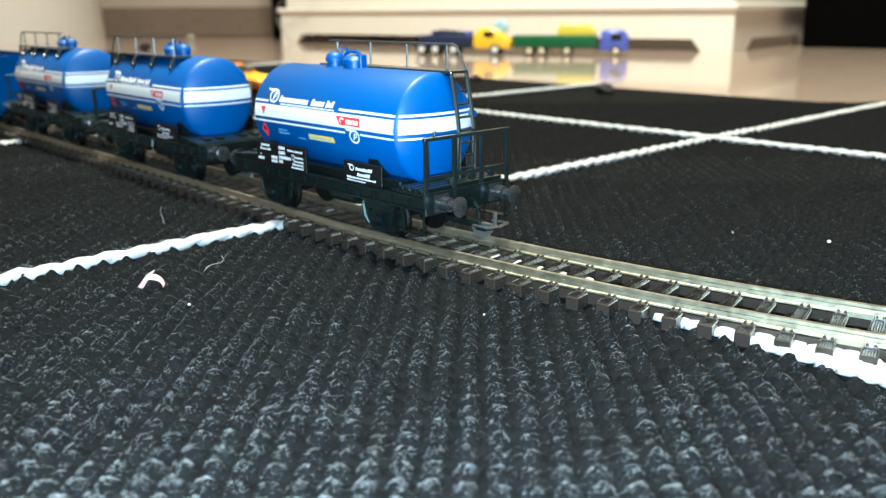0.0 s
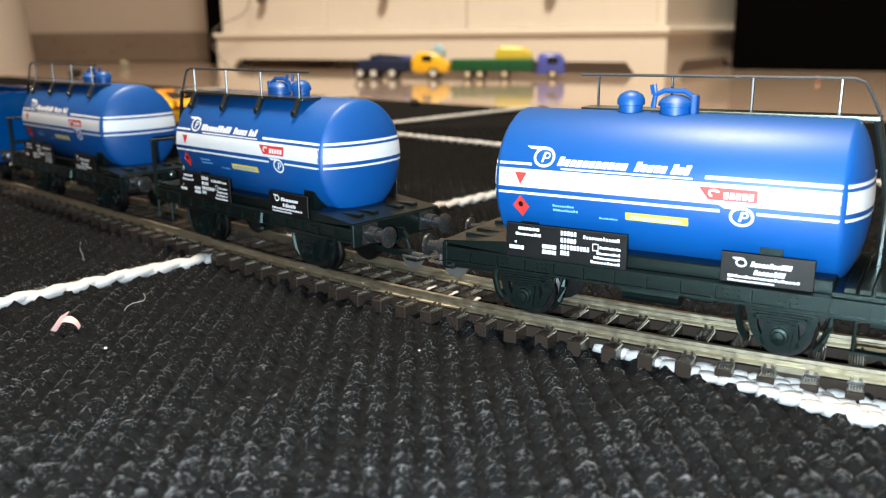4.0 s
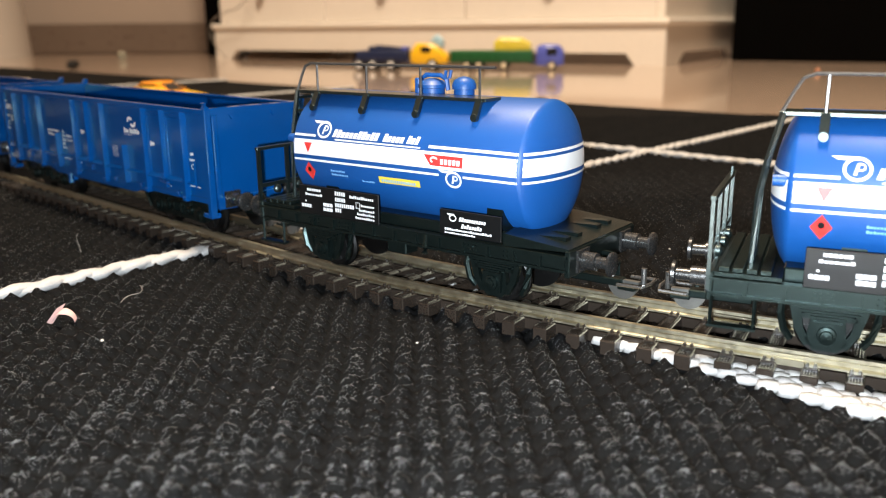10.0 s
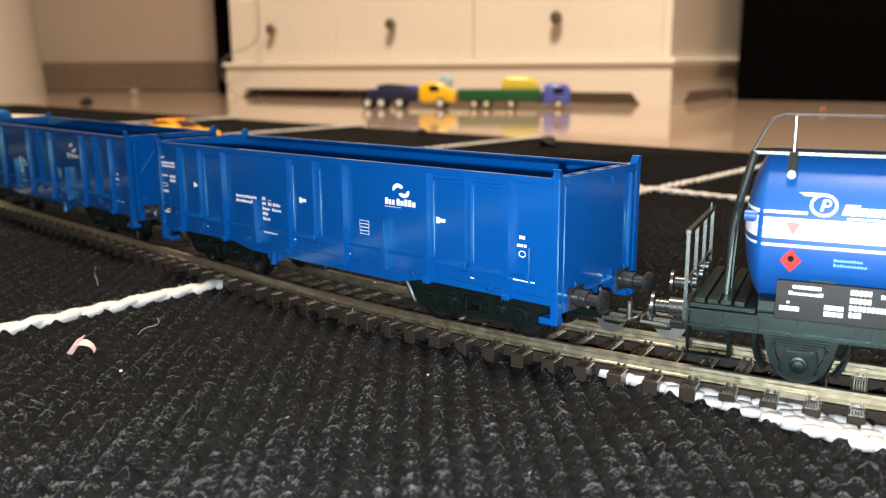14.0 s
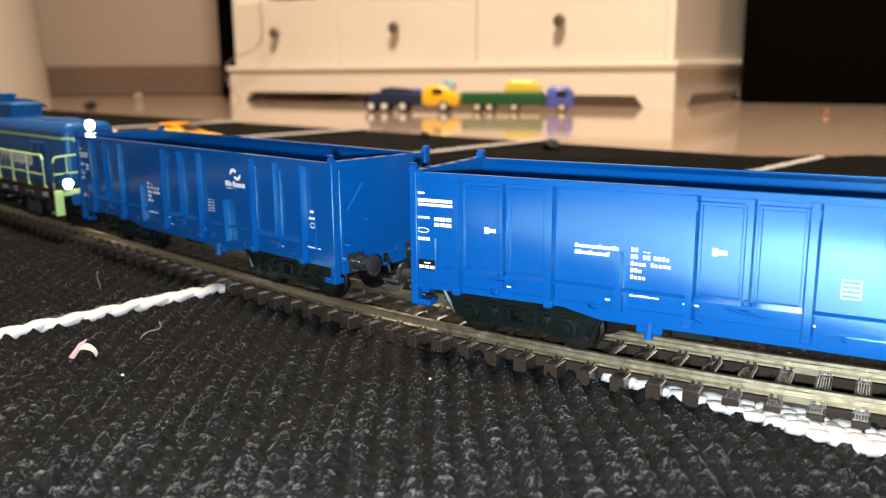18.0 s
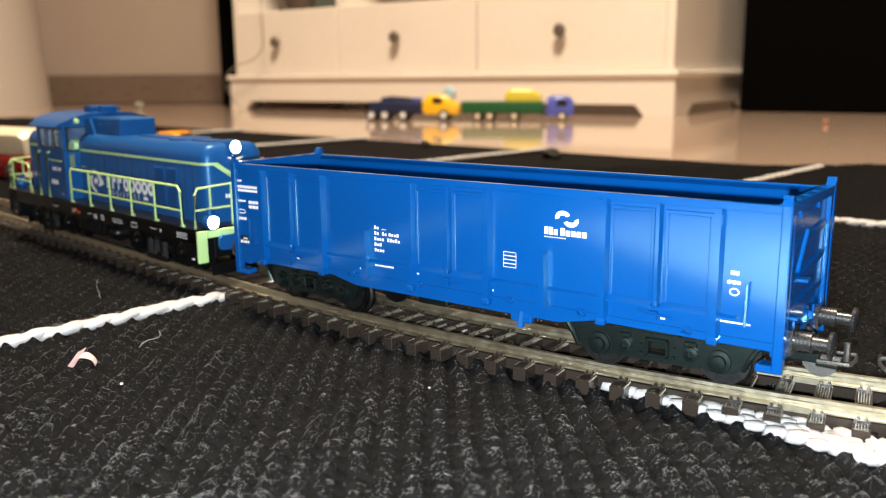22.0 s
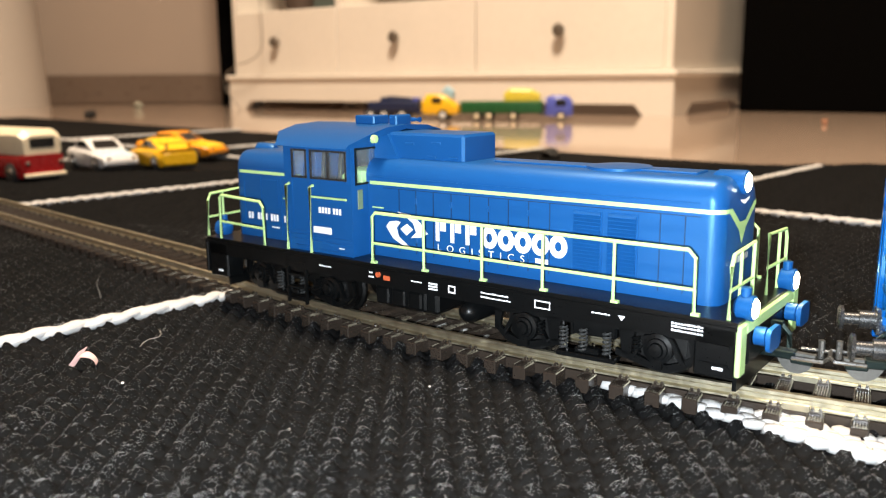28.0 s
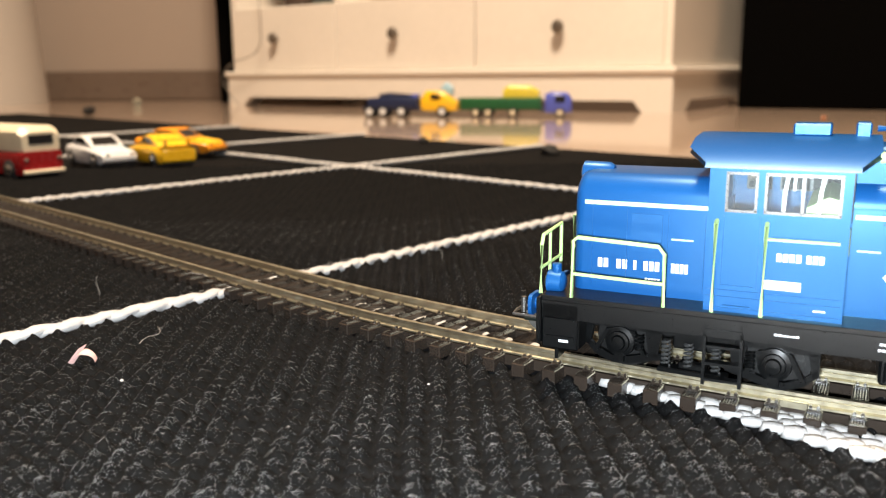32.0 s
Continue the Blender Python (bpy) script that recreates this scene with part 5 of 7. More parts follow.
def locomotive():
    t = empty("diesel_locomotive", "blue diesel shunting locomotive with lime handrails and lit headlights", "locomotive")
    W, DECK = 0.0185, 0.0206
    # running plate and frame
    part("running_plate", B(-0.0748, 0.0745, -W, W, 0.0196, DECK, bevel=0.0001), LOCOBLACK, t, "black running plate")
    for sy in (-1, 1):
        sill = [(-0.0748, 0.0196), (-0.0748, 0.0160), (-0.0300, 0.0160), (-0.0220, 0.0154), (0.0220, 0.0154), (0.0300, 0.0160), (0.0745, 0.0160), (0.0745, 0.0196)]
        f = part("side_frame_sill", prism(bmesh.new(), sill, *sorted((sy * (W - 0.0008), sy * (W - 0.0018)))), LOCOBLACK, t)
        part("sill_edge", B(-0.0748, 0.0745, *sorted((sy * (W - 0.0006), sy * W)), 0.0190, 0.0196), LOCOBLACK, f)
        put = (lambda s: (lambda x, z: (1.033 * (x if s < 0 else -x), s * (W - 0.00072), z)))(sy)
        w, o = bmesh.new(), bmesh.new()
        rnd = random.Random(21)
        bars(w, -0.0300, -0.0258, 0.0176, 0.0180, put, 6, 0, 0.2, rnd)
        bars(w, -0.0136, -0.0124, 0.0180, 0.0184, put, 2)
        bars(w, -0.0138, -0.0120, 0.0170, 0.0174, put, 3)
        bars(w, -0.0010, 0.0022, 0.0177, 0.0180, put, 4, 0, 0.1)
        for z in (0.0166, 0.0172, 0.0178):
            bars(w, 0.0040, 0.0066, z, z + 0.0004, put, 5, 0, 0.15)
        ring(w, 0.0104, 0.0175, 0.0014, 0.0012, 0.0005, put, 4, 45, 405)
        bars(w, 0.0180, 0.0250, 0.0178, 0.0182, put, 12, 0, 0.2, rnd)
        bars(w, 0.0180, 0.0256, 0.0169, 0.0173, put, 12, 0, 0.2, rnd)
        ring(w, 0.0330, 0.0176, 0.0026, 0.0012, 0.0004, put, 4, 45, 405)
        bars(w, 0.0440, 0.0480, 0.0178, 0.0181, put, 6, 0, 0.2, rnd)
        flat(w, [(0.0495, 0.0182), (0.0510, 0.0182), (0.0503, 0.0172)], put)
        for z in (0.0184, 0.0178, 0.0171):
            bars(w, 0.0600, 0.0660, z, z + 0.0004, put, 10, 0, 0.2, rnd)
        part("frame_lettering", w, PRINT, f, "small white lettering")
        flat(o, [(-0.0092, 0.0169), (-0.0072, 0.0169), (-0.0072, 0.0180), (-0.0092, 0.0180)], put)
        part("orange_plate", o, ORANGEP, f, "small orange plate")
        part("fuel_tap", lathe(bmesh.new(), [(sy * (W - 0.0010), 0.0007), (sy * (W - 0.0002), 0.0006)], (-0.0110, 0, 0.0180), "Y", 10), ORANGEP, f)
    # end plates and steps at the corners
    for sx in (-1, 1):
        x0, x1 = (0.0664, 0.0741) if sx > 0 else (-0.0750, -0.0672)
        for sy in (-1, 1):
            part("step_well", B(x0, x1, *sorted((sy * 0.0120, sy * (W - 0.0008))), 0.0098, 0.0194, bevel=0.0004), LOCOBLACK, t, "black boarding step box")
            bm = bmesh.new()
            for z in (0.0120, 0.0155):
                box(bm, x0 + 0.0010, x1 - 0.0010, *sorted((sy * (W - 0.0010), sy * (W - 0.0004))), z, z + 0.0006)
            part("boarding_step", bm, LOCOBLACK, t)
            xe = 0.0752 if sx > 0 else -0.0760
            put = (lambda s, e: (lambda x, z: (x, s * (W - 0.00068), z)))(sy, xe)
            k = bmesh.new()
            flat(k, [((x0 + x1) / 2 - 0.0002, 0.0114), ((x0 + x1) / 2 + 0.0018, 0.0114), ((x0 + x1) / 2 + 0.0018, 0.0124), ((x0 + x1) / 2 - 0.0002, 0.0124)], put)
            part("step_label", k, PRINT, t, "small white label")
            part("buffer_plate_side", B(*sorted((xe, xe - sx * 0.0010)), *sorted((sy * 0.0150, sy * (W - 0.0002))), 0.0108, 0.0200, bevel=0.0002), LIME if sx > 0 else LOCOBLACK, t, "lime green end plate" if sx > 0 else "black end plate")
        xe = 0.0752 if sx > 0 else -0.0760
        part("buffer_beam", B(*sorted((xe, xe - sx * 0.0010)), -0.0149, 0.0149, 0.0178, 0.0200, bevel=0.0002), LIME if sx > 0 else LOCOBLACK, t, "upper edge of the buffer beam")
        part("beam_plate", B(*sorted((xe - sx * 0.0002, xe - sx * 0.0010)), -0.0127, 0.0127, 0.0118, 0.0177, bevel=0.0002), LOCOBLACK, t, "black buffer beam")
        for y in (-0.0100, 0.0100):
            bm = lathe(bmesh.new(), [(0, 0.0017), (sx * 0.0020, 0.0017), (sx * 0.0021, 0.0012), (sx * 0.0028, 0.0012)], (xe, y, 0.0166), "X", 14)
            prism(bm, rounded(0.0066, 0.0042, 0.0012, 3, y, 0.0166), *sorted((xe + sx * 0.0028, xe + sx * 0.0036)), "X")
            part("buffer", bm, LOCO, t, "blue flat buffer", smooth=True)
        coupling(t, xe, sx)
        part("snow_plough", prism(bmesh.new(), [(-0.0125, 0.0062), (0.0125, 0.0062), (0.0125, 0.0100), (-0.0125, 0.0100)], *sorted((xe - sx * 0.0030, xe - sx * 0.0022)), "X"), LOCOBLACK, t)
        # lamps at the beam
        for sy in (-1, 1):
            y, z = sy * 0.0132, 0.0222
            xl = 0.0744 if sx > 0 else -0.0738
            bm = lathe(bmesh.new(), [(-sx * 0.0022, 0.0013), (-sx * 0.0016, 0.0021), (sx * 0.0012, 0.0023), (sx * 0.0014, 0.0019)], (xl, y, z), "X", 20)
            lathe(bm, [(z + 0.0020, 0.0010), (z + 0.0036, 0.0010), (z + 0.0037, 0.0004)], (xl - sx * 0.0004, y, 0), "Z", 12)
            h = part("headlight", bm, LOCO, t, "blue headlight housing", smooth=True)
            lens = lathe(bmesh.new(), [(sx * 0.00135, 0.0018), (sx * 0.0017, 0.0015), (sx * 0.0019, 0.0004)], (xl, y, z), "X", 16)
            part("lens", lens, LIGHT if sx > 0 else PANE, h, "glowing headlight" if sx > 0 else "clear lamp glass", smooth=True)
    # long hood with stripe, doors and grilles
    h = part("engine_hood", hood(-0.0208, 0.0682, 0.0106, DECK, 0.0436, 0.0042, 0, 0.0030), LOCO, t, "long blue engine hood", smooth=True)
    part("roof_seam", B(0.0120, 0.0600, -0.0030, 0.0030, 0.0434, 0.0440, bevel=0.0002), LOCO, h)
    part("fan_cover", lathe(bmesh.new(), [(0.0432, 0.0070), (0.0441, 0.0068), (0.0443, 0.0050), (0.0444, 0.0006)], (0.0420, 0, 0), "Z", 32), LOCO, h, smooth=True)
    part("exhaust_box", B(-0.0204, 0.0062, -0.0068, 0.0068, 0.0420, 0.0495, bevel=0.0006), LOCO, t, "raised blue box on the hood")
    for sy in (-1, 1):
        for x, z in ((-0.0110, 0.0468), (-0.0030, 0.0472), (-0.0045, 0.0440), (0.0020, 0.0440)):
            part("exhaust_vent", B(x, x + 0.0026, *sorted((sy * 0.0067, sy * 0.00705)), z, z + 0.0005, bevel=0.0001), LOCO, t)
    part("exhaust_slope", prism(bmesh.new(), [(-0.0204, 0.0420), (-0.0120, 0.0420), (-0.0160, 0.0490), (-0.0204, 0.0500)], -0.0078, 0.0078), LOCO, t)
    for sy in (-1, 1):
        put = (lambda s: (lambda x, z: (x if s < 0 else x, s * 0.01068, z)))(sy)
        k = bmesh.new()
        flat(k, [(-0.0195, 0.0375), (0.0652, 0.0375), (0.0652, 0.0383), (-0.0195, 0.0383)], put)
        bend = [(0.0652 + 0.0031 * math.cos(radians(a)), sy * (0.0076 + 0.0031 * math.sin(radians(a)))) for a in (90, 68, 45, 22, 0)]
        for (xa, ya), (xb, yb) in zip(bend, bend[1:]):
            k.faces.new([k.verts.new(q) for q in ((xa, ya, 0.0375), (xb, yb, 0.0375), (xb, yb, 0.0383), (xa, ya, 0.0383))])
        part("lime_stripe", k, LIME, h, "lime green stripe")
        # raised dark strips stand for the shade in the grooves between doors
        for x in [-0.0102 + 0.0052 * k for k in range(9)] + [0.0560, 0.0610]:
            part("door_seam", B(x - 0.00009, x + 0.00009, *sorted((sy * 0.0105, sy * 0.01072)), 0.0222, 0.0368), SEAM_SHADE, h)
        part("door_seam", B(-0.0150, 0.0640, *sorted((sy * 0.0105, sy * 0.01072)), 0.0368, 0.03695), SEAM_SHADE, h)
        for x in (-0.0050, 0.0054, 0.0158, 0.0262):
            for z in (0.0248, 0.0338):
                part("door_hinge", B(x - 0.0003, x + 0.0003, *sorted((sy * 0.0105, sy * 0.01088)), z, z + 0.0013, bevel=0.0001), LOCO, h)
        part("hood_ledge", B(-0.0200, 0.0640, *sorted((sy * 0.0105, sy * 0.01074)), 0.0392, 0.0394), LOCO, h)
        for g0, g1 in ((0.0368, 0.0437), (0.0446, 0.0515)):
            gr = part("grille", B(g0, g1, *sorted((sy * 0.0104, sy * 0.01072)), 0.0228, 0.0362), LOCO, h, "louvred grille")
            for k in range(18):
                z = 0.0232 + k * 0.00072
                part("louvre", prism(bmesh.new(), [(sy * 0.01070, z), (sy * 0.01125, z), (sy * 0.01070, z + 0.00055)], g0 + 0.0004, g1 - 0.0004, "X"), LOCO, gr)
        # emblem and name as plain shapes
        put = (lambda s: (lambda x, z: (x if s < 0 else 0.019 - x, s * 0.01086, z)))(sy)
        w = bmesh.new()
        rnd = random.Random(31)
        wide = (lambda q: (lambda a, b: q(-0.0080 + (a + 0.0080) * 1.07 + 0.0003, b)))(put)
        cx, cz = -0.0080, 0.0277
        flat(w, [(cx - 0.0062, cz + 0.0002), (cx - 0.0052, cz + 0.0014), (cx - 0.0032, cz + 0.0018), (cx - 0.0018, cz + 0.0016), (cx - 0.0030, cz + 0.0002), (cx - 0.0024, cz - 0.0018), (cx + 0.0002, cz - 0.0036), (cx + 0.0010, cz - 0.0040), (cx - 0.0014, cz - 0.0038), (cx - 0.0042, cz - 0.0024)], wide)
        flat(w, [(cx - 0.0030, cz + 0.0040), (cx + 0.0008, cz + 0.0036), (cx + 0.0036, cz + 0.0022), (cx + 0.0060, cz - 0.0004), (cx + 0.0040, cz - 0.0014), (cx + 0.0010, cz - 0.0018), (cx + 0.0026, cz - 0.0004), (cx + 0.0018, cz + 0.0016), (cx - 0.0004, cz + 0.0030)], wide)
        flat(w, [(cx - 0.0020, cz + 0.0000), (cx + 0.0000, cz + 0.0014), (cx + 0.0018, cz + 0.0002), (cx - 0.0002, cz - 0.0014)], wide)
        part("side_emblem", w, PRINT, h, "large white split emblem")
        w = bmesh.new()
        low = (lambda q: (lambda a, b: q(a, b - 0.0012)))(put)
        # the name as plain upright blocks and heavy rings
        for k in range(3):
            x = 0.0010 + k * 0.0043
            flat(w, [(x, 0.0272), (x + 0.0011, 0.0272), (x + 0.0011, 0.0318), (x, 0.0318)], low)
            flat(w, [(x + 0.0013, 0.0318), (x + 0.0030, 0.0318), (x + 0.0030, 0.0296), (x + 0.0013, 0.0296)], low)
        x = 0.0139
        for k in range(5):
            ring(w, x + 0.0022, 0.0294, 0.0022, 0.0024, 0.0014, low, 20)
            if k == 3:
                flat(w, [(x + 0.0010, 0.0254), (x + 0.0042, 0.0254), (x + 0.0042, 0.0264), (x + 0.0010, 0.0264)], low)
            x += 0.0044
        part("slogan", words("LOGISTICS", 0.0019, 0.0238, pose(0.0014 if sy < 0 else 0.0176, sy * 0.01090, 0.0239, 90, 0, 0 if sy < 0 else 180)), PRINT, h, "white word below the name")
        k2 = bmesh.new()
        flat(k2, [(-0.0188, 0.0320), (-0.0150, 0.0320), (-0.0150, 0.0323), (-0.0188, 0.0323)], put)
        part("lime_dash", k2, LIME, h, "thin lime dash")
        part("side_lettering", w, PRINT, h, "large white name in plain shapes")
    # nose: chevron, badge, top lamp
    nose = 0.0684
    k = bmesh.new()
    puty = lambda y, z: (nose, y, z)
    for s in (-1, 1):
        flat(k, [(s * 0.0077, 0.0383), (s * 0.0064, 0.0383), (s * 0.0004, 0.0344), (0.0, 0.0328), (s * 0.0012, 0.0332), (s * 0.0077, 0.0375)], puty)
    flat(k, [(-0.0030, 0.0352), (0.0030, 0.0352), (0.0, 0.0308)], puty)
    part("lime_chevron", k, LIME, h, "lime green chevron")
    k = bmesh.new()
    for s in (-1, 1):
        flat(k, [(0, 0.0392), (s * 0.0030, 0.0396), (s * 0.0018, 0.0389), (0, 0.0384)], lambda y, z: (nose + 0.0002, y, z))
    bars(k, -0.0042, 0.0042, 0.0276, 0.0288, lambda y, z: (nose + 0.0001, y, z), 8, 0, 0.2)
    part("nose_badge", k, PRINT, h, "silver winged badge")
    for x, sx in ((0.0674, 1), (-0.0704, -1)):
        bm = lathe(bmesh.new(), [(-sx * 0.0050, 0.0016), (-sx * 0.0040, 0.0022), (sx * 0.0014, 0.0023), (sx * 0.0016, 0.0019)], (x, 0, 0.0424), "X", 20)
        hl = part("top_headlight", bm, LOCO, t, "blue headlight housing on the hood", smooth=True)
        lens = lathe(bmesh.new(), [(sx * 0.00155, 0.0018), (sx * 0.0019, 0.0015), (sx * 0.0021, 0.0004)], (x, 0, 0.0424), "X", 16)
        part("lens", lens, LIGHT if sx > 0 else PANE, hl, smooth=True)
    # short hood behind the cab
    r = part("rear_hood", hood(-0.0710, -0.0430, 0.0106, DECK, 0.0434, 0.0042, 0.0024, 0), LOCO, t, "short blue rear hood", smooth=True)
    for sy in (-1, 1):
        put = (lambda s: (lambda x, z: (x, s * 0.01068, z)))(sy)
        k = bmesh.new()
        flat(k, [(-0.0686, 0.0375), (-0.0442, 0.0375), (-0.0442, 0.0383), (-0.0686, 0.0383)], put)
        part("lime_stripe", k, LIME, r, "lime green stripe")
        k = bmesh.new()
        put = (lambda s: (lambda x, z: (x if s < 0 else -0.1134 - x, s * 0.01074, z)))(sy)
        for a, b, n in ((-0.0656, -0.0632, 2), (-0.0618, -0.0594, 2), (-0.0584, -0.0576, 1), (-0.0564, -0.0530, 3), (-0.0510, -0.0476, 4)):
            bars(k, a, b, 0.0254, 0.0272, put, n, 0, 0.25)
        bars(k, -0.0560, -0.0530, 0.0236, 0.0240, put, 5, 0, 0.2)
        k2 = bmesh.new()
        flat(k2, [(-0.0512, 0.0316), (-0.0470, 0.0316), (-0.0470, 0.0319), (-0.0512, 0.0319)], put)
        part("lime_dash", k2, LIME, r, "thin lime dash")
        part("number_bars", k, PRINT, r, "white number as bars")
        bm = bmesh.new()
        for x in (-0.0670, -0.0600, -0.0520, -0.0450):
            box(bm, x - 0.0001, x + 0.0001, *sorted((sy * 0.0105, sy * 0.01078)), 0.0220, 0.0368)
        box(bm, -0.0590, -0.0530, *sorted((sy * 0.0105, sy * 0.01076)), 0.0290, 0.0362)
        part("door_seams", bm, LOCO, r)
    # cab with glazed windows
    CW, X0, X1, EAVE = 0.0165, -0.0438, -0.0202, 0.0461
    cab = empty("cab")
    cab.parent = t
    for sy in (-1, 1):
        a, b = sorted((sy * CW, sy * (CW - 0.0009)))
        wins = ((-0.0407, -0.0356), (-0.0341, -0.0219))
        z0, z1 = 0.0386, 0.0452
        bm = pierced([X0, wins[0][0], wins[0][1], wins[1][0], wins[1][1], X1], [DECK - 0.0008, z0, z1, EAVE], {(1, 1), (3, 1)}, a, b, "Y")
        side = part("cab_side", bm, LOCO, cab, "blue cab side")
        for u, v in wins:
            bm = bmesh.new()
            yy = sorted((sy * (CW - 0.0002), sy * (CW + 0.0002)))
            for q in ((u - 0.0002, v + 0.0002, z1 - 0.0003, z1 + 0.0002), (u - 0.0002, v + 0.0002, z0 - 0.0002, z0 + 0.0003), (u - 0.0002, u + 0.0003, z0, z1), (v - 0.0003, v + 0.0002, z0, z1)):
                box(bm, q[0], q[1], yy[0], yy[1], q[2], q[3])
            if v - u > 0.008:
                box(bm, (u + v) / 2 - 0.0003, (u + v) / 2 + 0.0003, yy[0], yy[1], z0, z1)
            part("window_frame", bm, FRAMEGREY, side, "thin black window frame")
            pane = part("pane", B(u, v, *sorted((sy * (CW - 0.0007), sy * (CW - 0.0004))), z0, z1), PANE, side)
            pane.visible_shadow = False
        bm = bmesh.new()
        box(bm, -0.0409, -0.0353, *sorted((sy * (CW - 0.0001), sy * (CW + 0.0002))), 0.0252, 0.0255)
        for x in (-0.0412, -0.0350):
            box(bm, x, x + 0.0003, *sorted((sy * (CW - 0.0001), sy * (CW + 0.0002))), 0.0250, 0.0378)
        box(bm, -0.0403, -0.0356, *sorted((sy * (CW - 0.0001), sy * (CW + 0.0005))), 0.0216, 0.0219)
        for z in (0.0212, 0.0232, 0.0244):
            box(bm, -0.0434, -0.0206, *sorted((sy * (CW - 0.0001), sy * (CW + 0.0002))), z, z + 0.0002)
        part("cab_door", bm, LOCO, side)
        pipe_rail("waist_rail", [(-0.0339, sy * (CW + 0.0006), 0.0342), (-0.0215, sy * (CW + 0.0006), 0.0342)], side, 0.00028)
        put = (lambda s: (lambda x, z: (1.033 * x if s < 0 else -0.0640 - 1.033 * x, s * (CW + 0.0001), z)))(sy)
        k = bmesh.new()
        bars(k, -0.0306, -0.0264, 0.0304, 0.0318, put, 4, 0, 0.25)
        bars(k, -0.0258, -0.0228, 0.0304, 0.0318, put, 3, 0, 0.25)
        flat(k, [(-0.0326, 0.0254), (-0.0264, 0.0254), (-0.0264, 0.0270), (-0.0326, 0.0270)], put)
        bars(k, -0.0242, -0.0222, 0.0222, 0.0225, put, 5, 0, 0.2)
        part("cab_print", k, PRINT, side, "white number bars and label")
    for x, sx in ((X1, 1), (X0, -1)):
        a, b = sorted((x, x - sx * 0.0009))
        bm = pierced([-CW + 0.0009, -0.0152, -0.0060, 0.0060, 0.0152, CW - 0.0009], [DECK - 0.0008, 0.0375, EAVE - 0.0002, EAVE], {(1, 1), (3, 1)}, a, b, "X")
        e = part("cab_end", bm, LOCO, cab)
        for y0, y1 in ((-0.0152, -0.0060), (0.0060, 0.0152)):
            p = part("pane", B(*sorted((x - sx * 0.0004, x - sx * 0.0007)), y0, y1, 0.0375, EAVE), PANE, e)
            p.visible_shadow = False
            bm = bmesh.new()
            for q in ((y0, y1, 0.0375, 0.0380), (y0, y1, EAVE - 0.0005, EAVE), (y0, y0 + 0.0005, 0.0375, EAVE), (y1 - 0.0005, y1, 0.0375, EAVE)):
                box(bm, *sorted((x - sx * 0.0002, x + sx * 0.0002)), q[0], q[1], q[2], q[3])
            part("window_frame", bm, LOCOBLACK, e)
        # narrow low windows beside the hood, painted in the green they reflect
        for y in (-0.0136, 0.0136):
            part("low_window", B(*sorted((x, x + sx * 0.0002)), y - 0.0009, y + 0.0009, 0.0318, 0.0364, bevel=0.00008), INSIDE, e, "narrow window painted with green reflected from the cab")
    # roof: flat middle, bent down sides, overhanging
    roof = [(-0.0192, 0.0462), (-0.0182, 0.0470), (-0.0140, 0.0492), (-0.0080, 0.0506), (0.0, 0.0510), (0.0080, 0.0506), (0.0140, 0.0492), (0.0182, 0.0470), (0.0192, 0.0462), (0.0180, 0.0462), (0.0136, 0.0481), (0.0, 0.0500), (-0.0136, 0.0481), (-0.0180, 0.0462)]
    bm = prism(bmesh.new(), roof, -0.0480, -0.0162, "X")
    for v in bm.verts:
        if abs(v.co.y) > 0.016:
            v.co.x += 0.0036 if v.co.x < -0.03 else -0.0030
    part("cab_roof", bm, LOCO, t, "blue curved cab roof", smooth=True)
    bm = bmesh.new()
    for x, sx in ((X1, 1), (X0, -1)):
        a, b = sorted((x, x - sx * 0.0009))
        prism(bm, [(-CW, EAVE), (CW, EAVE), (0.0136, 0.0480), (0.0, 0.0499), (-0.0136, 0.0480)], a, b, "X")
    part("gable", bm, LOCO, cab)
    part("roof_vent", B(-0.0312, -0.0246, -0.0030, 0.0030, 0.0508, 0.0530, bevel=0.0003), LOCO, t)
    part("horn", box(lathe(bmesh.new(), [(0, 0.0006), (0.0016, 0.0004), (0.0026, 0.0007)], (-0.0170, 0.0030, 0.0520), "X", 10), -0.0206, -0.0180, -0.0020, 0.0040, 0.0506, 0.0532, bevel=0.0003), LOCO, t)
    part("marker_lamp", lathe(bmesh.new(), [(0.0, 0.0010), (0.0010, 0.0009), (0.0011, 0.0002)], (-0.0165, -0.0125, 0.0482), "X", 12), LIME, t)
    # desk and floor inside the cab
    for sy in (-1, 1):
        for x in (-0.0312, -0.0254):
            # added strips that stand in for the bright streaks reflected in the panes
            part("inner_post", prism(bmesh.new(), [(x - 0.0003, 0.0386), (x + 0.0004, 0.0386), (x + 0.0005, 0.0420), (x + 0.0009, 0.0451), (x + 0.0003, 0.0451), (x - 0.0002, 0.0420)], *sorted((sy * (CW - 0.0013), sy * (CW - 0.0019)))), SPRING, cab, "grey metal strip standing in for a streak reflected in the pane")
    part("cab_floor", B(X0 + 0.001, X1 - 0.001, -CW + 0.001, CW - 0.001, 0.0330, 0.0336), INSIDE, cab)
    part("control_desk", prism(bmesh.new(), [(-0.0275, 0.0336), (-0.0212, 0.0336), (-0.0212, 0.0405), (-0.0240, 0.0412), (-0.0275, 0.0392)], -0.0120, 0.0120), LIME, cab, "pale green control desk")
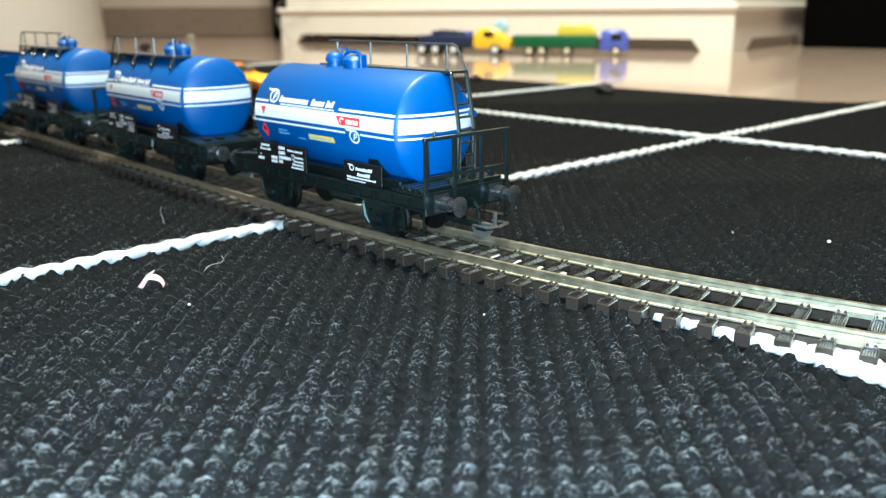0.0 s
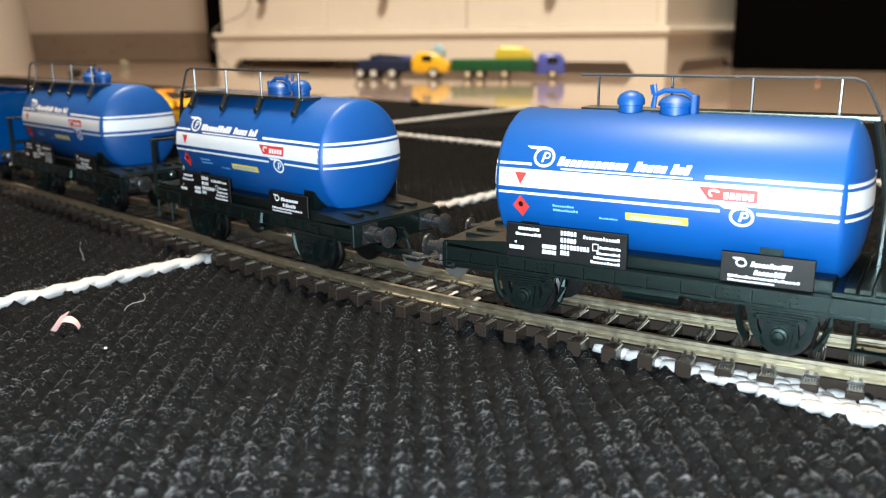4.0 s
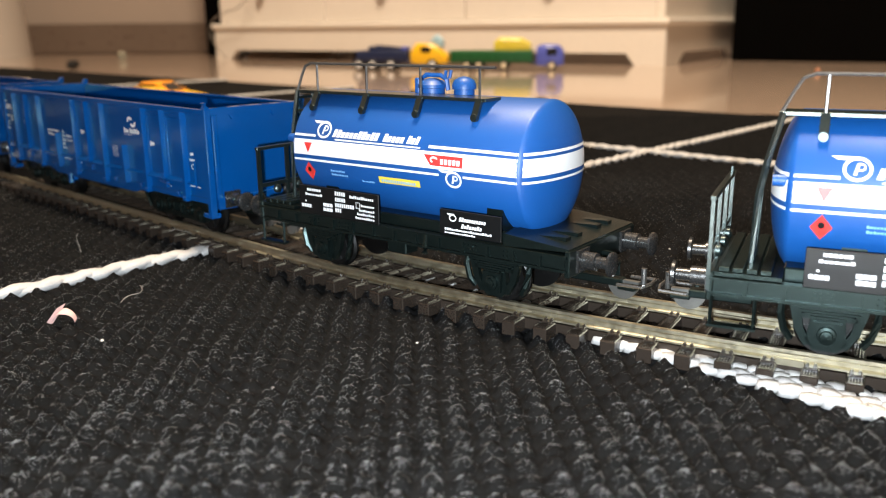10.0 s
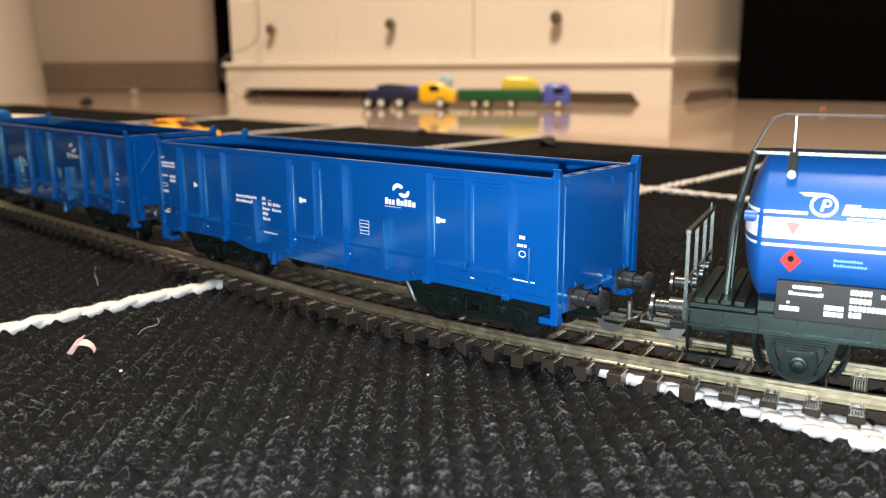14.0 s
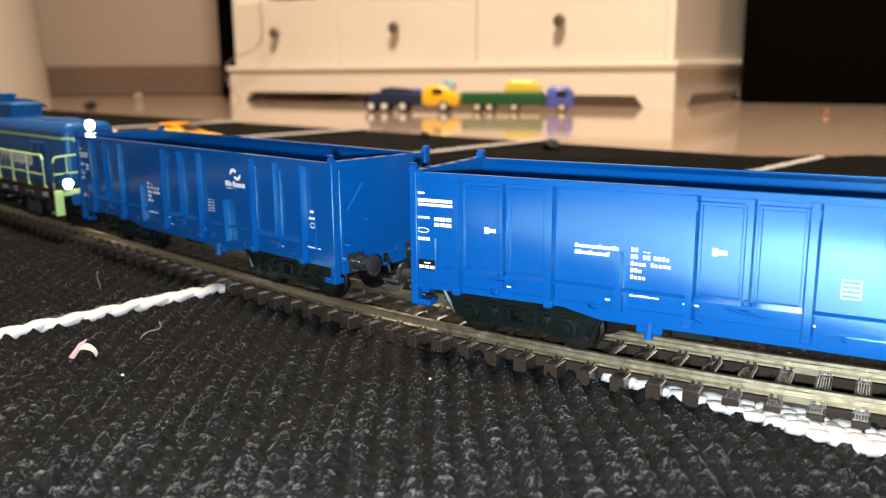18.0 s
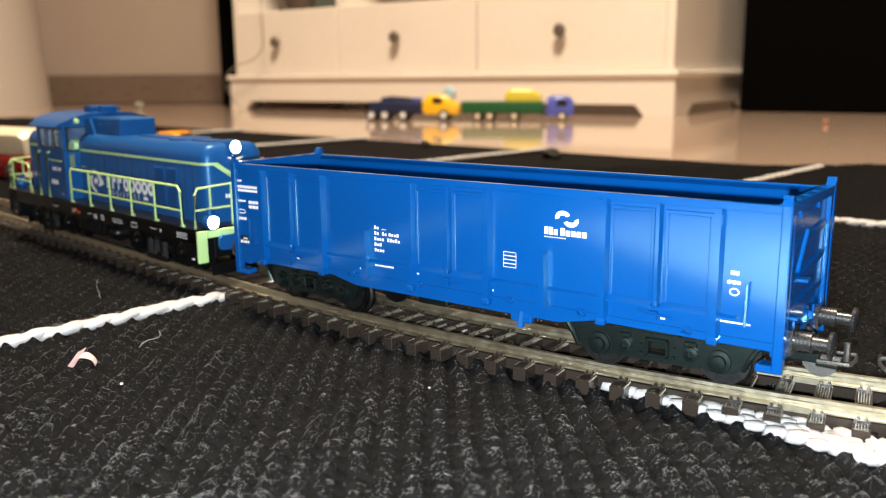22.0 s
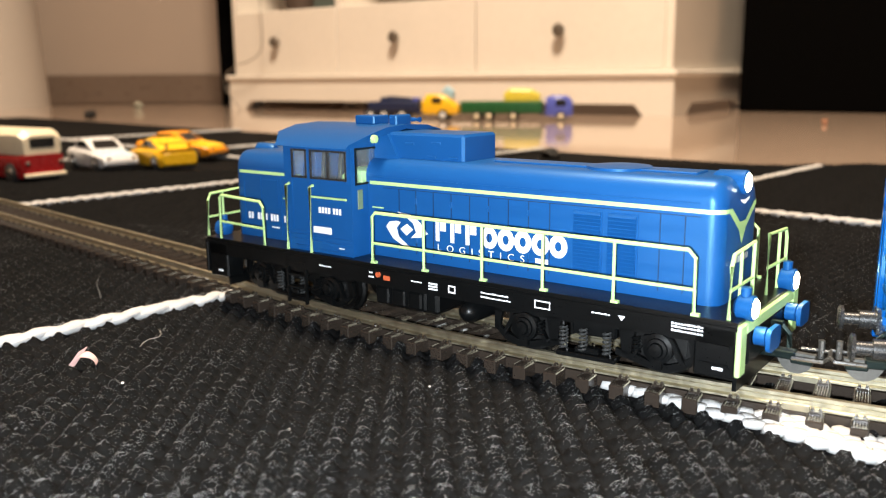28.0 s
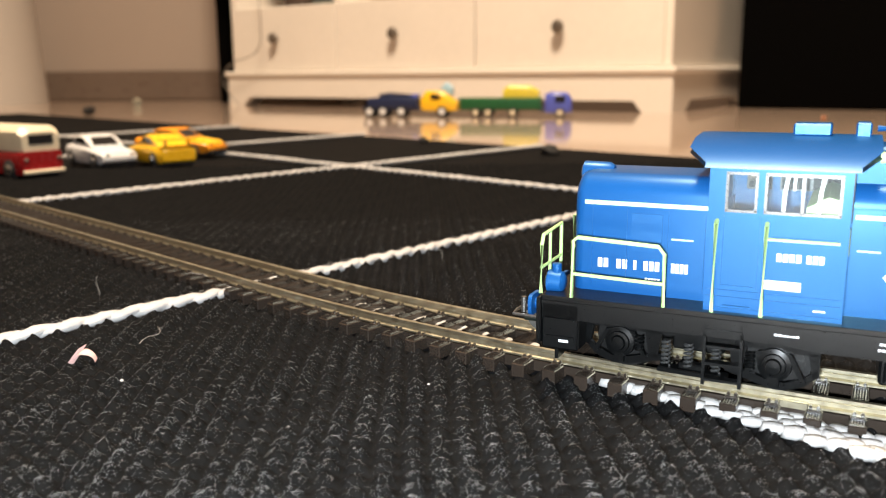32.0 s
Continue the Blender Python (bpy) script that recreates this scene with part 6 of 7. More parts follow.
    # handrails
    for sy in (-1, 1):
        y = sy * (W - 0.0004)
        xs = (-0.0124, 0.0031, 0.0191, 0.0342, 0.0501, 0.0662)
        top, mid = 0.0322, 0.0252
        pipe_rail("side_handrail", [(xs[0], y, DECK), (xs[0], y, top - 0.0010), (xs[0] + 0.0010, y, top), (xs[-1] - 0.0014, y, top), (xs[-1], y, top - 0.0014), (xs[-1], y, DECK)], t)
        pipe_rail("side_midrail", [(xs[0], y, mid), (xs[-1], y, mid)], t, 0.00032)
        for x in xs[1:-1]:
            pipe_rail("rail_post", [(x, y, DECK), (x, y, top)], t, 0.00034)
        for x in xs:
            part("post_foot", B(x - 0.0004, x + 0.0012, y - 0.0004, y + 0.0004, DECK, DECK + 0.0005), LIME, t)
        xr = (-0.0687, -0.0509)
        pipe_rail("rear_handrail", [(xr[0], y, DECK), (xr[0], y, top - 0.0008), (xr[0] + 0.0010, y, top), (xr[1] - 0.0012, y, top - 0.0006), (xr[1], y, top - 0.0020), (xr[1], y, DECK)], t)
        pipe_rail("rear_midrail", [(xr[0], y, mid), (xr[1], y, mid - 0.0004)], t, 0.00032)
        for x in (-0.0421, -0.0335):
            pipe_rail("cab_grab_rail", [(x, sy * (CW + 0.0012), 0.0195), (x, sy * (CW + 0.0012), 0.0365), (x, sy * CW, 0.0368)], t, 0.00042)
        for x, sx in ((0.0724, 1), (-0.0754, -1)):
            y1, y0 = sy * 0.0172, sy * 0.0046
            pipe_rail("end_handrail", [(x, y1, DECK), (x, y1 * 0.985, 0.0300), (x, y1 * 0.93, 0.0318), (x, y0, 0.0324), (x, y0, DECK)], t)
            pipe_rail("end_midrail", [(x, y1 * 0.99, 0.0256), (x, y0, 0.0258)], t, 0.00032)
            pipe_rail("rail_post", [(x, sy * 0.0118, DECK), (x, sy * 0.0118, 0.0321)], t, 0.00034)
    # under the frame: tanks, battery boxes, ladder steps below the cab door
    part("fuel_tank", box(box(bmesh.new(), -0.0122, 0.0046, -0.0150, 0.0150, 0.0100, 0.0158, bevel=0.0008), -0.0138, 0.0018, -0.0160, 0.0160, 0.0106, 0.0154, bevel=0.0005), LOCOBLACK, t)
    for k in range(3):
        part("battery_box", B(-0.0130 + k * 0.0050, -0.0090 + k * 0.0050, -0.0168, -0.0156, 0.0110, 0.0150, bevel=0.0004), LOCOBLACK, t)
    part("air_tank", lathe(bmesh.new(), [(-0.0165, 0.0006), (-0.0158, 0.0018), (-0.0140, 0.0026), (0.0140, 0.0026), (0.0158, 0.0018), (0.0165, 0.0006)], (0.0130, 0, 0.0122), "Y", 16), LOCOBLACK, t, smooth=True)
    for sy in (-1, 1):
        for x in (-0.0430, -0.0364):
            part("step_rail", B(x - 0.0003, x + 0.0003, *sorted((sy * (W - 0.0016), sy * (W - 0.0008))), 0.0070, 0.0196), LOCOBLACK, t)
        for z in (0.0078, 0.0108, 0.0140, 0.0170):
            part("cab_step", B(-0.0430, -0.0364, *sorted((sy * (W - 0.0024), sy * (W - 0.0006))), z, z + 0.0005), LOCOBLACK, t)
    for x in (-0.0445, 0.0413):
        PIVOTS.append((loco_bogie(t, x), x))
    return t


# ---- the train ----
TRAIN = []


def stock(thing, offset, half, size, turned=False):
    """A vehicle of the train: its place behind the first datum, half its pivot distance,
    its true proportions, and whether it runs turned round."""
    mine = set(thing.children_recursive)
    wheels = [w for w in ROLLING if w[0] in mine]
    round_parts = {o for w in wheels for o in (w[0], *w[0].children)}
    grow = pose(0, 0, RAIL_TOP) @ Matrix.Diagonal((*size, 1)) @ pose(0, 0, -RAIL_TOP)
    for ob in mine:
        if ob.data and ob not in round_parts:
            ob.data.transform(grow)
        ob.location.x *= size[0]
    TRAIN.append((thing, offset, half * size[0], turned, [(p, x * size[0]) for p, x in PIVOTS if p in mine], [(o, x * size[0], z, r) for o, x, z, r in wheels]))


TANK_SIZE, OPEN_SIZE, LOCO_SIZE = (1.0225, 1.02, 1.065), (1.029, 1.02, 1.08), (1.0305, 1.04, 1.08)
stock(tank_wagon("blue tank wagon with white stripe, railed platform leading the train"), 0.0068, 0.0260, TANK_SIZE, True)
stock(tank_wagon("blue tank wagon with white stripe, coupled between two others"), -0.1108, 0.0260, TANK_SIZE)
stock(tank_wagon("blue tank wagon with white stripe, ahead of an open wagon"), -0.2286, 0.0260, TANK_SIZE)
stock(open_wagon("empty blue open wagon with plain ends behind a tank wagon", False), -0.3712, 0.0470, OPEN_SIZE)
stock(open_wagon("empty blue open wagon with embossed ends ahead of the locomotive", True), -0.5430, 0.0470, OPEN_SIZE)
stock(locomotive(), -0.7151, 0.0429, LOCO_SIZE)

# way run by the train, in millimetres, half second by half second
RUN = (0, 13.1, 28.8, 43.2, 58.3, 72.9, 87.1, 101.6, 116.2, 130.7, 145.2, 159.7, 174.1, 189.2, 203.3, 218.3, 233.3, 248.1, 263.3, 277.7, 291.4, 304.8,
       318.6, 333.0, 347.8, 362.8, 377.0, 391.0, 404.2, 418.0, 431.6, 445.1, 458.4, 471.8, 485.3, 498.8, 511.8, 524.9, 538.2, 551.6, 565.0, 578.5, 591.7,
       605.0, 618.3, 631.2, 644.4, 658.2, 671.8, 685.9, 700.2, 713.7, 727.1, 740.6, 754.1, 767.8, 781.7, 795.0, 808.6, 822.8, 837.1, 850.1, 863.8, 878.2, 892.5)


def run(t):
    k = min(int(2 * t), 63)
    a, b, c, d = (RUN[max(0, min(64, j))] for j in (k - 1, k, k + 1, k + 2))
    if k == 0:
        a = 2 * b - c
    if k == 63:
        d = 2 * c - b
    u = 2 * t - k
    return 0.0005 * (2 * b + (c - a) * u + (2 * a - 5 * b + 4 * c - d) * u * u + (3 * b - a - 3 * c + d) * u ** 3)


def stand(s, half):
    """The pose of a body whose two pivots ride on the track at s - half and s + half."""
    p, _ = rail_line(s - half)
    q, _ = rail_line(s + half)
    h = math.atan2(q.y - p.y, q.x - p.x)
    return (p + q) / 2, h


def motions():
    for thing, offset, half, turned, pivots, rolling in TRAIN:
        rows = []
        turns = {p[0]: [] for p in pivots}
        for k in range(65):
            t = k * 0.5
            c, h = stand(run(t) + offset, half)
            rows.append((t, pose(c.x, c.y, 0, 0, 0, math.degrees(h) + (180 if turned else 0))))
            for ob, x in pivots:
                _, hb = rail_line(run(t) + offset + x)
                turns[ob].append((t, pose(x, 0, 0, 0, 0, math.degrees(hb - h))))
        walk(thing, rows)
        for ob, x in pivots:
            walk(ob, turns[ob])
        for ob, x, z, r in rolling:
            sign = -1 if turned else 1
            walk(ob, [(k * 0.25, pose(x, 0, z, 0, sign * math.degrees(run(k * 0.25) / r), 0)) for k in range(129)])


# ---- toy cars on the rug and toy lorries on the tiles ----
CARRED = material("toy_red", (0.28, 0.010, 0.012), 0.25, vary=0.06, grain=400)
CARCREAM = material("toy_cream", (0.72, 0.62, 0.44), 0.3, vary=0.05, grain=400)
CARWHITE = material("toy_white", (0.66, 0.66, 0.66), 0.28, vary=0.05, grain=400)
CARPALE = material("toy_pale_blue", (0.50, 0.60, 0.66), 0.28, vary=0.05, grain=400)
CARYELLOW = material("toy_yellow", (0.80, 0.46, 0.010), 0.28, vary=0.05, grain=400)
CARORANGE = material("toy_orange", (0.78, 0.29, 0.012), 0.28, vary=0.05, grain=400)
DARKGLASS = material("toy_glass", (0.012, 0.012, 0.013), 0.12, vary=0.1, grain=300)
RUBBER = material("toy_tyre", (0.014, 0.014, 0.014), 0.7, vary=0.2, grain=600)
CHROME = material("toy_chrome", (0.75, 0.75, 0.76), 0.18, 1.0, vary=0.05, grain=500)
NAVY = material("toy_navy", (0.010, 0.018, 0.060), 0.35, vary=0.1, grain=300)
GREEN = material("toy_green", (0.008, 0.085, 0.022), 0.35, vary=0.1, grain=300)
LEMON = material("toy_lemon", (0.62, 0.52, 0.04), 0.35, vary=0.1, grain=300)
BLUE = material("toy_blue", (0.075, 0.095, 0.42), 0.35, vary=0.1, grain=300)
SKY = material("toy_sky_blue", (0.34, 0.52, 0.62), 0.35, vary=0.1, grain=300)


def toy_wheel(parent, x, y, z, r, w, hub, sy):
    bm = lathe(bmesh.new(), [(-w / 2, r * 0.85), (-w / 2 * 0.7, r), (w / 2 * 0.7, r), (w / 2, r * 0.85)], (0, 0, 0), "Y", 20)
    o = part("wheel", bm, RUBBER, parent, "black toy wheel", smooth=True)
    o.location = (x, y, z)
    part("hub", lathe(bmesh.new(), [(sy * w * 0.46, r * 0.62), (sy * w * 0.58, r * 0.58), (sy * w * 0.62, r * 0.15)], (0, 0, 0), "Y", 14), hub, o, "bright wheel hub", smooth=True)
    return o


def loft(sections):
    """A body through cross-sections (x, half width low, half width high, z low, z high)."""
    bm = bmesh.new()
    rings = []
    for x, w0, w1, z0, z1 in sections:
        r = (z1 - z0) * 0.22
        pts = [(w0 * 0.94, z0), (w0, z0 + r), (w0 * 0.98 + w1 * 0.02, z1 - r), (w1, z1 - r * 0.35), (w1 * 0.82, z1)]
        rings.append([bm.verts.new((x, y, z)) for y, z in pts + [(-y, z) for y, z in pts[::-1]]])
    for a, b in zip(rings, rings[1:]):
        n = len(a)
        for k in range(n):
            bm.faces.new((a[k], a[(k + 1) % n], b[(k + 1) % n], b[k]))
    bm.faces.new(rings[0])
    bm.faces.new(rings[-1][::-1])
    bmesh.ops.recalc_face_normals(bm, faces=bm.faces)
    return bm


def toy_car(label, m, paint, nose_paint, length=0.066, width=0.028, spoiler=False):
    t = empty("toy_car", label, "toy car", "toy cars on the rug")
    t.matrix_world = m
    L, w = length / 2, width / 2
    part("body", loft([(-L, w * 0.86, w * 0.80, 0.0055, 0.0125), (-L * 0.93, w * 0.97, w * 0.88, 0.0038, 0.0150), (-L * 0.5, w, w * 0.90, 0.0034, 0.0160), (L * 0.25, w, w * 0.90, 0.0034, 0.0150), (L * 0.80, w * 0.97, w * 0.85, 0.0036, 0.0128), (L * 0.97, w * 0.86, w * 0.72, 0.0048, 0.0105), (L, w * 0.74, w * 0.62, 0.0058, 0.0090)]), paint, t, smooth=True)
    cab = part("cabin", loft([(-L * 0.72, w * 0.80, w * 0.62, 0.0140, 0.0158), (-L * 0.42, w * 0.86, w * 0.66, 0.0140, 0.0222), (L * 0.00, w * 0.86, w * 0.66, 0.0140, 0.0226), (L * 0.36, w * 0.84, w * 0.72, 0.0140, 0.0152)]), paint, t, smooth=True)
    bm = prism(bmesh.new(), [(-w * 0.66, 0.0158), (w * 0.66, 0.0158), (w * 0.56, 0.0212), (-w * 0.56, 0.0212)], 0, 0.0006, "X")
    for v in bm.verts:
        v.co.x += L * 0.345 - (v.co.z - 0.0152) * (L * 0.36 / 0.0074)
    part("windscreen", bm, DARKGLASS, cab, "dark windscreen")
    for sy in (-1, 1):
        bm = prism(bmesh.new(), [(-L * 0.48, 0.0165), (L * 0.16, 0.0165), (-L * 0.02, 0.0210), (-L * 0.36, 0.0210)], *sorted((sy * w * 0.74, sy * w * 0.86)))
        part("side_window", bm, DARKGLASS, cab, "dark side window")
        part("headlamp", lathe(bmesh.new(), [(0, 0.0022), (0.0010, 0.0020), (0.0014, 0.0005)], (L * 0.955, sy * w * 0.62, 0.0088), "X", 12), CHROME, t, smooth=True)
    part("bonnet", loft([(L * 0.40, w * 0.80, w * 0.74, 0.0120, 0.0150), (L * 0.84, w * 0.76, w * 0.64, 0.0100, 0.0130), (L * 0.95, w * 0.66, w * 0.52, 0.0090, 0.0114)]), nose_paint, t, smooth=True)
    part("front_bumper", B(L * 0.93, L * 1.02, -w * 0.86, w * 0.86, 0.0034, 0.0056, bevel=0.0006), DARKGLASS if not spoiler else paint, t)
    part("chassis", B(-L * 0.92, L * 0.92, -w * 0.80, w * 0.80, 0.0022, 0.0040), RUBBER, t)
    if spoiler:
        bm = box(bmesh.new(), -L * 1.02, -L * 0.80, -w * 0.92, w * 0.92, 0.0196, 0.0206, bevel=0.0002)
        for y in (-w * 0.6, w * 0.6):
            box(bm, -L * 0.95, -L * 0.86, y - 0.0006, y + 0.0006, 0.0145, 0.0198)
        part("spoiler", bm, paint, t)
    for x in (-L * 0.60, L * 0.60):
        for sy in (-1, 1):
            toy_wheel(t, x, sy * w * 0.90, 0.0056, 0.0056, 0.0042, CHROME, sy)
    return t


def toy_bus(m):
    t = empty("toy_bus", "red and cream toy van with small windows on the rug", "toy van")
    t.matrix_world = m
    L, w = 0.036, 0.0145
    part("lower_body", loft([(-L, w * 0.88, w * 0.90, 0.0050, 0.0180), (-L * 0.94, w, w * 0.97, 0.0036, 0.0180), (L * 0.94, w, w * 0.97, 0.0036, 0.0180), (L, w * 0.88, w * 0.90, 0.0050, 0.0180)]), CARRED, t, "dark red lower body", smooth=True)
    up = part("upper_body", loft([(-L * 0.985, w * 0.86, w * 0.62, 0.0180, 0.0300), (-L * 0.88, w * 0.95, w * 0.78, 0.0180, 0.0336), (L * 0.88, w * 0.95, w * 0.78, 0.0180, 0.0336), (L * 0.97, w * 0.86, w * 0.62, 0.0180, 0.0305)]), CARCREAM, t, "cream upper body", smooth=True)
    for sx in (-1, 1):
        part("end_window", B(*sorted((sx * L * 0.93, sx * L * 0.992)), -w * 0.60, w * 0.60, 0.0218, 0.0286, bevel=0.0006), DARKGLASS, up, "dark end window")
        part("bumper", B(*sorted((sx * L * 0.98, sx * L * 1.05)), -w * 0.96, w * 0.96, 0.0040, 0.0064, bevel=0.0006), CARCREAM, t)
        for sy in (-1, 1):
            part("tail_lamp", lathe(bmesh.new(), [(sx * L * 0.96, 0.0017), (sx * L * 1.012, 0.0015), (sx * L * 1.02, 0.0004)], (0, sy * w * 0.76, 0.0128), "X", 12), CHROME, t, smooth=True)
    for sy in (-1, 1):
        for k in range(5):
            x = -L * 0.80 + k * 0.0122
            part("side_window", B(x, x + 0.0096, *sorted((sy * w * 0.80, sy * w * 0.945)), 0.0222, 0.0286, bevel=0.0004), DARKGLASS, up, "dark side window")
        for x in (-L * 0.60, L * 0.60):
            toy_wheel(t, x, sy * w * 0.92, 0.0064, 0.0064, 0.0044, CHROME, sy)
    return t


BIG = Matrix.Scale(1.067, 4)
toy_bus(pose(-0.301, 0.592, -0.001, 0, 0, 146) @ BIG)
toy_car("white toy car with a pale blue bonnet on the rug", pose(-0.264, 0.656, -0.001, 0, 0, -46) @ BIG, CARWHITE, CARPALE)
toy_car("bright yellow toy sports car with a rear spoiler", pose(-0.2195, 0.660, -0.001, 0, 0, 131) @ BIG, CARYELLOW, CARYELLOW, spoiler=True)
toy_car("orange yellow toy car standing behind a yellow one", pose(-0.226, 0.736, -0.001, 0, 0, -20) @ BIG, CARORANGE, CARYELLOW, 0.072, 0.030)


def toy_lorry_tow(m):
    t = empty("toy_lorry", "toy tow lorry with yellow cab and navy rear on the tiles", "toy lorry", "toy lorries on the tiles")
    t.matrix_world = m
    part("chassis", B(-0.078, 0.070, -0.013, 0.013, 0.010, 0.015, bevel=0.001), NAVY, t, "dark navy chassis")
    part("cargo_bed", loft([(-0.070, 0.015, 0.014, 0.014, 0.030), (-0.030, 0.016, 0.015, 0.014, 0.032), (0.012, 0.016, 0.015, 0.014, 0.030)]), NAVY, t, "dark navy bed")
    part("crane_block", B(-0.052, -0.032, -0.010, 0.010, 0.031, 0.037, bevel=0.002), NAVY, t)
    part("crane_arm", tube(bmesh.new(), [(-0.041, 0, 0.036), (-0.016, 0, 0.034), (0.004, 0, 0.032)], 0.0030, 8), NAVY, t)
    part("rear_light_box", B(0.002, 0.012, -0.012, 0.012, 0.030, 0.036, bevel=0.001), BLUE, t)
    c = part("cab", loft([(0.018, 0.015, 0.013, 0.012, 0.030), (0.026, 0.016, 0.014, 0.010, 0.041), (0.054, 0.016, 0.014, 0.010, 0.040), (0.070, 0.015, 0.013, 0.010, 0.028), (0.076, 0.014, 0.012, 0.011, 0.022)]), CARYELLOW, t, "yellow cab", smooth=True)
    part("cab_window", B(0.034, 0.050, -0.0166, -0.0150, 0.027, 0.036, bevel=0.0004), DARKGLASS, c)
    part("beacon", loft([(0.050, 0.008, 0.006, 0.036, 0.048), (0.058, 0.009, 0.007, 0.036, 0.054), (0.068, 0.008, 0.006, 0.034, 0.046)]), SKY, t, "pale blue roof piece", smooth=True)
    for x in (-0.066, -0.044, -0.014, 0.052):
        for sy in (-1, 1):
            toy_wheel(t, x, sy * 0.0150, 0.0085, 0.0085, 0.0060, CARWHITE, sy)
    return t


def toy_lorry_trailer(m):
    t = empty("toy_lorry", "toy lorry with blue cab, green trailer and yellow load", "toy lorry", "toy lorries on the tiles")
    t.matrix_world = m
    part("trailer", loft([(-0.092, 0.015, 0.014, 0.012, 0.031), (0.040, 0.015, 0.014, 0.012, 0.031)]), GREEN, t, "dark green trailer")
    for k in range(9):
        x = -0.086 + k * 0.015
        part("trailer_rib", B(x, x + 0.003, -0.0160, -0.0148, 0.013, 0.030, bevel=0.0003), GREEN, t)
    part("load", loft([(-0.022, 0.011, 0.009, 0.031, 0.044), (-0.012, 0.012, 0.010, 0.031, 0.051), (0.020, 0.012, 0.010, 0.031, 0.050), (0.036, 0.011, 0.009, 0.031, 0.042)]), LEMON, t, "yellow load")
    c = part("cab", loft([(0.046, 0.015, 0.013, 0.008, 0.036), (0.054, 0.016, 0.014, 0.007, 0.040), (0.080, 0.016, 0.014, 0.007, 0.039), (0.088, 0.015, 0.012, 0.008, 0.030)]), BLUE, t, "violet blue cab", smooth=True)
    part("windscreen", B(0.0835, 0.0862, -0.011, 0.011, 0.024, 0.034, bevel=0.0004), DARKGLASS, c)
    part("cab_window", B(0.062, 0.078, -0.0166, -0.0150, 0.023, 0.034, bevel=0.0004), DARKGLASS, c)
    part("coupling_frame", B(0.036, 0.060, -0.010, 0.010, 0.008, 0.013), NAVY, t)
    for x in (-0.066, -0.046, -0.006, 0.070):
        for sy in (-1, 1):
            toy_wheel(t, x, sy * 0.0145, 0.0072, 0.0072, 0.0060, CARCREAM, sy)
    return t


toy_lorry_tow(pose(-0.051, 1.508, FLOOR, 0, 0, -11) @ Matrix.Scale(1.1, 4))
toy_lorry_trailer(pose(0.132, 1.473, FLOOR, 0, 0, -11) @ Matrix.Scale(1.06, 4))


# ---- small things ----
PAPER = material("paper_scrap", (0.66, 0.42, 0.38), 0.6, vary=0.25, grain=900, big=300)
PAPERWHITE = material("paper_edge", (0.80, 0.76, 0.72), 0.6, vary=0.12, grain=900)
LINT = material("lint", (0.42, 0.40, 0.37), 0.7, vary=0.2, grain=500)
CRUMB = material("crumb", (0.007, 0.006, 0.0055), 0.8, vary=0.3, grain=500)


def shell(pts_a, pts_b, thick):
    """A thin curled sheet between two edges."""
    bm = bmesh.new()
    lo = [[bm.verts.new(p) for p in e] for e in (pts_a, pts_b)]
    hi = [[bm.verts.new((p[0], p[1], p[2] + thick)) for p in e] for e in (pts_a, pts_b)]
    n = len(pts_a)
    for k in range(n - 1):
        bm.faces.new((lo[0][k], lo[0][k + 1], lo[1][k + 1], lo[1][k]))
        bm.faces.new((hi[0][k], hi[1][k], hi[1][k + 1], hi[0][k + 1]))
        for e in (0, 1):
            bm.faces.new((lo[e][k], hi[e][k], hi[e][k + 1], lo[e][k + 1]))
    for k in (0, n - 1):
        bm.faces.new((lo[0][k], lo[1][k], hi[1][k], hi[0][k]))
    bmesh.ops.recalc_face_normals(bm, faces=bm.faces)
    return bm


def paper_scrap():
    t = empty("paper_scrap", "small curled pinkish paper scrap lying on the rug", "paper scrap")
    t.matrix_world = pose(-0.0851, 0.1900, 0.0, 0, 0, 8) @ Matrix.Scale(0.82, 4)
    a, b = [], []
    for k in range(11):
        u = k / 10
        ang = math.pi * (0.08 + 0.86 * u)
        a.append((0.0032 - 0.0032 * math.cos(ang) - 0.0030, -0.0012 + 0.0004 * math.sin(9 * u), 0.0034 * math.sin(ang)))
        b.append((0.0030 - 0.0028 * math.cos(ang) - 0.0024, 0.0016, 0.0004 + 0.0042 * math.sin(ang) * (1 - 0.3 * u)))
    part("curl", shell(a, b, 0.00022), PAPER, t, "pinkish curled paper", smooth=True)
    a = [(-0.0046 + 0.0007 * k, -0.0016 + 0.0002 * k, 0.0002 + 0.0009 * k) for k in range(6)]
    b = [(-0.0028 + 0.0007 * k, 0.0002 + 0.0003 * k, 0.0004 + 0.0010 * k) for k in range(6)]
    part("flap", shell(a, b, 0.0002), PAPER, t, "pale torn flap", smooth=True)
    return t


paper_scrap()


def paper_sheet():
    """Unseen pale sheet added below the lens for the glossy wagon sides to mirror."""
    tagged(part("paper_sheet", B(-0.16, 0.16, -0.14, 0.090, 0.0008, 0.0020, bevel=0.0003), PAPERWHITE), "unseen pale sheet added for the wagon sides to mirror", "card sheet")


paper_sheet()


def thread(label, pts, r=0.00007):
    tagged(part("lint_thread", tube(bmesh.new(), pts, r, 5), LINT, smooth=True), label, "lint", "threads of lint on the rug")


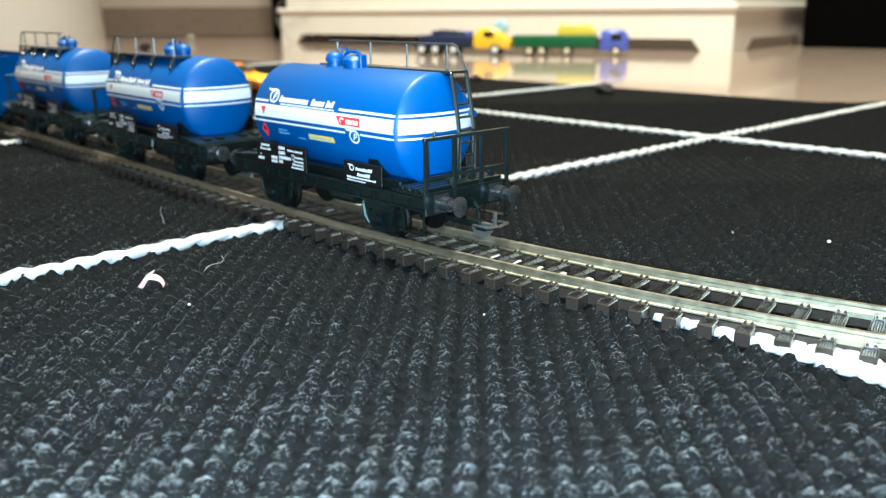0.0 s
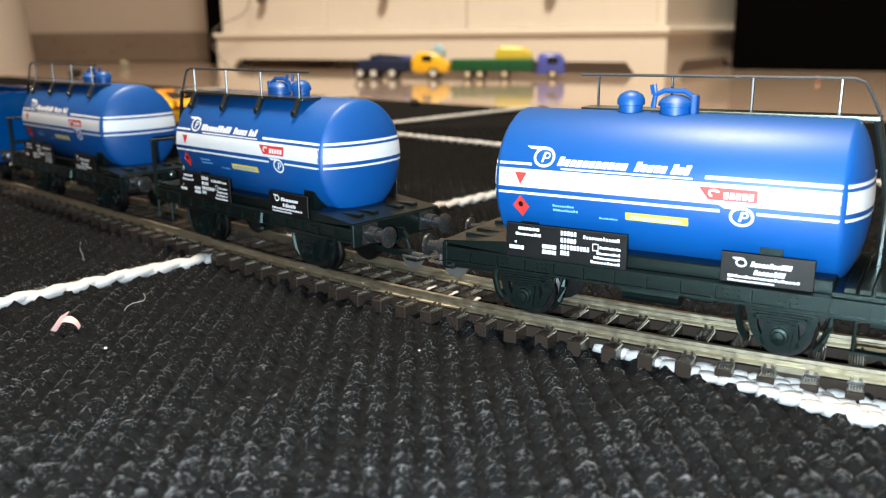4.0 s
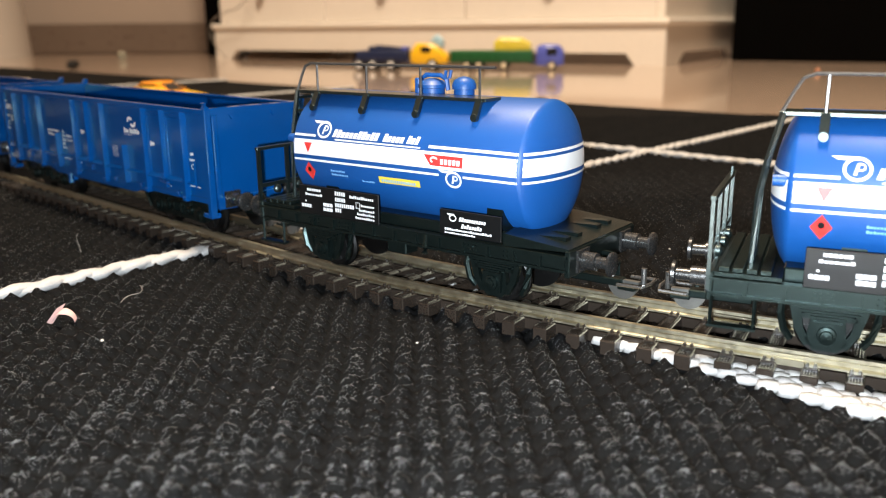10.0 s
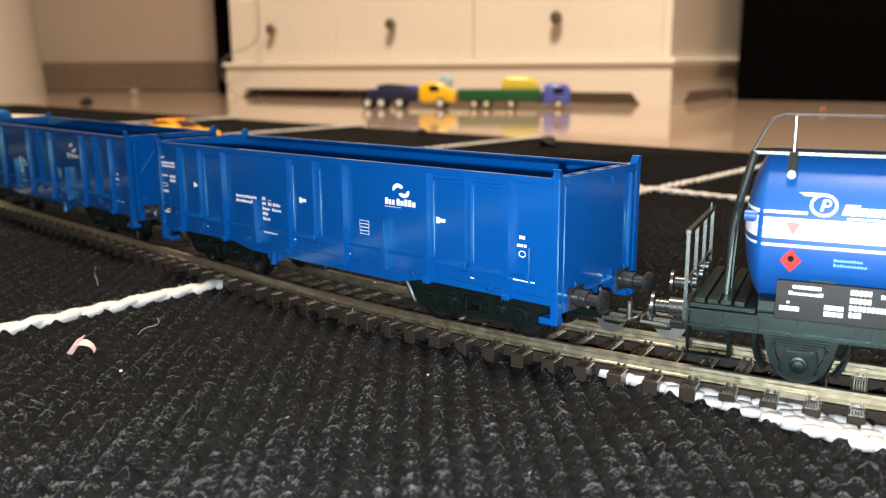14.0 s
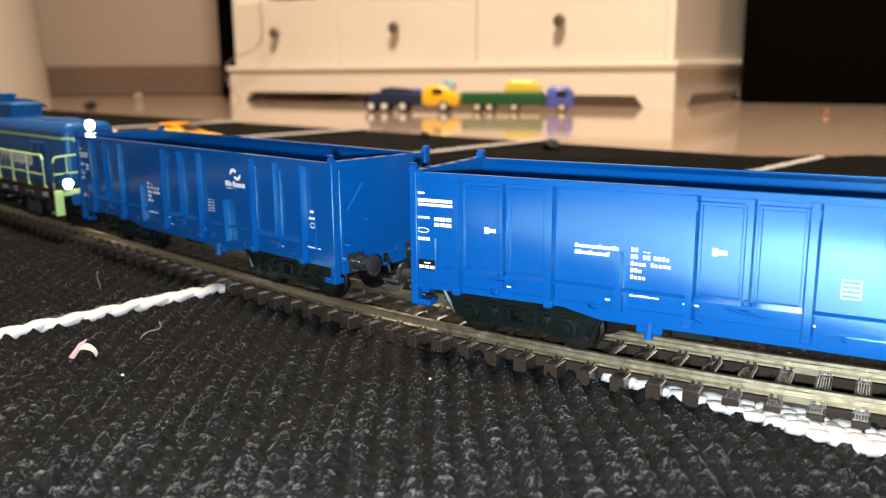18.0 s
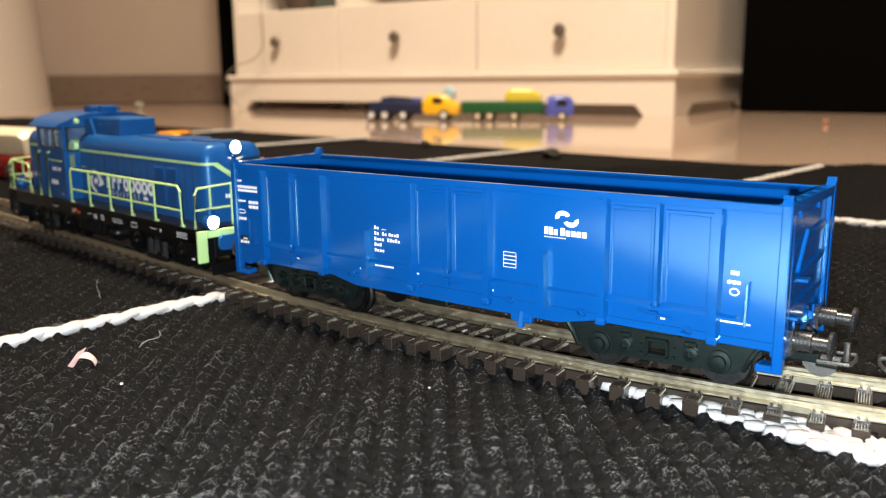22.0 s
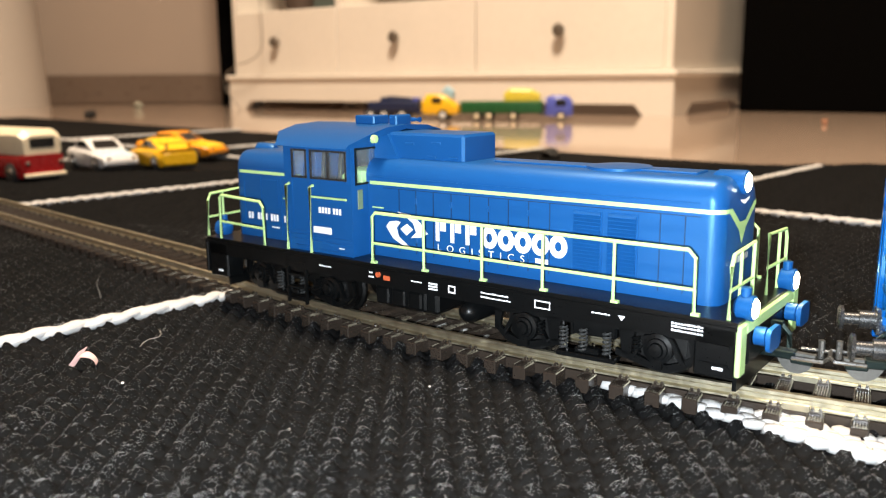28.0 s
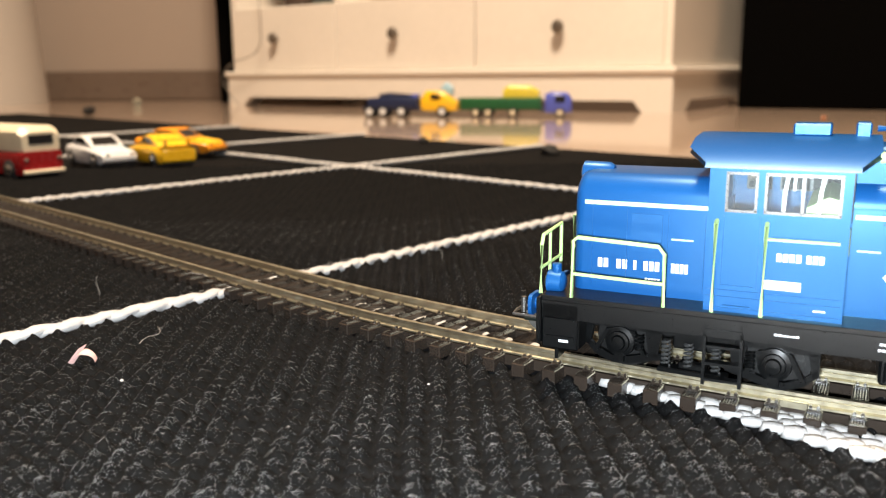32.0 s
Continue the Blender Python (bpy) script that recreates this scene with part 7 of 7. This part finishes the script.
thread("short pale thread standing up from the rug", [(-0.107, 0.2547, 0.000), (-0.1074, 0.255, 0.0020), (-0.108, 0.2552, 0.0036), (-0.1079, 0.2552, 0.0050), (-0.1074, 0.2552, 0.0060)])
thread("curly pale thread lying on the rug", [(-0.0764, 0.2028, 0.0008), (-0.0763, 0.2050, 0.0012), (-0.0758, 0.2076, 0.0012), (-0.0746, 0.2085, 0.0012), (-0.0738, 0.2096, 0.0012), (-0.0739, 0.2114, 0.0014), (-0.0746, 0.2130, 0.0014), (-0.0754, 0.2150, 0.0012), (-0.0763, 0.2166, 0.0010)])
thread("loose thread beside the far rope line", [(0.0, 0.2965, 0.0005), (0.0002, 0.297, 0.0030), (-0.0011, 0.2973, 0.0052), (-0.0017, 0.2975, 0.0072)])
thread("fine thread along the white rope line", [(-0.0706, 0.2626, 0.001), (-0.077, 0.2663, 0.0032), (-0.0824, 0.2691, 0.0036), (-0.0856, 0.271, 0.0020)])

for x, y, s in ((-0.0719, 0.1786, 0.00045), (-0.0032, 0.1745, 0.0003), (0.0967, 0.2398, 0.0007), (0.0717, 0.2496, 0.0003), (-0.03, 0.1522, 0.0003)):
    bm = bmesh.new()
    bmesh.ops.create_icosphere(bm, subdivisions=1, radius=s)
    for v in bm.verts:
        v.co += Vector((noise.noise(v.co * 4000), noise.noise(v.co * 4000 + Vector((5, 0, 0))), 0)) * s * 0.5
        v.co.z *= 0.6
    tagged(part("white_speck", bm, PAPERWHITE), "tiny white speck lying on the rug", "speck", "white specks on the rug").location = (x, y, 0.0002)

# bits on the floor and at the rug's edge
bm = bmesh.new()
bmesh.ops.create_uvsphere(bm, u_segments=24, v_segments=14, radius=0.011)
tagged(part("glass_marble", bm, glassy("marble_glass", (0.80, 0.92, 0.86)), smooth=True), "clear glass marble lying on the tiled floor", "marble").location = (-0.763, 2.149, FLOOR + 0.011)
bm = bmesh.new()
bmesh.ops.create_uvsphere(bm, u_segments=20, v_segments=12, radius=0.0042)
tagged(part("copper_bead", bm, material("copper_bead", (0.45, 0.22, 0.13), 0.3, 0.6), smooth=True), "small shiny copper bead on the tiled floor", "bead").location = (0.5705, 1.266, FLOOR + 0.0042)
for x, y, s in ((-0.70, 1.70, 0.012), (0.094, 0.725, 0.008), (-0.018, 0.86, 0.005)):
    bm = bmesh.new()
    bmesh.ops.create_icosphere(bm, subdivisions=3, radius=s)
    for v in bm.verts:
        v.co *= 1 + 0.35 * noise.noise(v.co * 160)
        v.co.z *= 0.7
    tagged(part("black_fluff", bm, CRUMB, smooth=True), "tuft of black fluff at the rug edge", "fluff", "tufts at the rug edge").location = (x, y, 0.001)


def hanging_cable():
    d = (CAB_RIGHT - CAB_LEFT).normalized()
    n = Vector((d.y, -d.x))

    def at(x, z, out=0.034):
        p = CAB_LEFT + d * x + n * out
        return (p.x, p.y, FLOOR + z)
    pts = [at(0.140, 0.420), at(0.150, 0.330), at(0.156, 0.250), at(0.158, 0.170), at(0.150, 0.140), at(0.120, 0.120), at(0.070, 0.108), at(0.030, 0.090), at(0.020, 0.060), at(0.040, 0.030), at(0.060, 0.010), at(0.075, 0.004)]
    fine = []
    for k in range(len(pts) - 1):
        a, b, c, e = (Vector(pts[max(0, min(len(pts) - 1, j))]) for j in (k - 1, k, k + 1, k + 2))
        for u in (0, 0.25, 0.5, 0.75):
            fine.append(0.5 * (2 * b + (c - a) * u + (2 * a - 5 * b + 4 * c - e) * u * u + (3 * b - a - 3 * c + e) * u ** 3))
    fine.append(Vector(pts[-1]))
    tagged(part("power_cable", tube(bmesh.new(), fine, 0.0013, 6), CABLE, smooth=True), "thin grey cable hanging down the cabinet front", "cable")


hanging_cable()


def fuzz(n, seed, thin, thick, shortest, longest, power, curled):
    """Fine fibres of the wool: they lie on the knots of the weave and taper to a tip."""
    rng = np.random.default_rng(seed)
    d = 0.088 + 0.30 * rng.random(9 * n) ** 1.8
    x = (rng.random(9 * n) * 2 - 1) * (0.045 + d * 0.60)
    z = knots(x, d)
    keep = np.nonzero(rng.random(9 * n) < np.clip((z + 0.0014) / 0.0022, 0, 1) ** power)[0][:n]
    n = len(keep)
    x, y, z = x[keep], d[keep], z[keep]
    ln = shortest + longest * rng.random(n) ** 2.5
    az = rng.normal(radians(36), radians(27), n) + math.pi * rng.integers(0, 2, n)
    up = rng.uniform(-0.15, 0.75, n)
    wdt = rng.uniform(thin, thick, n)
    base = np.stack([x, y, z - 0.00005], -1)
    dirv = np.stack([np.cos(az) * np.cos(up), np.sin(az) * np.cos(up), np.sin(up)], -1)
    side = np.stack([-np.sin(az), np.cos(az), np.zeros(n)], -1)
    bend = np.stack([rng.normal(0, 0.3, n), rng.normal(0, 0.3, n), -0.35 * np.ones(n)], -1)
    co, faces = [], []
    for f in ((0.0, 0.5) if curled else (0.0,)):
        mid = base + dirv * (ln * f)[:, None] + bend * (ln * f * f)[:, None] * 0.6
        co += [mid + side * wdt[:, None], mid - side * wdt[:, None], mid + np.array([0, 0, 1.0]) * wdt[:, None]]
    co.append(base + dirv * ln[:, None] + bend * ln[:, None] * 0.6)
    if curled:
        faces += [(0, 1, 4), (0, 4, 3), (1, 2, 5), (1, 5, 4), (2, 0, 3), (2, 3, 5)]
    tip, last = len(co) - 1, len(co) - 4
    faces += [(last, last + 1, tip), (last + 1, last + 2, tip), (last + 2, last, tip)]
    per = len(co)
    co = np.stack(co, 1).reshape(-1, 3)
    f = (np.array(faces)[None] + per * np.arange(n)[:, None, None]).reshape(-1, 3)
    me = bpy.data.meshes.new("fibres")
    me.vertices.add(len(co))
    me.vertices.foreach_set("co", co.ravel())
    me.loops.add(len(f) * 3)
    me.loops.foreach_set("vertex_index", f.ravel().astype(np.int32))
    me.polygons.add(len(f))
    me.polygons.foreach_set("loop_start", np.arange(len(f)) * 3)
    me.update()
    me.materials.append(FUZZ)
    ob = new("wool_fibre", me)
    ob.parent = RUG_THING
    tagged(ob, "fine grey wool fibres", kind="stuff")


def cord_hairs(p, q, width, n, seed):
    """Loose white hairs that stand off a woollen cord."""
    rng = random.Random(seed)
    d = (q - p).normalized()
    side = Vector((-d.y, d.x))
    bm = bmesh.new()
    for k in range(n):
        c = p + (q - p) * rng.random() + side * rng.uniform(-0.45, 0.45) * width
        a, rise, ln = rng.uniform(0, math.tau), rng.uniform(0.1, 0.9), rng.uniform(0.0006, 0.0022)
        u = Vector((math.cos(a) * math.cos(rise), math.sin(a) * math.cos(rise), math.sin(rise)))
        w = Vector((-math.sin(a), math.cos(a), 0)) * 0.000020
        b = Vector((c.x, c.y, 0.0010 + 0.0008 * (1 - abs((c - p).dot(side)) / width)))
        m = b + u * ln * 0.55
        tip = b + u * ln + Vector((rng.uniform(-0.4, 0.4), rng.uniform(-0.4, 0.4), -0.3)) * ln
        v = [bm.verts.new(x) for x in (b + w, b - w, m + w, m - w, b + Vector((0, 0, 0.00003)), m + Vector((0, 0, 0.00003)), tip)]
        for f in ((0, 1, 3, 2), (1, 4, 5, 3), (4, 0, 2, 5)):
            bm.faces.new([v[j] for j in f])
        for f in ((2, 3, 6), (3, 5, 6), (5, 2, 6)):
            bm.faces.new([v[j] for j in f])
    tagged(part("cord_hair", bm, ROPE, RUG_THING), "loose white wool hairs", kind="stuff")


cord_hairs(grid_place(-0.2257, 0.02), grid_place(-0.2257, 0.33), 0.0056, 1500, 5)
fuzz(9000, 4, 0.000005, 0.000010, 0.0006, 0.0022, 1.2, True)
fuzz(560000, 9, 0.000008, 0.000019, 0.00012, 0.00042, 2.2, False)


# ---- things in the open bay of the cabinet ----
def in_bay(x, y):
    d = (CAB_RIGHT - CAB_LEFT).normalized()
    p = CAB_LEFT + d * x - Vector((d.y, -d.x)) * y
    return pose(p.x, p.y, FLOOR + 0.2346, 0, 0, math.degrees(math.atan2(d.y, d.x)))


POUCH = material("brown_pouch", (0.06, 0.038, 0.026), 0.7, vary=0.25, grain=120, big=30)
TIN = material("grey_green_box", (0.07, 0.09, 0.08), 0.5, vary=0.12, grain=120, big=20)
bm = lathe(bmesh.new(), [(0.0, 0.026), (0.006, 0.040), (0.030, 0.044), (0.052, 0.036), (0.062, 0.014), (0.066, 0.010)], (0, 0, 0), "Z", 24)
tagged(part("pouch", bm, POUCH, smooth=True), "dark brown soft pouch on the cabinet shelf", "pouch").matrix_world = in_bay(0.190, 0.075)
bx = empty("storage_box", "small grey green box on the cabinet shelf", "box")
bx.matrix_world = in_bay(0.293, 0.070)
part("box_body", B(-0.036, 0.036, -0.030, 0.030, 0.0, 0.048, bevel=0.002), TIN, bx)
part("lid", B(-0.038, 0.038, -0.032, 0.032, 0.0485, 0.058, bevel=0.002), TIN, bx)
bm = lathe(bmesh.new(), [(0.0, 0.0085), (0.045, 0.0085), (0.052, 0.004), (0.062, 0.004)], (0, 0, 0), "Z", 16)
tagged(part("small_bottle", bm, DARKGLASS, smooth=True), "small dark bottle on the cabinet shelf", "bottle").matrix_world = in_bay(0.337, 0.050)


motions()
